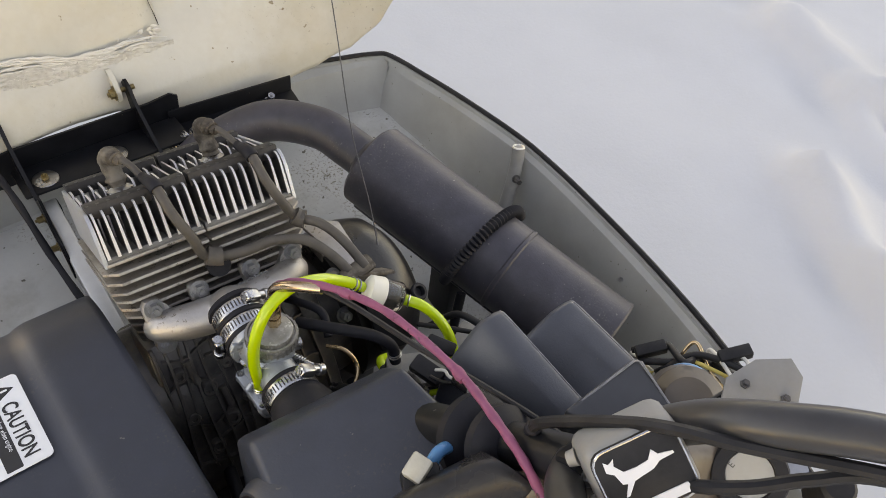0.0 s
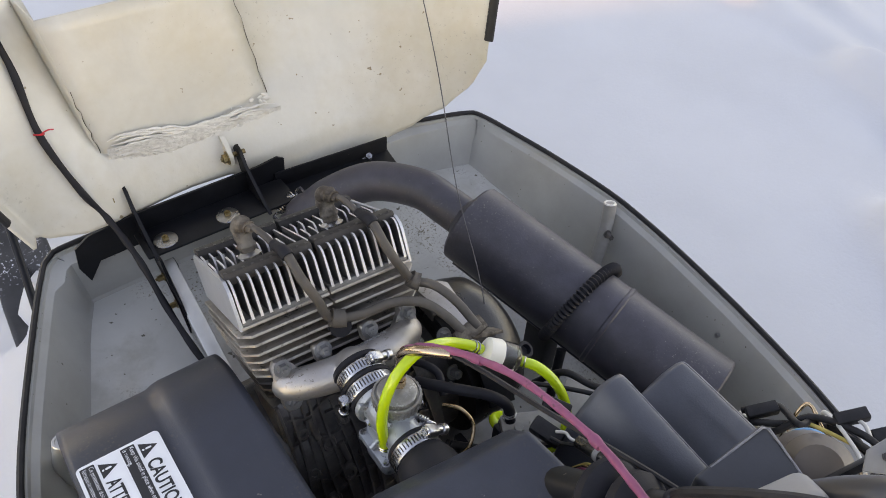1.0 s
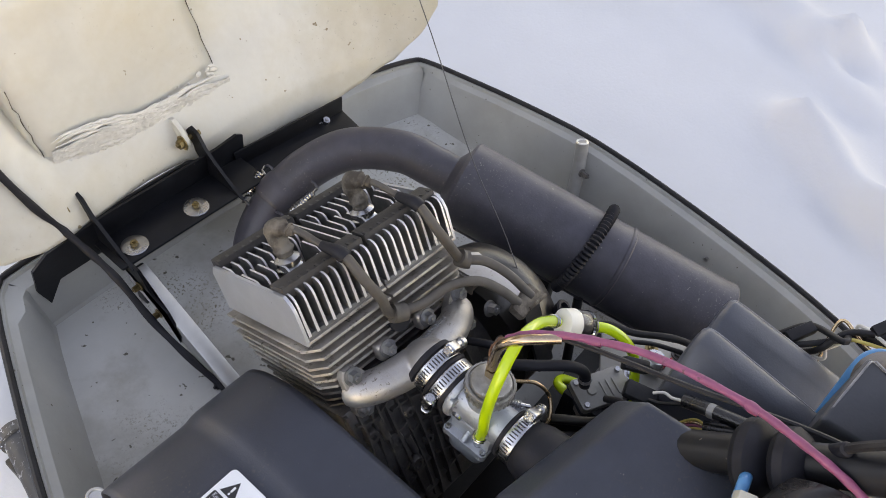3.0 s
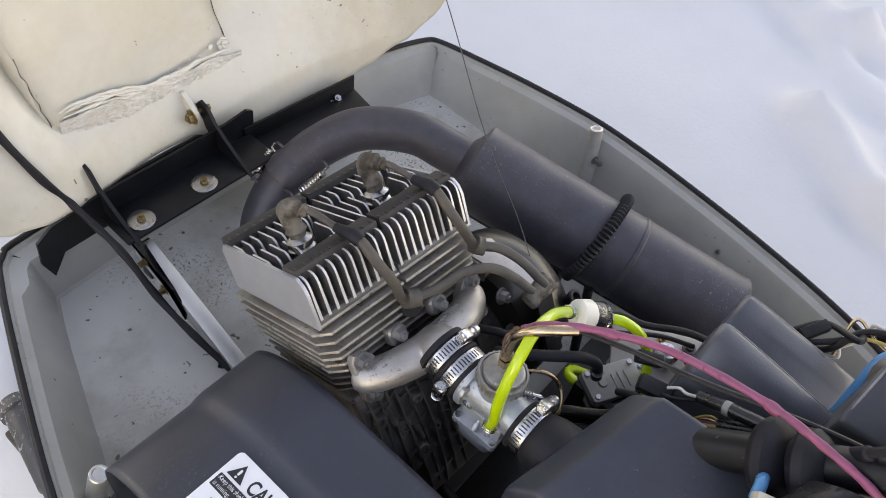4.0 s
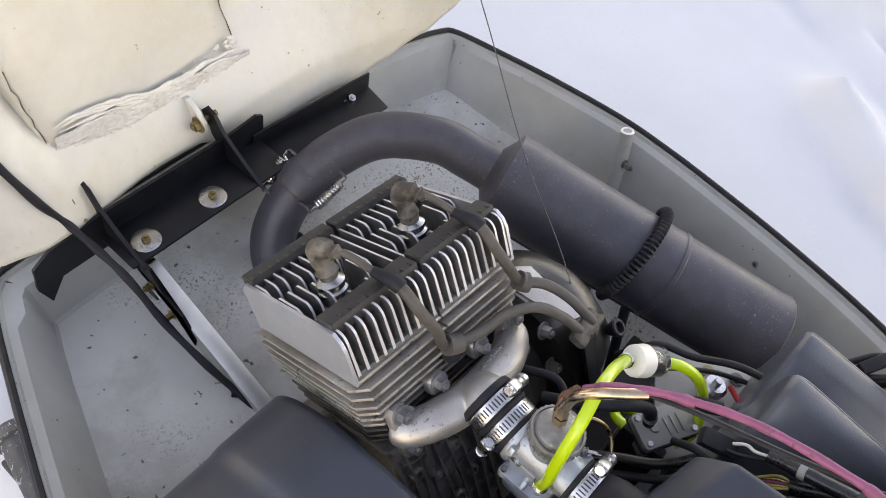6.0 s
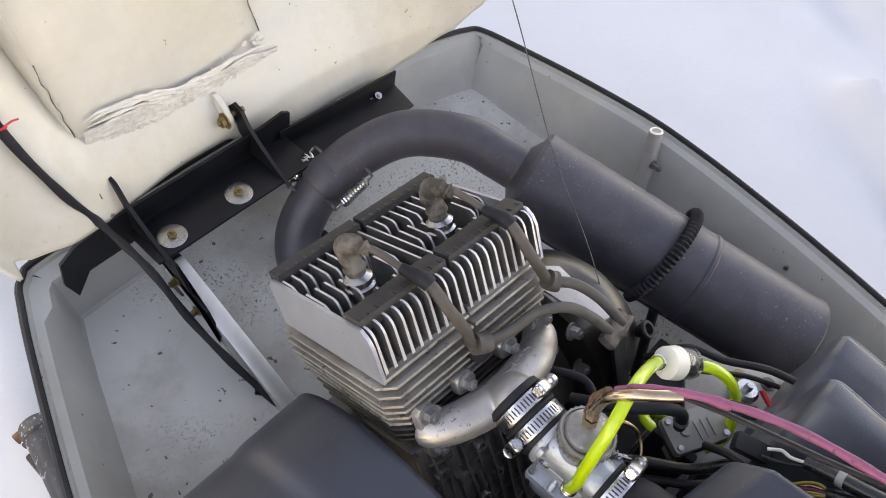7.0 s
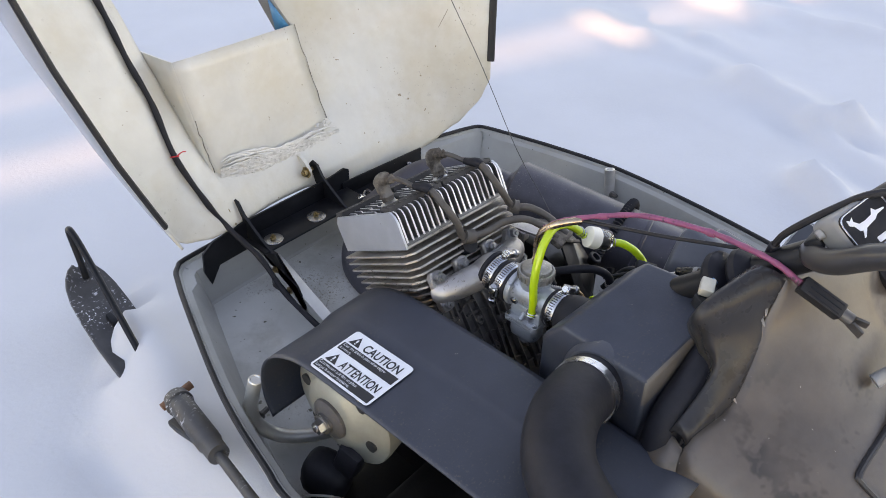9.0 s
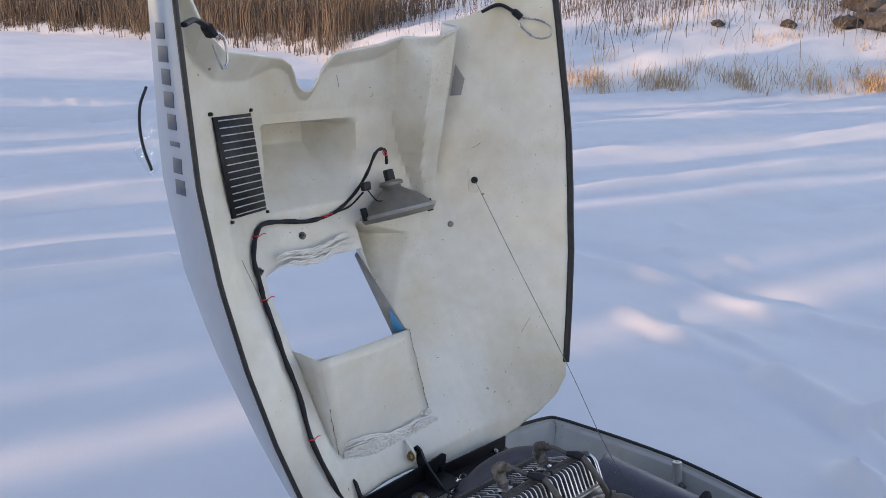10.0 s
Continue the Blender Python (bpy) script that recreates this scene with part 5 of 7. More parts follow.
def thicken(ob, t, off=0):
    m = ob.modifiers.new("thick", "SOLIDIFY")
    m.thickness, m.offset = t, off
    return ob


PB = [(0.094, 1.036, 0.448), (0.372, 1.040, 0.405), (0.068, 1.064, 0.679), (0.345, 1.104, 0.658)]
thicken(part("scoop_panel", quad_patch(B(), PB), HOODIN, hood, "flat cream scoop panel glued into the hood"), 0.004)


for p, q in ((PB[0], Vector(PB[0]).lerp(Vector(PB[2]), 0.55)), (PB[1], PB[3])):
    n_ = 12
    pts = [Vector(p).lerp(Vector(q), k / n_) + Vector((0.0015 * math.sin(k * 2.3), -0.0025, 0.0015 * math.sin(k * 1.7))) for k in range(n_ + 1)]
    part("panel_gap", tube(B(), pts, lambda t: 0.0003 + 0.0004 * math.sin(t * 17) ** 2, 5, 2), BOOT, hood, "dark dirt line at the panel edge")


def side_wall(p, q, dx):
    bm = B()
    rows = []
    for k in range(9):
        a = Vector(p).lerp(Vector(q), k / 8)
        b = Vector((a.x + dx, lerp(DOME, a.z) + 0.004, a.z + 0.0))
        rows.append([bm.verts.new(a.lerp(b, i / 4)) for i in range(5)])
    for r, s_ in zip(rows, rows[1:]):
        for i in range(4):
            bm.faces.new((r[i], r[i + 1], s_[i + 1], s_[i]))
    bmesh.ops.delete(bm, geom=[v for v in bm.verts if not v.link_faces], context="VERTS")
    return bm


thicken(part("scoop_wall", side_wall(PB[0], PB[2], -0.012), HOODIN, hood), 0.003)
thicken(part("scoop_wall", side_wall(PB[1], PB[3], 0.006), HOODIN, hood), 0.003)
bm = B()
v = [bm.verts.new(p) for p in ((0.344, 1.110, 0.655), (0.331, 1.142, 0.640), (0.309, 1.247, 0.806), (0.318, 1.250, 0.812))]
bm.faces.new(v)
thicken(part("window_jamb", bm, PADM, hood, "raw grey cut edge"), 0.002)
bm = B()
v = [bm.verts.new(p) for p in ((0.337, 1.108, 0.657), (0.327, 1.135, 0.645), (0.329, 1.152, 0.702))]
bm.faces.new(v)
thicken(part("decal", bm, mat("blue_decal", (0.02, 0.22, 0.42), 0.35, var=0.1, bump=0), hood, "blue stripe decal"), 0.002)


def smear(p, q, n, spread, seed):
    """Finger-smeared sealant: overlapping lumpy strands between two points of the hood."""
    r = random.Random(seed)
    bm = B()
    for k in range(n):
        o = r.uniform(-1, 1) * spread
        a, b = r.uniform(0, 0.35), r.uniform(0.6, 1.0)
        pts = []
        for i in range(14):
            t = a + (b - a) * i / 13
            w = Vector(p).lerp(Vector(q), t)
            pts.append(w + Vector((0, -0.001, o + 0.006 * math.sin(t * 9 + k * 2.1) + r.uniform(-0.0025, 0.0025))))
        tube(bm, pts, lambda t: 0.0007 + 0.0016 * abs(math.sin(t * 13 + k)) * min(1, 8 * t, 8 * (1 - t)), 6, 2)
    return bm


for p, q, n, seed in (((0.098, 1.034, 0.462), (0.372, 1.037, 0.430), 36, 1), (on_hood(0.065, 0.832, 0.001)[0], on_hood(0.325, 0.836, 0.001)[0], 16, 2)):
    for i in range(n):
        part("sealant_strand", smear(p, q, 1, 0.033 if seed == 1 else 0.018, seed * 50 + i), SEAL, hood)
bm = B()
quad_patch(bm, [(0.094, 1.032, 0.436), (0.368, 1.036, 0.398), (0.100, 1.034, 0.482), (0.378, 1.038, 0.455)], 90, lambda a, b: Vector((0, -0.0016 - 0.0035 * abs(noise.noise(Vector((a * 26, b * 7, 2)))) - 0.0025 * abs(noise.noise(Vector((a * 60, b * 16, 7)))), 0.004 * noise.noise(Vector((a * 9, b * 2, 5))))))
part("sealant_skim", bm, mat("rough_sealant_skim", (0.56, 0.545, 0.515), 0.55, var=0.12, scale=60, bump=1.0, bscale=110, second=(0.66, 0.65, 0.61), sscale=25, samount=0.7), hood)

rs = random.Random(8)
for i in range(70):
    t = rs.betavariate(4, 1.6)
    w = Vector((0.105, 1.0335, 0.452)).lerp(Vector((0.368, 1.0375, 0.425)), t) + Vector((rs.uniform(-0.01, 0.01), 0, rs.uniform(-0.018, 0.055 * t)))
    w.y = 1.036 + 0.27 * max(0, w.z - 0.43) * 0.8 - 0.001
    bm = B()
    bmesh.ops.create_icosphere(bm, subdivisions=2, radius=rs.uniform(0.0016, 0.0042), matrix=Matrix.Translation(w) @ Matrix.Rotation(rs.uniform(0, 3), 4, "Y") @ Matrix.Diagonal((rs.uniform(1, 2.4), 0.45, 1, 1)))
    part("sealant_blob", bm, SEAL, hood)

# vent grille
SLAT = mat("grey_louvre", (0.42, 0.44, 0.47), 0.35, var=0.1, bump=0)
VC = [on_hood(x, z, 0.002)[0] for x, z in ((-0.030, 0.955), (0.095, 0.940), (-0.060, 1.146), (0.068, 1.138))]
grille = part("vent_grille", quad_patch(B(), VC, 2), RIM, hood, "black louvred vent grille")
thicken(grille, 0.004)
nv = (Vector(VC[1]) - Vector(VC[0])).cross(Vector(VC[2]) - Vector(VC[0])).normalized()
if nv.y > 0:
    nv = -nv
for k in range(14):
    t = (k + 0.5) / 14
    a, b = Vector(VC[0]).lerp(Vector(VC[2]), t), Vector(VC[1]).lerp(Vector(VC[3]), t)
    d = b - a
    up = (Vector(VC[2]) - Vector(VC[0])).normalized()
    bm = B()
    m = axes((a + b) / 2 + nv * 0.006, d.normalized(), (up * 0.8 + nv * 0.6).normalized(), d.normalized().cross((up * 0.8 + nv * 0.6).normalized()))
    block(bm, m, (d.length * 0.90, 0.0020, 0.0012), 0)
    part("slat", bm, SLAT, grille)
for c in VC:
    p = Vector(c) + (Vector(c) - sum((Vector(q) for q in VC), Vector()) / 4) * 0.06
    part("rivet", cyl(B(), p - nv * 0.004, p + nv * 0.004, 0.004, 0.003, 8), RIM, grille)

# headlamp, seen from behind
LC, LA = Vector((0.431, 1.235, 0.892)), Vector((-0.028, 0.339, 0.941)).normalized()
lampbody = part("headlamp", lathe(B(), LC, LA, [(-0.016, 0.02), (-0.014, 0.082), (-0.006, 0.088), (0.0, 0.088), (0.004, 0.083), (0.018, 0.072), (0.034, 0.054), (0.046, 0.035), (0.052, 0.026), (0.056, 0.022), (0.062, 0.021), (0.062, 0.028), (0.067, 0.029), (0.072, 0.026), (0.074, 0.018), (0.074, 0.001)], 40), mat("dusty_reflector_back", (0.20, 0.19, 0.17), 0.5, 0.5, var=0.2, scale=30, bump=0.15, second=(0.16, 0.15, 0.13), sscale=12, samount=0.5), hood, "dusty grey metal headlamp back")
part("rim_ring", torus(B(), LC, LA, 0.0885, 0.0045), PADM, lampbody)
part("socket_ring", torus(B(), LC + LA * 0.066, LA, 0.021, 0.003), RAILM, lampbody)
bm = B()
block(bm, frame_of(LC + LA * 0.085, LA), (0.022, 0.016, 0.03), 0.003)
part("plug", bm, RIM, lampbody, "black lamp plug")
for sx in (-1, 1):
    bm = B()
    block(bm, frame_of(LC + Vector((0.092 * sx, -0.012 * sx, 0.004)), LA), (0.012, 0.012, 0.03), 0.002)
    part("ear", bm, STEELBLACK, lampbody)
# cable anchor, boss, latch plate, stray bolt
p, n = on_hood(0.657, 0.944)
bm = B()
prism(bm, rounded(0.03, 0.065, 0.012), 0.003, frame_of(p - n * 0.001, n, (1, 0, 0)), 0.001)
part("anchor_plate", bm, HOODIN, hood)
part("anchor_bolt", hexbolt(B(), p + n * 0.002, n, 0.006, 0.012), STEELBLACK, hood)
ANCHOR = p + n * 0.012
p, n = on_hood(0.594, 0.837)
part("boss", cyl(B(), p - n * 0.006, p + n * 0.008, 0.009, 0.006, 14), SCRAPE, hood, "dark rubber stop")
p, n = on_hood(0.621, 1.183)
bm = B()
prism(bm, [(-0.014, -0.035), (0.012, -0.03), (0.016, 0.01), (-0.01, 0.04)], 0.006, frame_of(p - n * 0.001, n, (1, 0, 0)), 0.001)
part("latch_plate", bm, PADM, hood, "grey metal latch plate")
p, n = on_hood(0.185, 0.868)
part("bolt", hexbolt(B(), p, n, 0.006, 0.008), CASE, hood)
p, n = on_hood(0.028, 0.838)
part("bolt", hexbolt(B(), p, n, 0.006, 0.006), CASE, hood)
for x, z, ln, ang in ((0.68, 0.60, 0.02, 60), (0.30, 1.19, 0.015, 110), (0.66, 1.03, 0.012, 40), (-0.005, 0.83, 0.05, 110)):
    p, n = on_hood(x, z)
    bm = B()
    d = Vector((math.cos(radians(ang)), 0, math.sin(radians(ang))))
    tube(bm, [on_hood(x - d.x * ln, z - d.z * ln, 0.0004)[0], p + n * 0.0004, on_hood(x + d.x * ln, z + d.z * ln, 0.0004)[0]], 0.0006, 5, 3)
    part("scratch", bm, SCRAPE, hood)
# rubber latch straps with wire bails at the two upper corners
for pts, bail in (([(0.648, 1.19, 1.345), (0.672, 1.16, 1.362), (0.70, 1.14, 1.35), (0.715, 1.125, 1.335)], [(0.715, 1.120, 1.335), (0.735, 1.085, 1.330), (0.745, 1.060, 1.316), (0.743, 1.060, 1.295), (0.725, 1.085, 1.290), (0.706, 1.110, 1.310), (0.705, 1.120, 1.322)]), ([(-0.18, 1.05, 1.305), (-0.14, 1.09, 1.312), (-0.11, 1.11, 1.303), (-0.095, 1.12, 1.29)], [(-0.095, 1.12, 1.295), (-0.068, 1.13, 1.285), (-0.062, 1.13, 1.25), (-0.075, 1.125, 1.235), (-0.095, 1.118, 1.275)])):
    st = part("latch_strap", tube(B(), pts, lambda t: 0.006 + 0.006 * (t > 0.7), 8, 6, 0.7), RUBBER, hood, "black rubber latch strap")
    part("wire_bail", tube(B(), bail, 0.0022, 6, 3), ZINC, st, "zinc wire bail")
LETTER = mat("faded_letter_paint", (0.06, 0.075, 0.10), 0.45, var=0.2, scale=90, bump=0.05)
# outside: raised bars where the lettering is too stylised to copy
for k in range(8):
    z = 1.295 - k * 0.034
    bm = B()
    block(bm, pose(lerp(EDGE_L, z) - 0.004, 0.955 + 0.115 * (z - 0.48) + 0.05, z), (0.0014, 0.030 if k % 2 else 0.027, 0.024 if k != 5 else 0.008), 0.0006)
    part("letter_bar", bm, LETTER, hood, "dark grey lettering bar")
bm = B()
quad_patch(bm, [(-0.172, 1.21, 1.05), (-0.10, 1.30, 1.06), (-0.135, 1.285, 1.19), (-0.08, 1.33, 1.20)], 8, lambda a, b: Vector((-0.035 * math.sin(b * 3.1) * (1 - a), 0.0, 0)))
ws = part("windshield", bm, glass("windshield_plastic", (0.95, 0.96, 0.97), 0.12, 1.15), hood, "clear windshield edge")
ws.visible_shadow = False
ws.data.materials[0].node_tree.nodes["Principled BSDF"].inputs["Alpha"].default_value = 0.1
part("windshield_trim", tube(B(), [(-0.133, 1.285, 1.195), (-0.155, 1.268, 1.165), (-0.168, 1.248, 1.13), (-0.172, 1.23, 1.095), (-0.168, 1.215, 1.06)], 0.0028, 6, 6), RIM, hood)

# ---- wiring loom on the hood ----
loom = thing("wiring_loom", (0.08, 0.96, 0.36), "taped black wiring loom clipped along the hood with red ties", "wiring")
HP = [(0.022, 0.534), (0.022, 0.616), (0.014, 0.681), (0.012, 0.741), (0.008, 0.789), (0.009, 0.824), (0.008, 0.867), (0.034, 0.902), (0.069, 0.916), (0.142, 0.905), (0.208, 0.895), (0.28, 0.904), (0.342, 0.934)]
pts = [(0.108, 0.73, 0.225), (0.094, 0.79, 0.262), (0.085, 0.86, 0.30), (0.078, 0.91, 0.355), (0.072, 0.95, 0.378), (0.062, 0.985, 0.405), (0.043, 1.0, 0.455)] + [on_hood(x, z, 0.007)[0] for x, z in HP] + [(0.356, 1.26, 0.985), (0.372, 1.25, 1.030), (0.392, 1.252, 1.040), (0.415, 1.262, 1.030), (0.426, 1.270, 1.000)]
part("loom_tape", tube(B(), pts, lambda t: 0.0050 - 0.0014 * (t > 0.72) + 0.0005 * math.sin(t * 160), 10, 8), RUBBER, loom)
for x, z in ((0.022, 0.535), (0.008, 0.789), (0.034, 0.902), (0.25, 0.899)):
    p, n = on_hood(x, z, 0.007)
    q, _ = on_hood(x + 0.002, z + 0.01, 0.007)
    t = torus(B(), p, q - p, 0.0065, 0.0013, 16, 6)
    tie = part("tie", t, RED, loom, "red cable tie")
    part("tie_tail", tube(B(), [p + n * 0.005, p + n * 0.007 + Vector((0.01, 0, 0.004)), p + n * 0.005 + Vector((0.018, 0, 0.002))], 0.0011, 5, 3), RED, tie)
part("tie", torus(B(), (0.40, 1.248, 1.03), (1, 0, 0.3), 0.006, 0.0013, 16, 6), RED, loom)
bm = B()
block(bm, frame_of((0.352, 1.258, 0.958), (0.2, -1, 0.2)), (0.026, 0.020, 0.012), 0.003)
part("junction", bm, RIM, loom)
part("lead", tube(B(), [(0.352, 1.252, 0.95), (0.37, 1.235, 0.925), (0.395, 1.215, 0.935)], 0.0016, 6, 6), RUBBER, loom)
part("lead", tube(B(), [on_hood(0.28, 0.904, 0.01)[0], on_hood(0.32, 0.912, 0.012)[0], (0.345, 1.258, 0.945)], 0.0022, 6, 6), RUBBER, loom)

# ---- hood check cable ----
check = thing("check_cable", (0.390, 0.505, 0.43), "thin steel cable from the hood to the starter housing", "cable")
END = Vector((0.390, 0.505, 0.442))
a = Vector(ANCHOR)
part("wire", tube(B(), [a, a.lerp(END, 0.3) + Vector((0, 0, -0.004)), a.lerp(END, 0.6) + Vector((0.004, 0, -0.008)), a.lerp(END, 0.8) + Vector((-0.004, 0, -0.008)), a.lerp(END, 0.93), END], 0.0008, 6, 8), CASE, check)
part("end_screw", hexbolt(B(), END - Vector((0.0, 0.0, 0.014)), (0.5, -0.2, 0.85), 0.006, 0.012), STEELBLACK, check)

# ---- ignition leads ----
for pts, clip, sleeve_at in (
    ([E(-0.0475, 0.052, 0.034), E(-0.043, 0.042, 0.027), E(-0.038, 0.024, 0.015), E(-0.034, 0.0, 0.007), E(-0.030, -0.014, -0.02), E(-0.020, -0.016, -0.05), (0.192, 0.545, 0.524), (0.225, 0.532, 0.521), (0.26, 0.525, 0.525), (0.29, 0.508, 0.523), (0.307, 0.485, 0.511), (0.318, 0.466, 0.495)], (0.198, 0.543, 0.524), 0.235),
    ([E(0.0575, 0.052, 0.034), E(0.062, 0.042, 0.027), E(0.067, 0.024, 0.015), E(0.070, 0.0, 0.007), E(0.073, -0.014, -0.02), E(0.082, -0.016, -0.047), (0.297, 0.538, 0.530), (0.315, 0.518, 0.527), (0.328, 0.492, 0.515), (0.338, 0.462, 0.493)], (0.300, 0.536, 0.530), 0.285)):
    lead = thing("ignition_lead", clip, "dusty rubber ignition lead clipped to its neighbour", "cable", "ignition leads")
    part("lead", tube(B(), pts, lambda t: 0.0037 if t < sleeve_at else 0.0056, 12, 8), WIRE, lead)
    c = spline(pts, 8)
    i = int(len(c) * sleeve_at)
    part("boot_sleeve", tube(B(), c[i - 5:i + 6], lambda t: lerp([(0, 0.0050), (0.35, 0.0062), (0.8, 0.0078), (1, 0.0074)], t), 14, 0), RUBBER, lead, "black rubber sleeve")
    j = min(range(len(c)), key=lambda k: (c[k] - Vector(clip)).length)
    part("clip", tube(B(), [c[j - 2], c[j], c[j + 2]], 0.0105, 12, 3), WIRE, lead, "grey rubber clip")
bm = B()
block(bm, pose(0.328, 0.464, 0.490, 25, 0, 10), (0.045, 0.02, 0.012), 0.004)
part("lead_grommet", bm, BOOT, starter, "dirty lead grommet")

# ---- carburettor ----
carb = thing("carburettor", (0.185, 0.415, 0.42), "zinc-grey slide carburettor with a round stained cap", "carburettor")
bm = B()
cyl(bm, (0.188, 0.450, 0.490), (0.186, 0.362, 0.492), 0.0205, 0.0205, 28, 0.002)
cyl(bm, (0.192, 0.414, 0.462), (0.195, 0.417, 0.518), 0.0205, 0.0225, 32, 0.002)
block(bm, pose(0.184, 0.412, 0.468), (0.032, 0.050, 0.022), 0.004)
part("body", bm, CARB, carb)
part("spigot_flange", lathe(B(), (0.188, 0.446, 0.490), (0, -1, 0), [(0, 0.020), (0, 0.0265), (0.002, 0.0275), (0.006, 0.0275), (0.008, 0.026), (0.008, 0.02)], 32), CARB, carb)
for ang in (150, 250):
    p = Vector((0.188 + 0.024 * math.cos(radians(ang)), 0.438, 0.490 + 0.024 * math.sin(radians(ang))))
    bm = B()
    block(bm, pose(p.x, p.y, p.z, 0, -ang, 0), (0.016, 0.006, 0.010), 0.002)
    part("lug", bm, CARB, carb)
CAPM = mat("stained_cap", (0.33, 0.32, 0.30), 0.42, 0.6, var=0.2, scale=60, bump=0.25, second=(0.13, 0.12, 0.105), sscale=34, samount=0.75, grime=((0.55, 0.54, 0.5), 20, 90, 0.55))
cap = part("cap", lathe(B(), (0.195, 0.417, 0.516), (0.05, 0.03, 1), [(0, 0.0235), (0.002, 0.0252), (0.012, 0.0258), (0.0138, 0.0250), (0.0138, 0.0232), (0.0118, 0.0226), (0.0118, 0.0214), (0.0172, 0.0206), (0.0184, 0.0190), (0.0184, 0.001)], 40), CAPM, carb, "stained alloy mixing-chamber cap")
for k in range(30):
    a = 2 * math.pi * k / 30
    bm = B()
    p = Vector((0.1954 + 0.0256 * math.cos(a), 0.4172 + 0.0256 * math.sin(a), 0.5235))
    block(bm, pose(p.x, p.y, p.z, 0, 0, math.degrees(a)), (0.0012, 0.0022, 0.009), 0)
    part("knurl", bm, CAPM, cap)
bm = B()
prism(bm, rounded(0.036, 0.054, 0.007), 0.0042, pose(0.178, 0.4135, 0.4545), 0.001)
flange = part("bowl_flange", bm, CARB, carb)
bm = B()
prism(bm, rounded(0.034, 0.052, 0.007), 0.0012, pose(0.178, 0.4135, 0.4532))
part("gasket", bm, RUBBER, carb)
bm = B()
prism(bm, rounded(0.035, 0.053, 0.007), 0.004, pose(0.178, 0.4135, 0.4492), 0.001)
block(bm, pose(0.179, 0.4135, 0.436), (0.030, 0.045, 0.032), 0.010, segs=3)
cyl(bm, (0.179, 0.4135, 0.424), (0.179, 0.4135, 0.414), 0.010, seg=6)
part("float_bowl", bm, CARB, carb)
for sx, sy in ((-1, 1), (-1, -1), (1, -1), (1, 1)):
    p = Vector((0.178 + sx * 0.0135, 0.4135 + sy * 0.0225, 0.4585))
    bm = B()
    cyl(bm, p - Vector((0, 0, 0.008)), p, 0.0052, 0.0048, 12)
    boss = part("screw_boss", bm, CARB, carb)
    bm = B()
    cyl(bm, p, p + Vector((0, 0, 0.0028)), 0.0036, 0.0030, 10)
    block(bm, pose(p.x, p.y, p.z + 0.0028, 0, 0, 35 * sx), (0.0012, 0.005, 0.0006), 0)
    part("screw", bm, ZINC, boss)
for p, q, r in (((0.184, 0.430, 0.488), (0.166, 0.431, 0.482), 0.0062), ((0.176, 0.414, 0.474), (0.160, 0.413, 0.462), 0.0036), ((0.205, 0.420, 0.492), (0.226, 0.416, 0.490), 0.0075), ((0.205, 0.400, 0.478), (0.222, 0.394, 0.476), 0.006), ((0.181, 0.392, 0.458), (0.180, 0.390, 0.470), 0.0045)):
    bm = B()
    cyl(bm, p, q, r * 0.8, r * 0.8, 14)
    cyl(bm, Vector(p).lerp(Vector(q), 0.55), q, r, r * 0.94, 14, 0.0006)
    part("adjuster_screw", bm, ZINC if r > 0.006 else CARB, carb)
bm = B()
p, q = Vector((0.182, 0.418, 0.492)), Vector((0.209, 0.383, 0.491))
block(bm, axes((p + q) / 2, (q - p).normalized(), Vector((0, 0, 1)).cross((q - p).normalized()), (0, 0, 1)), ((q - p).length, 0.007, 0.006), 0.0015)
cyl(bm, q - Vector((0, 0, 0.012)), q + Vector((0, 0, 0.006)), 0.0072, 0.0066, 18, 0.001)
part("linkage_arm", bm, CARB, carb)
part("idle_spring", spring((0.206, 0.401, 0.500), (0.214, 0.386, 0.500), 0.0036, 0.0009, 6), ZINC, carb)
part("idle_screw", cyl(B(), (0.203, 0.406, 0.500), (0.218, 0.379, 0.500), 0.0022, seg=8), ZINC, carb)
bm = B()
cyl(bm, (0.170, 0.401, 0.452), (0.170, 0.401, 0.480), 0.0048, seg=12)
part("fuel_spigot", bm, ZINC, carb)
for z in (0.474, 0.478):
    part("wire_clip", torus(B(), (0.170, 0.401, z), (0, 0, 1), 0.0072, 0.001, 18, 5), ZINC, carb)
for s_ in (-1, 1):
    part("clip_ear", tube(B(), [(0.175, 0.398, 0.476), (0.181, 0.394 + 0.003 * s_, 0.478), (0.184, 0.392 + 0.004 * s_, 0.472)], 0.001, 5, 4), ZINC, carb)

# words cast into the manifold
MX = Ed(-0.98, -0.17, 0).normalized()
MZ = Ed(0, -0.22, 0.97)
MZ = (MZ - MX * MZ.dot(MX)).normalized()
MTXT = axes(E(0.042, -0.0205, -0.1132), MX, MZ.cross(MX), MZ)

boot = thing("intake_boot", (0.19, 0.47, 0.46), "ribbed black rubber carburettor boot with two worm-drive clamps", "boot")
b0, b1 = Vector((0.191, 0.4885, 0.4945)), Vector((0.188, 0.4455, 0.490))
bd = (b1 - b0).normalized()
bm = B()
lathe(bm, b0, bd, [(-0.004, 0.0255), (-0.003, 0.0285), (0.003, 0.0298), (0.0045, 0.0268), (0.0185, 0.0268), (0.019, 0.0285), (0.021, 0.0298), (0.024, 0.0285), (0.0245, 0.0268), (0.0385, 0.0268), (0.039, 0.0285), (0.043, 0.0275), (0.0435, 0.02)], 36)
part("boot_rubber", bm, RUBBER, boot)


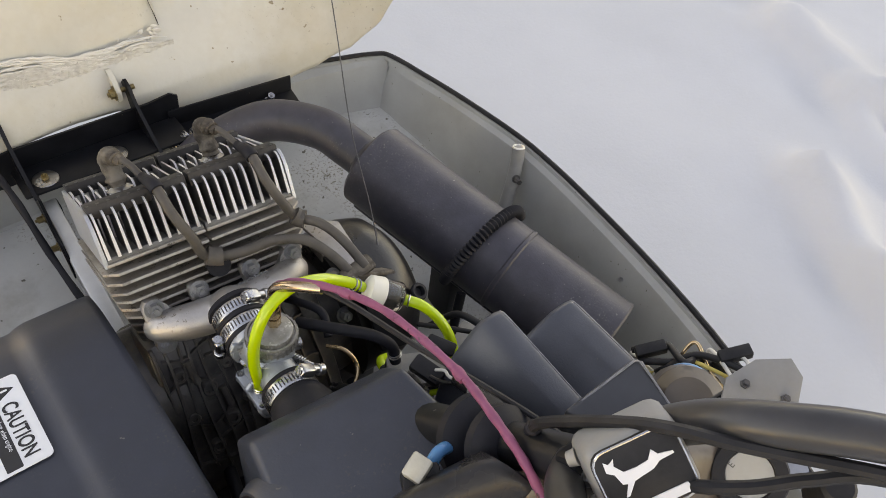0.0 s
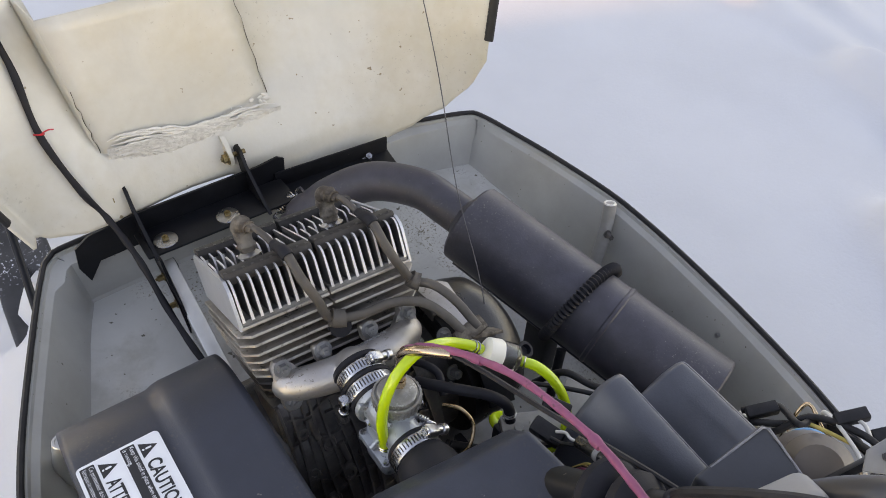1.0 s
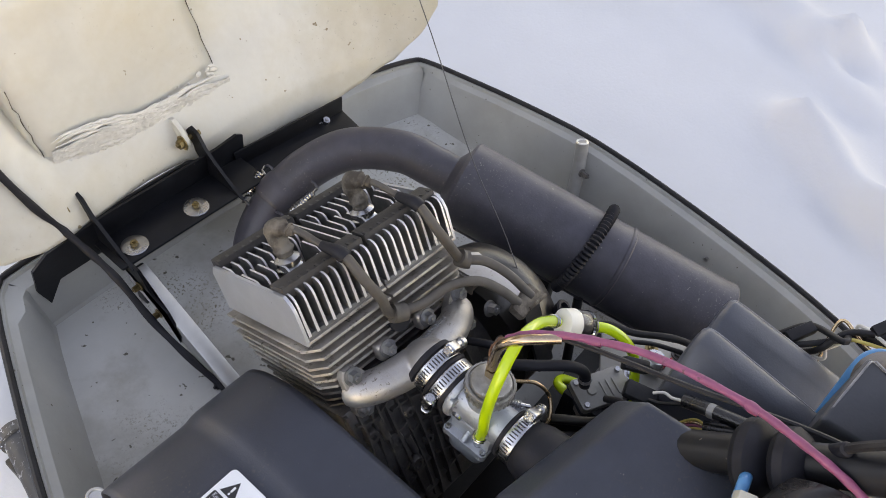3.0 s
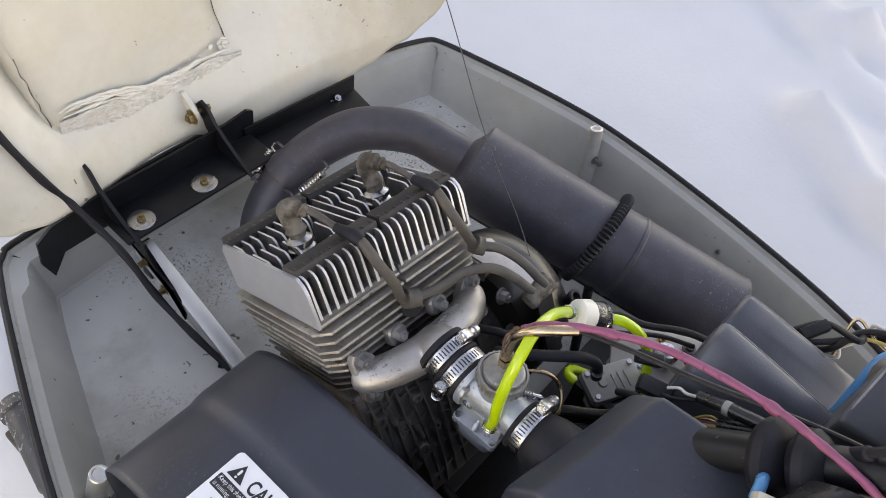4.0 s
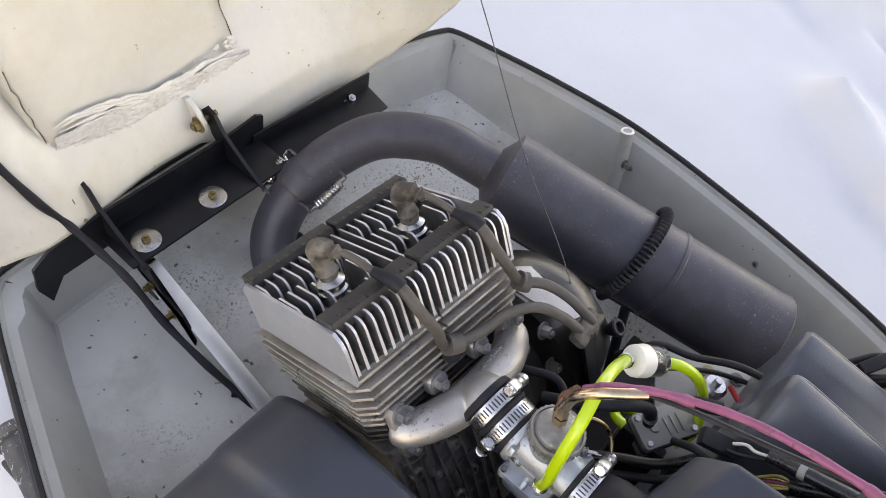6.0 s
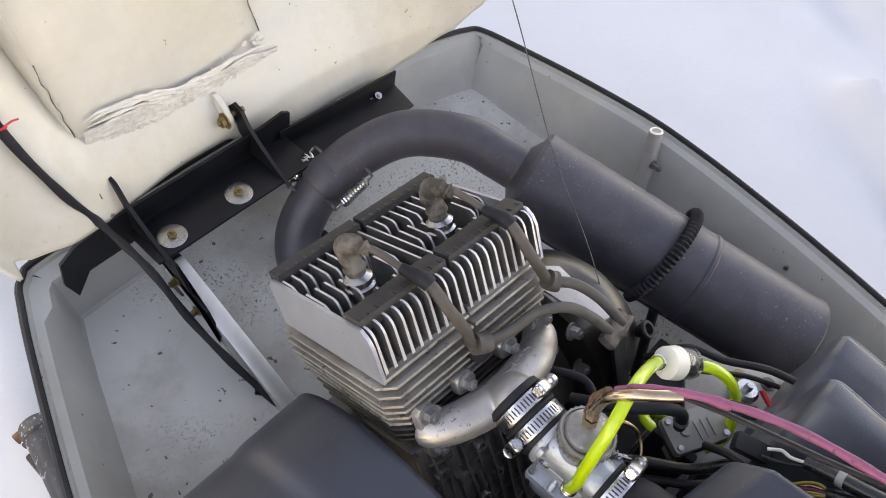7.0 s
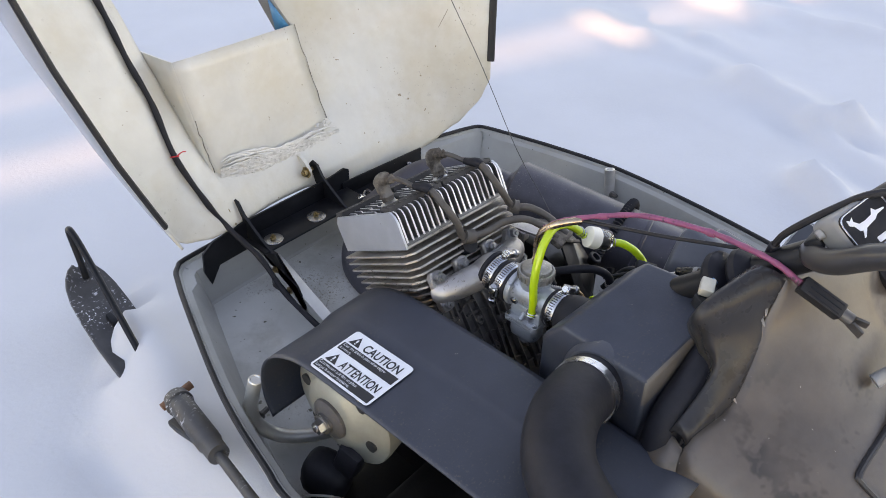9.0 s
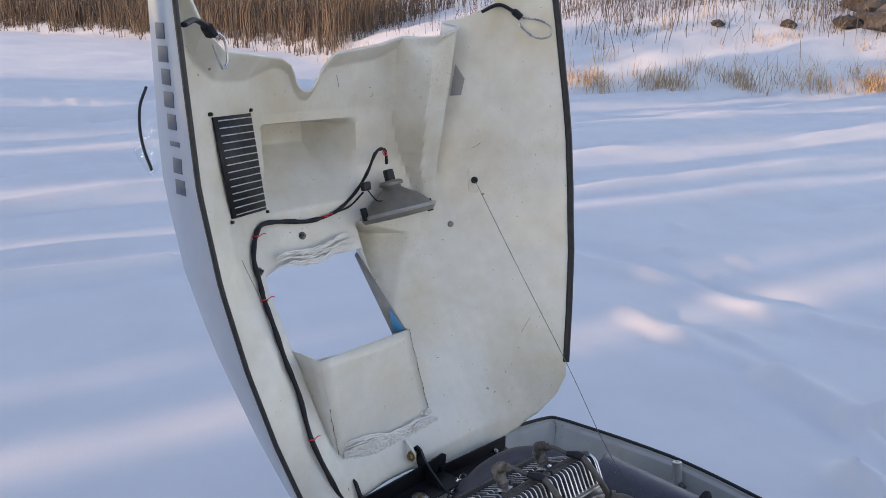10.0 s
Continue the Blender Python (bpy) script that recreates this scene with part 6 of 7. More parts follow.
def worm_clamp(parent, c, d, r, scr, way=1):
    """A slotted steel band with its screw housing; the slots run the given way from the screw."""
    c, d = Vector(c), Vector(d).normalized()
    band = part("clamp_band", lathe(B(), c - d * 0.0065, d, [(0, r), (0, r + 0.0012), (0.0008, r + 0.0016), (0.0122, r + 0.0016), (0.013, r + 0.0012), (0.013, r)], 40), ZINC, parent, "slotted zinc clamp band")
    a0 = Vector(scr) - d * Vector(scr).dot(d)
    a0.normalize()
    side_ = d.cross(a0) * way
    o = c + a0 * (r + 0.0055)
    bm = B()
    block(bm, axes(o, side_, d, side_.cross(d)), (0.017, 0.0135, 0.010), 0.003, segs=3)
    cyl(bm, o - side_ * 0.016, o + side_ * 0.010, 0.0046, seg=16)
    house = part("screw_housing", bm, ZINC, band)
    bm = B()
    cyl(bm, o - side_ * 0.021, o - side_ * 0.014, 0.0062, 0.0062, 16, 0.0008)
    part("screw_head", bm, ZINC, house)
    bm = B()
    block(bm, axes(o - side_ * 0.0212, d, a0, d.cross(a0)), (0.009, 0.0014, 0.0008), 0)
    part("screw_slot", bm, INK, house)
    for k in range(13):
        ang = radians(26 + k * 7.5)
        q = (a0 * math.cos(ang) + side_ * math.sin(ang))
        bm = B()
        e = q.cross(d).normalized()
        block(bm, axes(c + q * (r + 0.0016), (e + d * 0.12).normalized(), d, q), (0.0013, 0.0078, 0.0004), 0)
        part("slot", bm, INK, band)


worm_clamp(boot, b0 + bd * 0.0115, bd, 0.0268, (0.45, 0, 0.9))
worm_clamp(boot, b0 + bd * 0.0315, bd, 0.0268, (-1.0, 0, -0.02), -1)
outb = thing("outlet_boot", (0.186, 0.36, 0.46), "black rubber air-box boot with a bright worm clamp", "boot")
o0, o1 = Vector((0.187, 0.380, 0.489)), Vector((0.184, 0.310, 0.492))
od = (o1 - o0).normalized()
part("boot_rubber", lathe(B(), o0, od, [(0, 0.021), (0, 0.0265), (0.003, 0.0275), (0.005, 0.026), (0.019, 0.026), (0.021, 0.028), (0.034, 0.032), ((o1 - o0).length, 0.036)], 32), RUBBER, outb)
worm_clamp(outb, o0 + od * 0.012, od, 0.0262, (0.55, 0, 0.85))

# throttle elbow and the pink cable
elbow = thing("throttle_elbow", (0.203, 0.424, 0.535), "bent brass throttle cable elbow on the carburettor cap", "elbow")
part("nut", cyl(B(), (0.201, 0.422, 0.532), (0.202, 0.423, 0.542), 0.0072, seg=6), BRASS, elbow)
part("nut", cyl(B(), (0.202, 0.423, 0.543), (0.2035, 0.424, 0.552), 0.0062, seg=6), BRASS, elbow)
part("tube", tube(B(), [(0.2025, 0.4235, 0.548), (0.2035, 0.424, 0.566), (0.2035, 0.420, 0.585), (0.209, 0.408, 0.599), (0.218, 0.393, 0.607), (0.230, 0.378, 0.611)], 0.0052, 14, 8), mat("tarnished_elbow", (0.52, 0.38, 0.27), 0.22, 1.0, var=0.2, scale=40, bump=0.1, second=(0.16, 0.10, 0.07), sscale=22, samount=0.7), elbow)
pinkc = thing("throttle_cable", (0.24, 0.13, 0.66), "pink-sleeved control cable with taped joints", "cable")
pp = [(0.208, 0.420, 0.590), (0.220, 0.402, 0.604), (0.237, 0.36, 0.622), (0.247, 0.30, 0.645), (0.251, 0.223, 0.657), (0.246, 0.174, 0.661), (0.240, 0.134, 0.661), (0.234, 0.103, 0.654)]
part("sleeve", tube(B(), pp, lambda t: 0.0036 + 0.0003 * math.sin(t * 90), 10, 8), PINK, pinkc)
for i, wd in ((2, 0.0046), (4, 0.0050)):
    a, b = Vector(pp[i]), Vector(pp[i + 1])
    part("tape_wrap", tube(B(), [a, a.lerp(b, 0.1), a.lerp(b, 0.24)], lambda t: wd * (0.8 + 0.2 * math.sin(t * 3.1)), 10, 2), PINK, pinkc)
bm = B()
cyl(bm, (0.209, 0.429, 0.553), (0.2085, 0.428, 0.566), 0.0058, seg=6)
cyl(bm, (0.2085, 0.428, 0.566), (0.208, 0.424, 0.584), 0.0048, 0.0042, 10)
cyl(bm, (0.209, 0.429, 0.53), (0.209, 0.429, 0.556), 0.004, seg=8)
part("end_fitting", bm, RUST, pinkc, "brown tarnished cable end")
blackc = thing("oil_cable", (0.25, 0.3, 0.60), "thin black control cable under the pink one", "cable")
part("cable", tube(B(), [(0.230, 0.378, 0.611), (0.243, 0.34, 0.613), (0.258, 0.27, 0.622), (0.272, 0.21, 0.632), (0.283, 0.165, 0.637), (0.296, 0.125, 0.632), (0.31, 0.10, 0.61)], 0.0026, 8, 8), RIM, blackc)
kill = thing("kill_switch_lead", (0.256, 0.14, 0.69), "black cable looped over the handlebar pad", "cable")
part("cable", tube(B(), [(0.268, 0.150, 0.645), (0.258, 0.146, 0.675), (0.256, 0.135, 0.698), (0.262, 0.105, 0.735), (0.271, 0.074, 0.764), (0.295, 0.034, 0.774), (0.339, -0.023, 0.782), (0.39, -0.09, 0.785)], 0.0042, 8, 8), RIM, kill)
part("cable_boot", cyl(B(), (0.268, 0.151, 0.642), (0.2585, 0.147, 0.672), 0.008, 0.006, 14, 0.002), RUBBER, kill, "rubber cable boot")
brake = thing("brake_cable", (0.272, 0.041, 0.74), "black brake cable beside the fuel gauge", "cable")
part("cable", tube(B(), [(0.300, 0.085, 0.66), (0.282, 0.062, 0.705), (0.274, 0.042, 0.738), (0.292, 0.020, 0.752), (0.316, 0.002, 0.762), (0.342, -0.024, 0.774), (0.392, -0.095, 0.775)], 0.0042, 8, 8), RIM, brake)

# ---- fuel lines, filter, pump ----
def hose(name, pts, r, m, label, category="hose", clips=()):
    t = thing(name, pts[0], label, category)
    part("hose", tube(B(), pts, r, 14, 8), m, t)
    c = spline(pts, 8)
    for k in clips:
        i = int(k * (len(c) - 1))
        part("clip", torus(B(), c[i], c[min(i + 1, len(c) - 1)] - c[max(i - 1, 0)], r + 0.0006, 0.0009, 16, 5), ZINC, t)
    return t


hose("fuel_line", [(0.170, 0.401, 0.472), (0.1665, 0.3985, 0.50), (0.166, 0.400, 0.525), (0.172, 0.402, 0.556), (0.188, 0.405, 0.582), (0.216, 0.410, 0.590), (0.248, 0.412, 0.579), (0.277, 0.411, 0.557), (0.296, 0.409, 0.538)], 0.0058, LIME, "translucent lime-green fuel line to the carburettor", clips=(0.93, 0.96))
hose("fuel_line", [(0.332, 0.383, 0.519), (0.344, 0.368, 0.516), (0.355, 0.350, 0.502), (0.361, 0.334, 0.478), (0.358, 0.322, 0.450), (0.346, 0.316, 0.430), (0.328, 0.324, 0.420)], 0.0058, LIME, "lime-green fuel line looping down to the pump", clips=(0.06,))
hose("fuel_line", [(0.306, 0.366, 0.428), (0.304, 0.378, 0.428), (0.312, 0.388, 0.420), (0.330, 0.390, 0.405), (0.350, 0.378, 0.385), (0.372, 0.352, 0.366)], 0.0058, LIME, "short lime-green fuel line behind the pump")
filt = thing("fuel_filter", (0.316, 0.396, 0.527), "milky inline fuel filter with a clear end", "fuel filter")
f0, f1 = Vector((0.292, 0.411, 0.539)), Vector((0.338, 0.381, 0.517))
fd = (f1 - f0).normalized()
part("body", lathe(B(), f0, fd, [(0, 0.0035), (0.008, 0.004), (0.009, 0.012), (0.012, 0.0155), (0.026, 0.0165), (0.028, 0.0155)], 24), NYLON, filt)
part("screen", lathe(B(), f0 + fd * 0.028, fd, [(0, 0.0130), (0.014, 0.0130)], 24), CASE, filt, "dark filter screen")
part("clear_end", lathe(B(), f0 + fd * 0.028, fd, [(0, 0.0155), (0.018, 0.0155), (0.02, 0.014), (0.022, 0.006), (0.03, 0.0045)], 24), CLEAR, filt, "clear plastic filter end")
PLATEM = mat("dusty_alloy_plate", (0.24, 0.235, 0.225), 0.5, 0.45, var=0.15, scale=30, bump=0.15, bscale=200, second=(0.20, 0.19, 0.175), sscale=14, samount=0.6)
pump = thing("fuel_pump", (0.303, 0.348, 0.42), "square alloy pulse fuel pump with screws", "fuel pump")
MP = frame_of((0.327, 0.344, 0.436), (-0.06, -0.05, 1), (0.80, -0.42, 0))
for dz, w, mt in ((-0.016, 0.046, PLATEM), (-0.005, 0.048, RUBBER), (0.0, 0.046, PLATEM)):
    bm = B()
    prism(bm, rounded(w + 0.020, w - 0.007, 0.005), 0.009 if mt is PLATEM else 0.005, MP @ Matrix.Translation((0, 0, dz)), 0.0012)
    part("pump_plate", bm, mt, pump)
for sx in (-1, 1):
    for sy in (-1, 1):
        part("screw", cyl(B(), MP @ Vector((sx * 0.027, sy * 0.014, 0.008)), MP @ Vector((sx * 0.027, sy * 0.014, 0.012)), 0.0036, 0.003, 10), ZINC, pump)
for x_ in (-0.004, 0.004, 0.012):
    bm = B()
    block(bm, MP @ pose(x_ + 0.004, -0.003, 0.0095), (0.0022, 0.020, 0.002), 0.0006)
    part("cast_rib", bm, PLATEM, pump)
part("raised_disc", cyl(B(), MP @ Vector((-0.014, 0.0, 0.008)), MP @ Vector((-0.014, 0.0, 0.012)), 0.006, 0.005, 16), PLATEM, pump)
bm = B()
block(bm, pose(0.303, 0.35, 0.37), (0.012, 0.05, 0.13), 0.003)
block(bm, pose(0.303, 0.38, 0.31), (0.012, 0.12, 0.03), 0.003)
part("pump_stay", bm, STEELBLACK, pump)
hose("pulse_hose", [(0.245, 0.452, 0.470), (0.252, 0.425, 0.488), (0.268, 0.398, 0.498), (0.288, 0.378, 0.496), (0.303, 0.364, 0.482), (0.306, 0.358, 0.458)], 0.0062, RUBBER, "black ribbed pulse hose to the fuel pump", clips=(0.9, 0.94))
hose("vent_hose", [(0.245, 0.54, 0.43), (0.262, 0.49, 0.455), (0.275, 0.455, 0.462), (0.268, 0.43, 0.45)], 0.0048, RUBBER, "black hose beside the crankcase")
hose("copper_lead", [(0.258, 0.418, 0.455), (0.268, 0.398, 0.462), (0.272, 0.38, 0.450), (0.256, 0.366, 0.438), (0.24, 0.37, 0.425)], 0.0022, BRASS, "bare copper-coloured lead under the carburettor", "cable")
fit_ = thing("fuel_fitting", (0.447, 0.323, 0.36), "zinc fuel fitting with a red tip", "fitting")
part("barrel", lathe(B(), (0.438, 0.322, 0.366), (0.1, 0, 1), [(0, 0.012), (0.022, 0.012), (0.022, 0.015), (0.030, 0.0155), (0.034, 0.012), (0.034, 0.005), (0.042, 0.0045), (0.042, 0.0005)], 20), ZINC, fit_)
part("tip", tube(B(), [(0.450, 0.309, 0.401), (0.446, 0.300, 0.399), (0.440, 0.288, 0.398)], 0.0032, 8, 4), RED, fit_)
bm = B()
block(bm, pose(0.413, 0.309, 0.379, 0, 0, -60), (0.125, 0.146, 0.006), 0.002)
block(bm, pose(0.43, 0.36, 0.25), (0.05, 0.03, 0.20), 0.003)
part("bracket", bm, PLATEM, fit_, "dull grey metal bracket plate")
for x, y, m_ in ((0.462, 0.335, BOLT), (0.410, 0.335, ZINC), (0.478, 0.305, CASE)):
    part("bracket_bolt", hexbolt(B(), (x, y, 0.382), (0, 0, 1), 0.006, 0.005), m_, fit_)

# loose leads and connectors near the tray
hose("lead", [(0.42, 0.43, 0.355), (0.435, 0.40, 0.40), (0.445, 0.36, 0.41), (0.455, 0.32, 0.43), (0.45, 0.285, 0.45)], 0.0045, RIM, "black lead with a plug beside the muffler", "cable")
hose("lead", [(0.38, 0.41, 0.41), (0.40, 0.37, 0.43), (0.425, 0.335, 0.435), (0.445, 0.30, 0.43)], 0.003, RIM, "thin black lead across the bracket", "cable")
LOOMM = mat("shiny_loom_tape", (0.012, 0.012, 0.013), 0.28, var=0.3, scale=60, bump=0.25, bscale=160)
lm = hose("main_loom", [(0.3025, 0.264, 0.544), (0.302, 0.255, 0.549), (0.300, 0.238, 0.559), (0.297, 0.19, 0.580), (0.293, 0.15, 0.600), (0.29, 0.11, 0.61)], 0.0070, LOOMM, "black taped loom running to the dash", "wiring")
part("tape_ring", tube(B(), [(0.3003, 0.2405, 0.5575), (0.2997, 0.2350, 0.5605)], 0.0074, 14, 2), PADM, lm, "grey tape ring")
lm = hose("main_loom", [(0.299, 0.234, 0.531), (0.301, 0.226, 0.537), (0.308, 0.20, 0.552), (0.312, 0.17, 0.566), (0.31, 0.13, 0.58)], 0.0080, LOOMM, "black taped loom with coloured leads at its end", "wiring")
hose("lead", [(0.301, 0.292, 0.527), (0.304, 0.283, 0.534), (0.302, 0.274, 0.537), (0.3025, 0.262, 0.545)], 0.0016, WHITEW, "short white lead from a connector", "cable")
hose("lead", [(0.295, 0.292, 0.521), (0.298, 0.280, 0.525), (0.301, 0.262, 0.541)], 0.0018, RIM, "short black lead from a connector", "cable")
for k, m_ in enumerate((YELLOW, YELLOW, PINK, BRASS, YELLOW)):
    hose("lead", [(0.286 + 0.003 * k, 0.258 + 0.001 * k, 0.510 - 0.002 * k), (0.290 + 0.0028 * k, 0.247, 0.522 + 0.002 * k), (0.298 + 0.001 * k, 0.232, 0.532)], 0.0012, m_, "thin coloured lead entering the loom", "cable")
hose("lead", [(0.30, 0.33, 0.47), (0.292, 0.31, 0.495), (0.285, 0.285, 0.505), (0.286, 0.256, 0.510)], 0.004, RIM, "black lead beside the air box", "cable")
hose("lead", [(0.25, 0.395, 0.41), (0.268, 0.36, 0.43), (0.282, 0.325, 0.45), (0.30, 0.30, 0.48)], 0.0055, LOOMM, "black taped lead under the pump", "cable")
hose("lead", [(0.24, 0.385, 0.40), (0.262, 0.345, 0.42), (0.28, 0.31, 0.44), (0.31, 0.28, 0.47)], 0.0045, RIM, "black lead under the pump", "cable")
conn = thing("connector", (0.312, 0.322, 0.50), "black plastic wire connector", "connector")
bm = B()
block(bm, frame_of((0.300, 0.302, 0.514), (-0.2, -0.2, 1), (0.2, -0.9, 0.3)), (0.034, 0.018, 0.014), 0.003)
part("shell", bm, RIM, conn)
bm = B()
block(bm, frame_of((0.337, 0.325, 0.50), (-0.2, -0.5, 1), (0.5, -0.8, 0)), (0.03, 0.014, 0.012), 0.002)
part("shell", bm, RIM, conn)
tag = thing("terminal_cap", (0.187, 0.183, 0.60), "cream plastic terminal cap over black spade terminals", "connector")
bm = B()
block(bm, frame_of((0.187, 0.184, 0.632), (-0.3, -0.2, 1), (0.8, 0.3, 0)), (0.019, 0.016, 0.014), 0.002)
part("cap", bm, CREAM, tag)
bm = B()
block(bm, frame_of((0.190, 0.180, 0.612), (-0.2, -0.2, 1), (0.8, -0.3, 0)), (0.03, 0.022, 0.02), 0.003)
part("base", bm, RIM, tag)
hose("blue_hose", [(0.203, 0.187, 0.610), (0.213, 0.190, 0.618), (0.227, 0.190, 0.610), (0.245, 0.182, 0.585)], 0.0052, BLUE, "short blue vent hose", "hose")
hose("blue_hose", [(0.425, 0.150, 0.42), (0.431, 0.147, 0.475), (0.451, 0.148, 0.52), (0.472, 0.147, 0.555), (0.485, 0.13, 0.562), (0.50, 0.11, 0.53)], 0.006, BLUE, "blue hose beside the dash pod", "hose")
nest = [(0.55, 0.19, 0.44), (0.56, 0.165, 0.47), (0.575, 0.14, 0.49)]
for k, m_ in enumerate((WHITEW, YELLOW, RIM, RIM, BRASS, RIM, WHITEW)):
    r = random.Random(k)
    hose("dash_lead", [(x + r.uniform(-0.02, 0.02), y + r.uniform(-0.02, 0.02), z + r.uniform(-0.02, 0.025)) for x, y, z in [(0.545, 0.215, 0.42)] + nest + [(0.56, 0.10, 0.50), (0.53, 0.07, 0.50)]], 0.0022 if m_ is not RIM else 0.004, m_, "loose dash lead in a tangle", "cable")
for p in ((0.585, 0.135, 0.505), (0.60, 0.10, 0.505), (0.548, 0.205, 0.462)):
    c_ = thing("connector", p, "black plastic wire connector in the tangle", "connector")
    bm = B()
    block(bm, frame_of(p, (-0.3, 0.1, 1), (0.9, -0.5, 0)), (0.035, 0.014, 0.012), 0.002)
    part("shell", bm, RIM, c_)

# ---- dash pod, gauge, pad ----
pod = thing("dash_pod", (0.37, 0.13, 0.45), "black plastic dash pod with a pale worn face", "dash pod")
bm = B()
PT = [Vector(p) for p in ((0.325, 0.164, 0.606), (0.399, 0.158, 0.632), (0.394, 0.098, 0.618), (0.335, 0.105, 0.598))]
loft(bm, [[p + Vector((0.004, -0.002, -0.12)) for p in PT], PT])
bmesh.ops.bevel(bm, geom=list(bm.edges), offset=0.005, segments=3, affect="EDGES", profile=0.6)
part("shell", bm, mat("greyed_dash_plastic", (0.05, 0.054, 0.062), 0.32, var=0.12, scale=20, bump=0.1, bscale=300, second=(0.075, 0.076, 0.08), sscale=8, samount=0.5), pod, angle=45)
part("worn_bright_edge", tube(B(), [PT[0] + Vector((0.006, -0.003, -0.0005)), PT[1] + Vector((-0.006, -0.003, -0.001)), PT[1] + Vector((-0.002, -0.007, -0.001)), PT[2] + Vector((-0.002, 0.006, -0.0005))], 0.0011, 6, 0), EDGEW, pod)
bm = B()
cyl(bm, (0.455, 0.120, 0.55), (0.41, 0.105, 0.618), 0.036, 0.030, 24, 0.010)
part("bulge", bm, CONSOLE, pod)
bm = B()
block(bm, pose(0.40, 0.12, 0.44), (0.12, 0.06, 0.14), 0.01)
part("pod_base", bm, PLASTIC, pod)
DIAL = mat("grey_white_dial", (0.42, 0.42, 0.40), 0.3, var=0.1, scale=30, bump=0, second=(0.25, 0.22, 0.16), sscale=30, samount=0.4)
gauge = thing("fuel_gauge", (0.40, 0.045, 0.55), "round white-faced fuel gauge in a black bezel", "gauge")
GM = frame_of((0.397, 0.034, 0.618), (-0.55, -0.25, 0.8), (0.7, -0.7, 0))
part("bezel", lathe(B(), GM @ Vector((0, 0, -0.05)), GM.to_3x3() @ Vector((0, 0, 1)), [(0, 0.030), (0.05, 0.030), (0.054, 0.028), (0.054, 0.019), (0.049, 0.018), (0.049, 0.001)], 32), RIM, gauge)
part("dial", cyl(B(), GM @ Vector((0, 0, -0.001)), GM @ Vector((0, 0, 0.0012)), 0.018, seg=28), DIAL, gauge, "white dial")


def lettering(text, m, size, material, parent, name="lettering", align="LEFT", squeeze=1.0, bold=0.0):
    cu = bpy.data.curves.new("t", "FONT")
    cu.body, cu.size, cu.align_x, cu.offset = text, size, align, bold * size
    ob = bpy.data.objects.new("t", cu)
    scene.collection.objects.link(ob)
    bpy.context.view_layer.update()
    me = bpy.data.meshes.new_from_object(ob.evaluated_get(bpy.context.evaluated_depsgraph_get()))
    bpy.data.objects.remove(ob)
    me.transform(m @ Matrix.Diagonal((squeeze, 1, 1, 1)))
    bm = B()
    bm.from_mesh(me)
    bpy.data.meshes.remove(me)
    return part(name, bm, material, parent)


lettering("E", GM @ Matrix.Translation((-0.013, 0.003, 0.0016)) @ Matrix.Rotation(radians(60), 4, "Z"), 0.007, INK, gauge)
part("needle_hub", cyl(B(), GM @ Vector((0, -0.008, 0.001)), GM @ Vector((0, -0.008, 0.004)), 0.003, seg=12), RIM, gauge)
cluster = thing("key_switch", (0.45, 0.0, 0.55), "chrome key switch and choke knobs on the dash", "switch")
bm = B()
cyl(bm, (0.435, 0.02, 0.59), (0.425, 0.015, 0.625), 0.011, seg=20)
part("barrel", bm, ZINC, cluster)
bm = B()
cyl(bm, (0.46, -0.01, 0.58), (0.447, -0.015, 0.62), 0.016, 0.014, 20, 0.003)
part("knob", bm, RIM, cluster)
flap = thing("cable_plate", (0.385, 0.065, 0.66), "pale grey metal plate with two bolts behind the bar", "plate")
FM = frame_of((0.394, 0.066, 0.712), (-0.45, -0.15, 0.88), (0.75, -0.66, 0))
bm = B()
prism(bm, [(-0.028, -0.014), (0.022, -0.018), (0.027, 0.004), (0.020, 0.017), (-0.004, 0.015), (-0.024, 0.001)], 0.003, FM, 0.001)
part("plate", bm, PADM, flap)
for x, y in ((-0.012, -0.003), (0.014, -0.012)):
    part("bolt", hexbolt(B(), FM @ Vector((x, y, 0.003)), FM.to_3x3() @ Vector((0, 0, 1)), 0.0035, 0.004, False), CASE, flap)
bm = B()
block(bm, pose(0.400, 0.088, 0.645, 14), (0.02, 0.006, 0.12), 0.002)
part("stalk", bm, STEELBLACK, flap)

pad = thing("handlebar_pad", (0.265, 0.07, 0.7), "grey handlebar pad with a black emblem plate", "pad")
PM = frame_of((0.256, 0.066, 0.738), (-0.50, -0.50, 0.70), (0.74, -0.67, 0)) @ Matrix.Rotation(radians(32), 4, "Z")
bm = B()
block(bm, PM @ pose(0, 0, -0.020), (0.064, 0.056, 0.046), 0.009, (0.93, 0.93), 3)
part("cushion", bm, PADM, pad)
bm = B()
prism(bm, rounded(0.055, 0.047, 0.009), 0.003, PM @ Matrix.Translation((0, 0, 0.0015)), 0.001)
emb = part("emblem_plate", bm, RIM, pad, "black emblem plate with silver edge")
bm = B()
tube(bm, [PM @ Vector((x, y, 0.0042)) for x, y in rounded(0.053, 0.045, 0.009) + rounded(0.053, 0.045, 0.009)[:1]], 0.0009, 6, 0)
part("border", bm, ZINC, emb)
EM = PM @ Matrix.Translation((-0.001, 0.004, 0.0045))
bm = B()
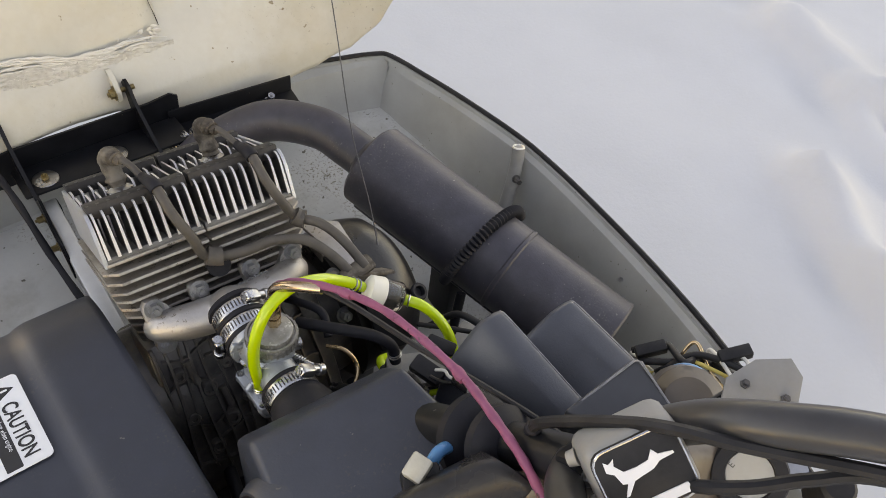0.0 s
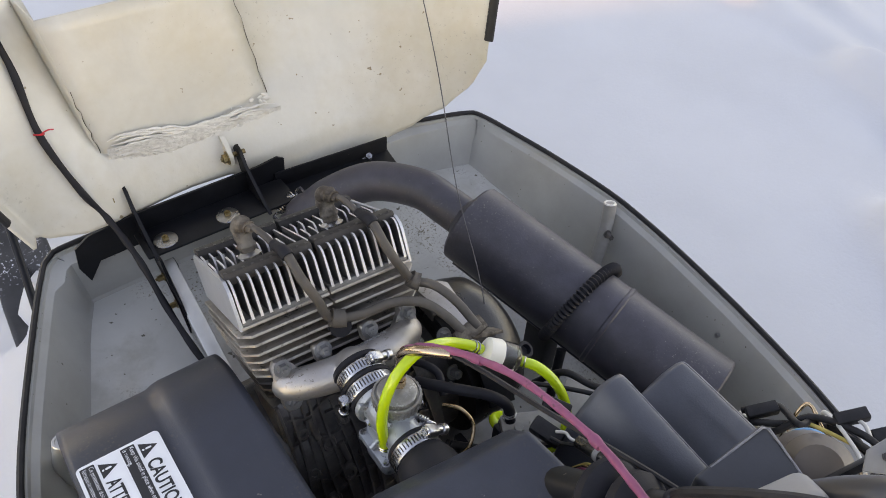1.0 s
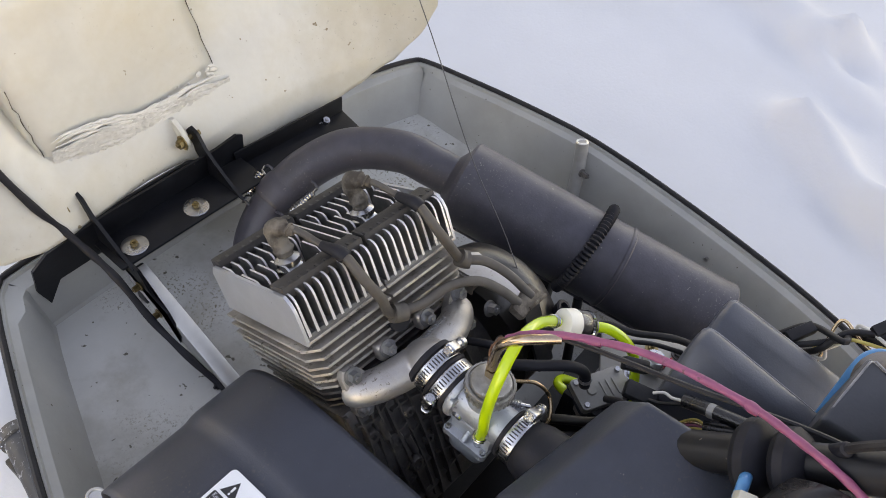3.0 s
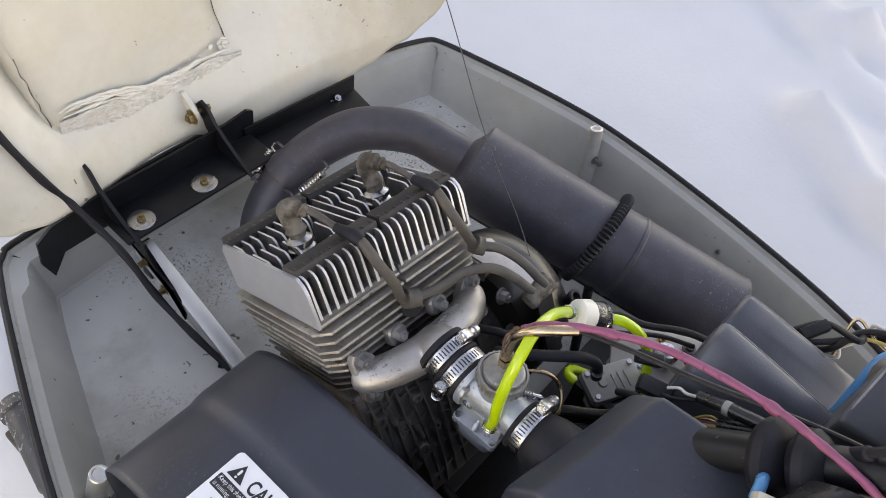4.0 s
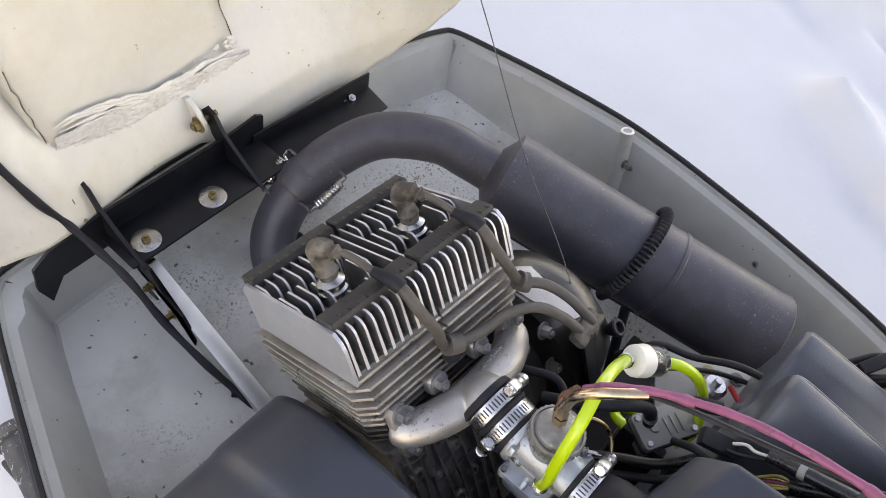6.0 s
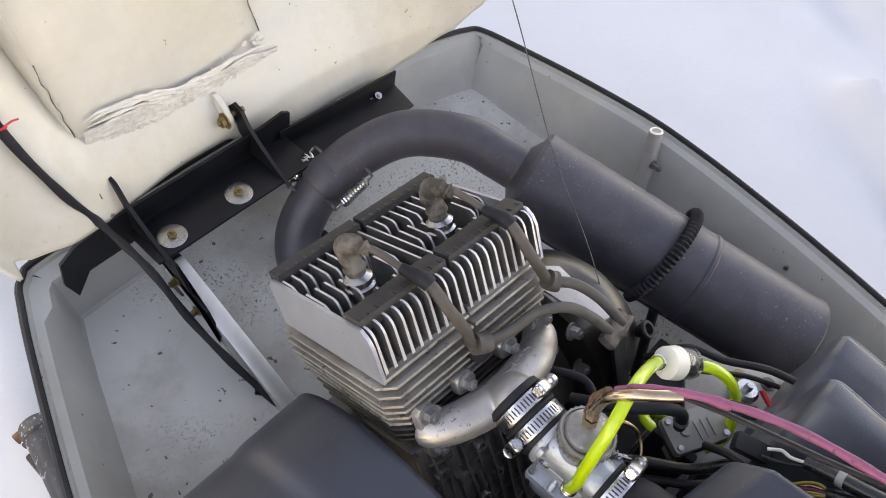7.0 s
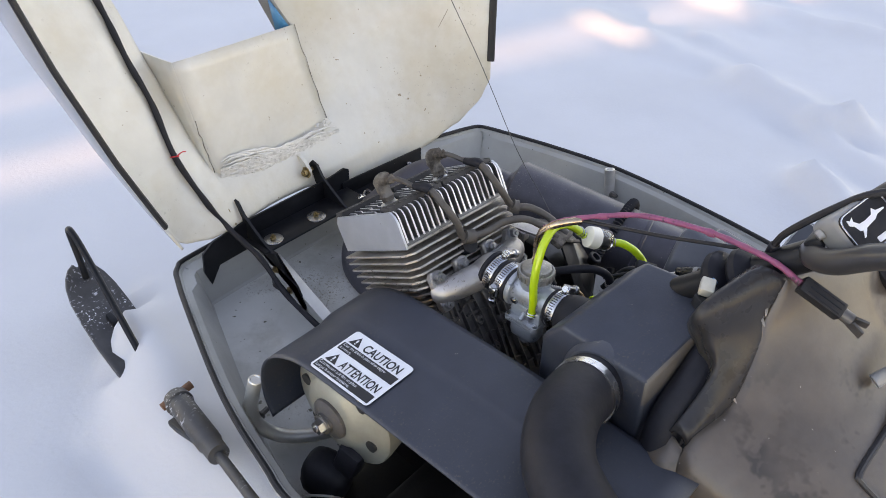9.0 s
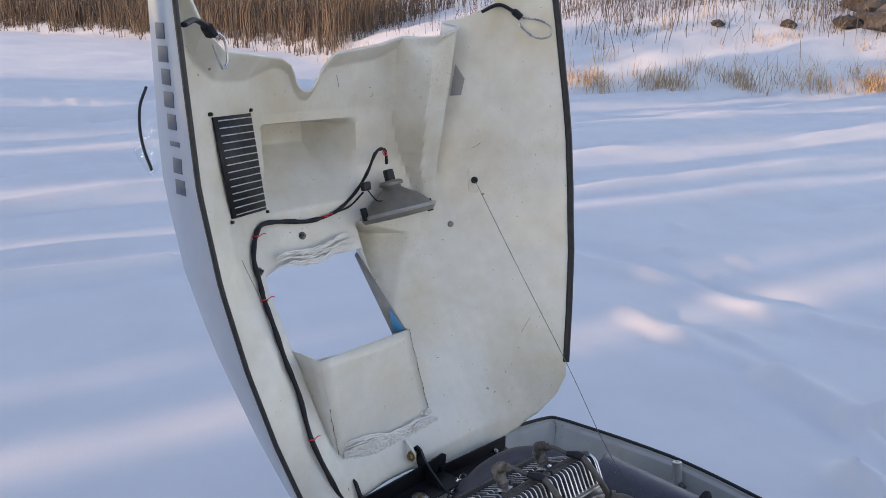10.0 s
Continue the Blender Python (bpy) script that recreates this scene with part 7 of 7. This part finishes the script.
prism(bm, [(-0.019, 0.013), (-0.0165, 0.0105), (-0.0125, 0.0125), (-0.0140, 0.0085), (-0.0100, 0.0030), (-0.002, 0.0025), (0.006, 0.0035), (0.010, 0.0085), (0.0125, 0.0045), (0.0215, 0.0025), (0.0215, 0.001), (0.012, 0.0005), (0.007, -0.0025), (0.0, -0.0035), (-0.006, -0.0045), (-0.0125, -0.0115), (-0.0145, -0.0115), (-0.0105, -0.0045), (-0.0135, -0.0035), (-0.0155, 0.0035), (-0.0195, 0.0065)], 0.0008, EM)
part("emblem_shape", bm, TEXTW, emb, "silver emblem shape")
bm = B()
prism(bm, rounded(0.026, 0.006, 0.001, 3), 0.0008, PM @ pose(0.008, -0.017, 0.0045))
part("emblem_bar", bm, TEXTW, emb)
for sx in (-1, 1):
    bm = B()
    cyl(bm, PM @ Vector((-0.031, 0.016 * sx, -0.026)), PM @ Vector((-0.037, 0.016 * sx, -0.028)), 0.006, 0.005, 10)
    part("pad_stud", bm, PADM, pad)

# console: switch, recess edge, handle, lower flank
bm = B()
CM = frame_of((0.2415, 0.080, 0.6415), (-0.45, -0.45, 0.77), (0.012, -0.048, -0.026))
block(bm, CM, (0.052, 0.019, 0.015), 0.002)
sw = part("switch_block", bm, RIM, console, "black in-line switch block")
for y in (-0.006, 0.0, 0.006):
    bm = B()
    block(bm, CM @ pose(0.002, y, 0.0078), (0.040, 0.0022, 0.0012), 0.0004)
    part("moulded_rib", bm, RUBBER, sw)
bm = B()
cyl(bm, CM @ Vector((0.025, 0, 0)), CM @ Vector((0.038, 0, 0)), 0.0075, seg=16)
part("stub", bm, CASE, sw)
for y, a in ((-0.005, -12), (0.005, 14)):
    bm = B()
    block(bm, CM @ pose(0.047, y, 0, 0, 0, a), (0.022, 0.006, 0.013), 0.001, (0.7, 0.5))
    part("spade", bm, CASE, sw, "dark spade terminal")
bm = B()
tube(bm, [(0.284, 0.004, 0.534), (0.300, -0.008, 0.546), (0.34, -0.04, 0.560), (0.41, -0.08, 0.57)], lambda t: 0.0085 - 0.002 * t, 12, 6)
part("pull_lever", bm, PADM, console, "black lever with a worn steel tip")
bm = B()
tube(bm, [(0.34, -0.036, 0.520), (0.251, -0.029, 0.495), (0.193, -0.027, 0.484), (0.187, -0.034, 0.477), (0.19, -0.062, 0.460)], 0.004, 8, 6)
part("seam", bm, INK, console)
grom = thing("side_duct", (0.13, 0.17, 0.3), "black rubber duct behind the air box", "duct")
part("hose", tube(B(), [(0.225, 0.160, 0.540), (0.190, 0.160, 0.540), (0.150, 0.160, 0.522), (0.112, 0.163, 0.490), (0.090, 0.160, 0.44), (0.086, 0.155, 0.36), (0.095, 0.15, 0.14)], 0.022, 20, 8), RUBBER, grom)

cast = lettering("MADE IN JAPAN", MTXT, 0.0062, ALU, mani, "cast_lettering")
thicken(cast, 0.0014, 0)

# ---- clutch guard label and clutch ----
SM = axes((-0.0575, 0.4995, 0.4732), (0, -1, 0), (1, 0, 0), (0, 0, 1)) @ Matrix.Diagonal((1.06, 1.06, 1, 1))
bm = B()
prism(bm, rounded(0.100, 0.080, 0.005), 0.0006, SM)
lab = part("label", bm, WHITEP, guard, "white bilingual warning label")
for y0, big, small in ((0.0, "CAUTION", ("Keep this shield in place when engine", "is running.")), (-0.0385, "ATTENTION", ("Ce protecteur doit \u00eatre en place", "lorsque le moteur fonctionne."))):
    bm = B()
    prism(bm, rounded(0.094, 0.0135, 0.001, 3, 0, y0 + 0.0085), 0.0003, SM @ Matrix.Translation((0, 0, 0.0006)))
    part("band", bm, INK, lab)
    bm = B()
    prism(bm, [(-0.044, y0 + 0.018), (-0.026, y0 + 0.018), (-0.035, y0 + 0.034)], 0.0003, SM @ Matrix.Translation((0, 0, 0.0006)))
    part("warning_triangle", bm, INK, lab)
    bm = B()
    prism(bm, rounded(0.0022, 0.006, 0.001, 3, -0.035, y0 + 0.0255), 0.0002, SM @ Matrix.Translation((0, 0, 0.0010)))
    prism(bm, rounded(0.0022, 0.0022, 0.001, 3, -0.035, y0 + 0.0205), 0.0002, SM @ Matrix.Translation((0, 0, 0.0010)))
    part("exclamation_mark", bm, TEXTW, lab)
    lettering(big, SM @ Matrix.Translation((-0.021, y0 + 0.0185, 0.0010)), 0.0185, INK, lab, squeeze=0.74 if big == "CAUTION" else 0.62, bold=0.022)
    for k, line in enumerate(small):
        lettering(line, SM @ Matrix.Translation((-0.045, y0 + 0.0098 - 0.0062 * k, 0.0012)), 0.0062, TEXTW, lab, squeeze=0.78)
clutch = thing("drive_clutch", (0.0, 0.545, 0.25), "pale cast drive clutch under the guard", "clutch")
CC = Vector((-0.062, 0.545, 0.362))
part("sheave", lathe(B(), CC, (-1, 0, 0), [(-0.05, 0.085), (-0.012, 0.092), (-0.004, 0.092), (0.0, 0.088), (0.006, 0.06), (0.016, 0.05), (0.02, 0.034), (0.02, 0.001)], 48), CLUTCH, clutch)
for k in range(6):
    a = 2 * math.pi * k / 6 + 0.3
    p = CC + Vector((-0.0035, math.cos(a) * 0.067, math.sin(a) * 0.067))
    part("hole", cyl(B(), p + Vector((-0.004, 0, 0)), p + Vector((0.004, 0, 0)), 0.009, seg=14), INK, clutch, "dark lightening hole")
part("hub", lathe(B(), CC + Vector((-0.018, 0, 0)), (-1, 0, 0), [(0, 0.032), (0.006, 0.031), (0.010, 0.024), (0.012, 0.016), (0.018, 0.015), (0.018, 0.001)], 28), CASE, clutch, "steel hub")
part("bolt", hexbolt(B(), CC + Vector((-0.034, 0, 0)), (-1, 0, 0), 0.011, 0.012), ZINC, clutch)
part("shaft", cyl(B(), CC, (0.08, 0.545, 0.362), 0.02, seg=16), CASE, clutch)
lump = thing("steering_boot", (-0.09, 0.53, 0.15), "black oily steering arm with rubber boot", "linkage")
bm = B()
block(bm, pose(-0.085, 0.565, 0.225, 10, 0, 20), (0.06, 0.075, 0.07), 0.022, segs=3)
block(bm, pose(-0.065, 0.53, 0.275, 20, 0, 10), (0.035, 0.04, 0.06), 0.01)
part("boot", bm, RUBBER, lump)
part("ring", torus(B(), (-0.105, 0.555, 0.20), (0.6, 0.5, 0.5), 0.030, 0.002), RAILM, lump)
bm = B()
tube(bm, [(-0.07, 0.50, 0.20), (-0.05, 0.45, 0.19), (-0.03, 0.40, 0.20)], 0.009, 10, 6)
bmesh.ops.create_icosphere(bm, subdivisions=2, radius=0.017, matrix=Matrix.Translation((-0.075, 0.492, 0.195)))
part("tie_rod", bm, STEELBLACK, lump)
plinth = thing("under_tray", (0.0, 0.3, 0.1), "dark steel tunnel below the clutch guard", "tunnel")
bm = B()
block(bm, pose(-0.01, 0.26, 0.15), (0.26, 0.46, 0.10), 0.01)
part("tunnel", bm, OILBLACK, plinth)
bm = B()
block(bm, pose(0.30, 0.16, 0.150), (0.62, 0.56, 0.012), 0.003)
block(bm, pose(0.20, 0.50, 0.172, 14), (0.34, 0.14, 0.010), 0.003)
block(bm, pose(-0.055, 0.47, 0.185, 6), (0.17, 0.20, 0.010), 0.003)
part("engine_plate", bm, OILBLACK, plinth, "oil-black engine plate")
for x, z in ((0.09, 0.30), (0.13, 0.28)):
    part("tie_rod", cyl(B(), (x, 0.25, z), (x + 0.05, 0.47, z - 0.02), 0.008, seg=10), STEELBLACK, plinth)
for x in (0.09, 0.13):
    bm = B()
    block(bm, pose(x, 0.27, 0.26), (0.02, 0.02, 0.09), 0.003)
    part("rod_post", bm, STEELBLACK, plinth)

# ---- hood hooks on the pan ----
for side_, pts, b in (("r", [(0.757, 0.629, 0.358), (0.754, 0.624, 0.338), (0.742, 0.614, 0.305), (0.722, 0.603, 0.262), (0.70, 0.595, 0.22)], ((0.740, 0.607, 0.315), (-0.3, -1, 0.2))), ("l", [(-0.1075, 0.68, 0.361), (-0.113, 0.685, 0.335), (-0.119, 0.69, 0.30), (-0.112, 0.686, 0.262), (-0.088, 0.668, 0.232), (-0.05, 0.645, 0.218), (0.0, 0.62, 0.215)], ((-0.108, 0.682, 0.285), (1, 0.1, 0.2)))):
    hk = thing("latch_hook", pts[-1], "bent steel tube latch post bolted inside the pan wall", "hook", "latch posts")
    part("tube", tube(B(), pts, 0.0108, 18, 8), RAILM if side_ == "l" else PADM, hk)
    part("tube_mouth", torus(B(), pts[0], Vector(pts[0]) - Vector(pts[1]), 0.0088, 0.002, 18, 6), RAILM, hk)
    part("bolt", hexbolt(B(), b[0], b[1], 0.005, 0.014), CASE, hk)
    bm = B()
    p = Vector(pts[-1])
    cyl(bm, p + Vector((0, 0, 0.004)), (p.x, p.y, floor_z(p.y) - 0.004), 0.012, 0.014, 14)
    part("foot", bm, STEELBLACK, hk)

# ---- ski and shock ----
ski = thing("ski", (-0.06, 1.2, 0.0), "worn black steel ski half buried in snow", "ski", "skis")
bm = B()
rows = []
for y, w, z, cx in ((0.90, 0.055, 0.015, -0.10), (1.05, 0.055, 0.02, -0.085), (1.15, 0.055, 0.032, -0.078), (1.25, 0.055, 0.052, -0.072), (1.33, 0.054, 0.073, -0.064), (1.38, 0.051, 0.090, -0.059), (1.415, 0.044, 0.103, -0.055), (1.438, 0.034, 0.112, -0.052), (1.453, 0.021, 0.119, -0.050), (1.459, 0.008, 0.122, -0.049)):
    rows.append([bm.verts.new((cx + w * k, y, z + 0.012 * k * k)) for k in (-1, -0.85, -0.4, 0, 0.4, 0.85, 1)])
for p, q in zip(rows, rows[1:]):
    for i in range(6):
        bm.faces.new((p[i], p[i + 1], q[i + 1], q[i]))
thicken(part("blade", bm, SKIM, ski), 0.006)
part("loop", tube(B(), [(-0.085, 1.09, 0.025), (-0.083, 1.14, 0.065), (-0.066, 1.27, 0.145), (-0.052, 1.38, 0.215), (-0.049, 1.42, 0.238), (-0.047, 1.44, 0.232), (-0.047, 1.44, 0.21), (-0.048, 1.43, 0.16), (-0.049, 1.425, 0.112)], 0.0072, 12, 8), STEELBLACK, ski, "black bent rod loop")
bm = B()
block(bm, pose(-0.066, 1.30, 0.075, 12), (0.014, 0.03, 0.02), 0.003)
part("clip", bm, STEELBLACK, ski)
copy_thing(ski, pose(0.66, 1.17, 0.0))
shock = thing("shock_absorber", (-0.12, 0.9, 0.05), "grey-black ski shock absorber dusted with snow", "shock absorber")
s0, s1 = Vector((-0.105, 0.985, 0.095)), Vector((-0.165, 0.64, 0.155))
sd = (s1 - s0).normalized()
bm = B()
lathe(bm, s0, sd, [(0, 0.024), (0.02, 0.026), (0.022, 0.022), (0.16, 0.022), (0.165, 0.019), (0.20, 0.019), (0.202, 0.009), ((s1 - s0).length, 0.009)], 24)
part("cylinder", bm, SKIM, shock)
part("eye_bolt", cyl(B(), s0 + Vector((-0.03, 0, 0)), s0 + Vector((0.035, 0.0, 0.012)), 0.008, seg=10), RUST, shock, "rusty eye bolt")
bm = B()
block(bm, frame_of((-0.125, 0.90, 0.085), (0, 0.3, 1)), (0.03, 0.14, 0.02), 0.004)
part("leaf_spring", bm, STEELBLACK, shock)
bm = B()
cyl(bm, s0 + Vector((0, 0, 0.01)), (s0.x, s0.y, -0.02), 0.012, seg=10)
part("lower_post", bm, STEELBLACK, shock)
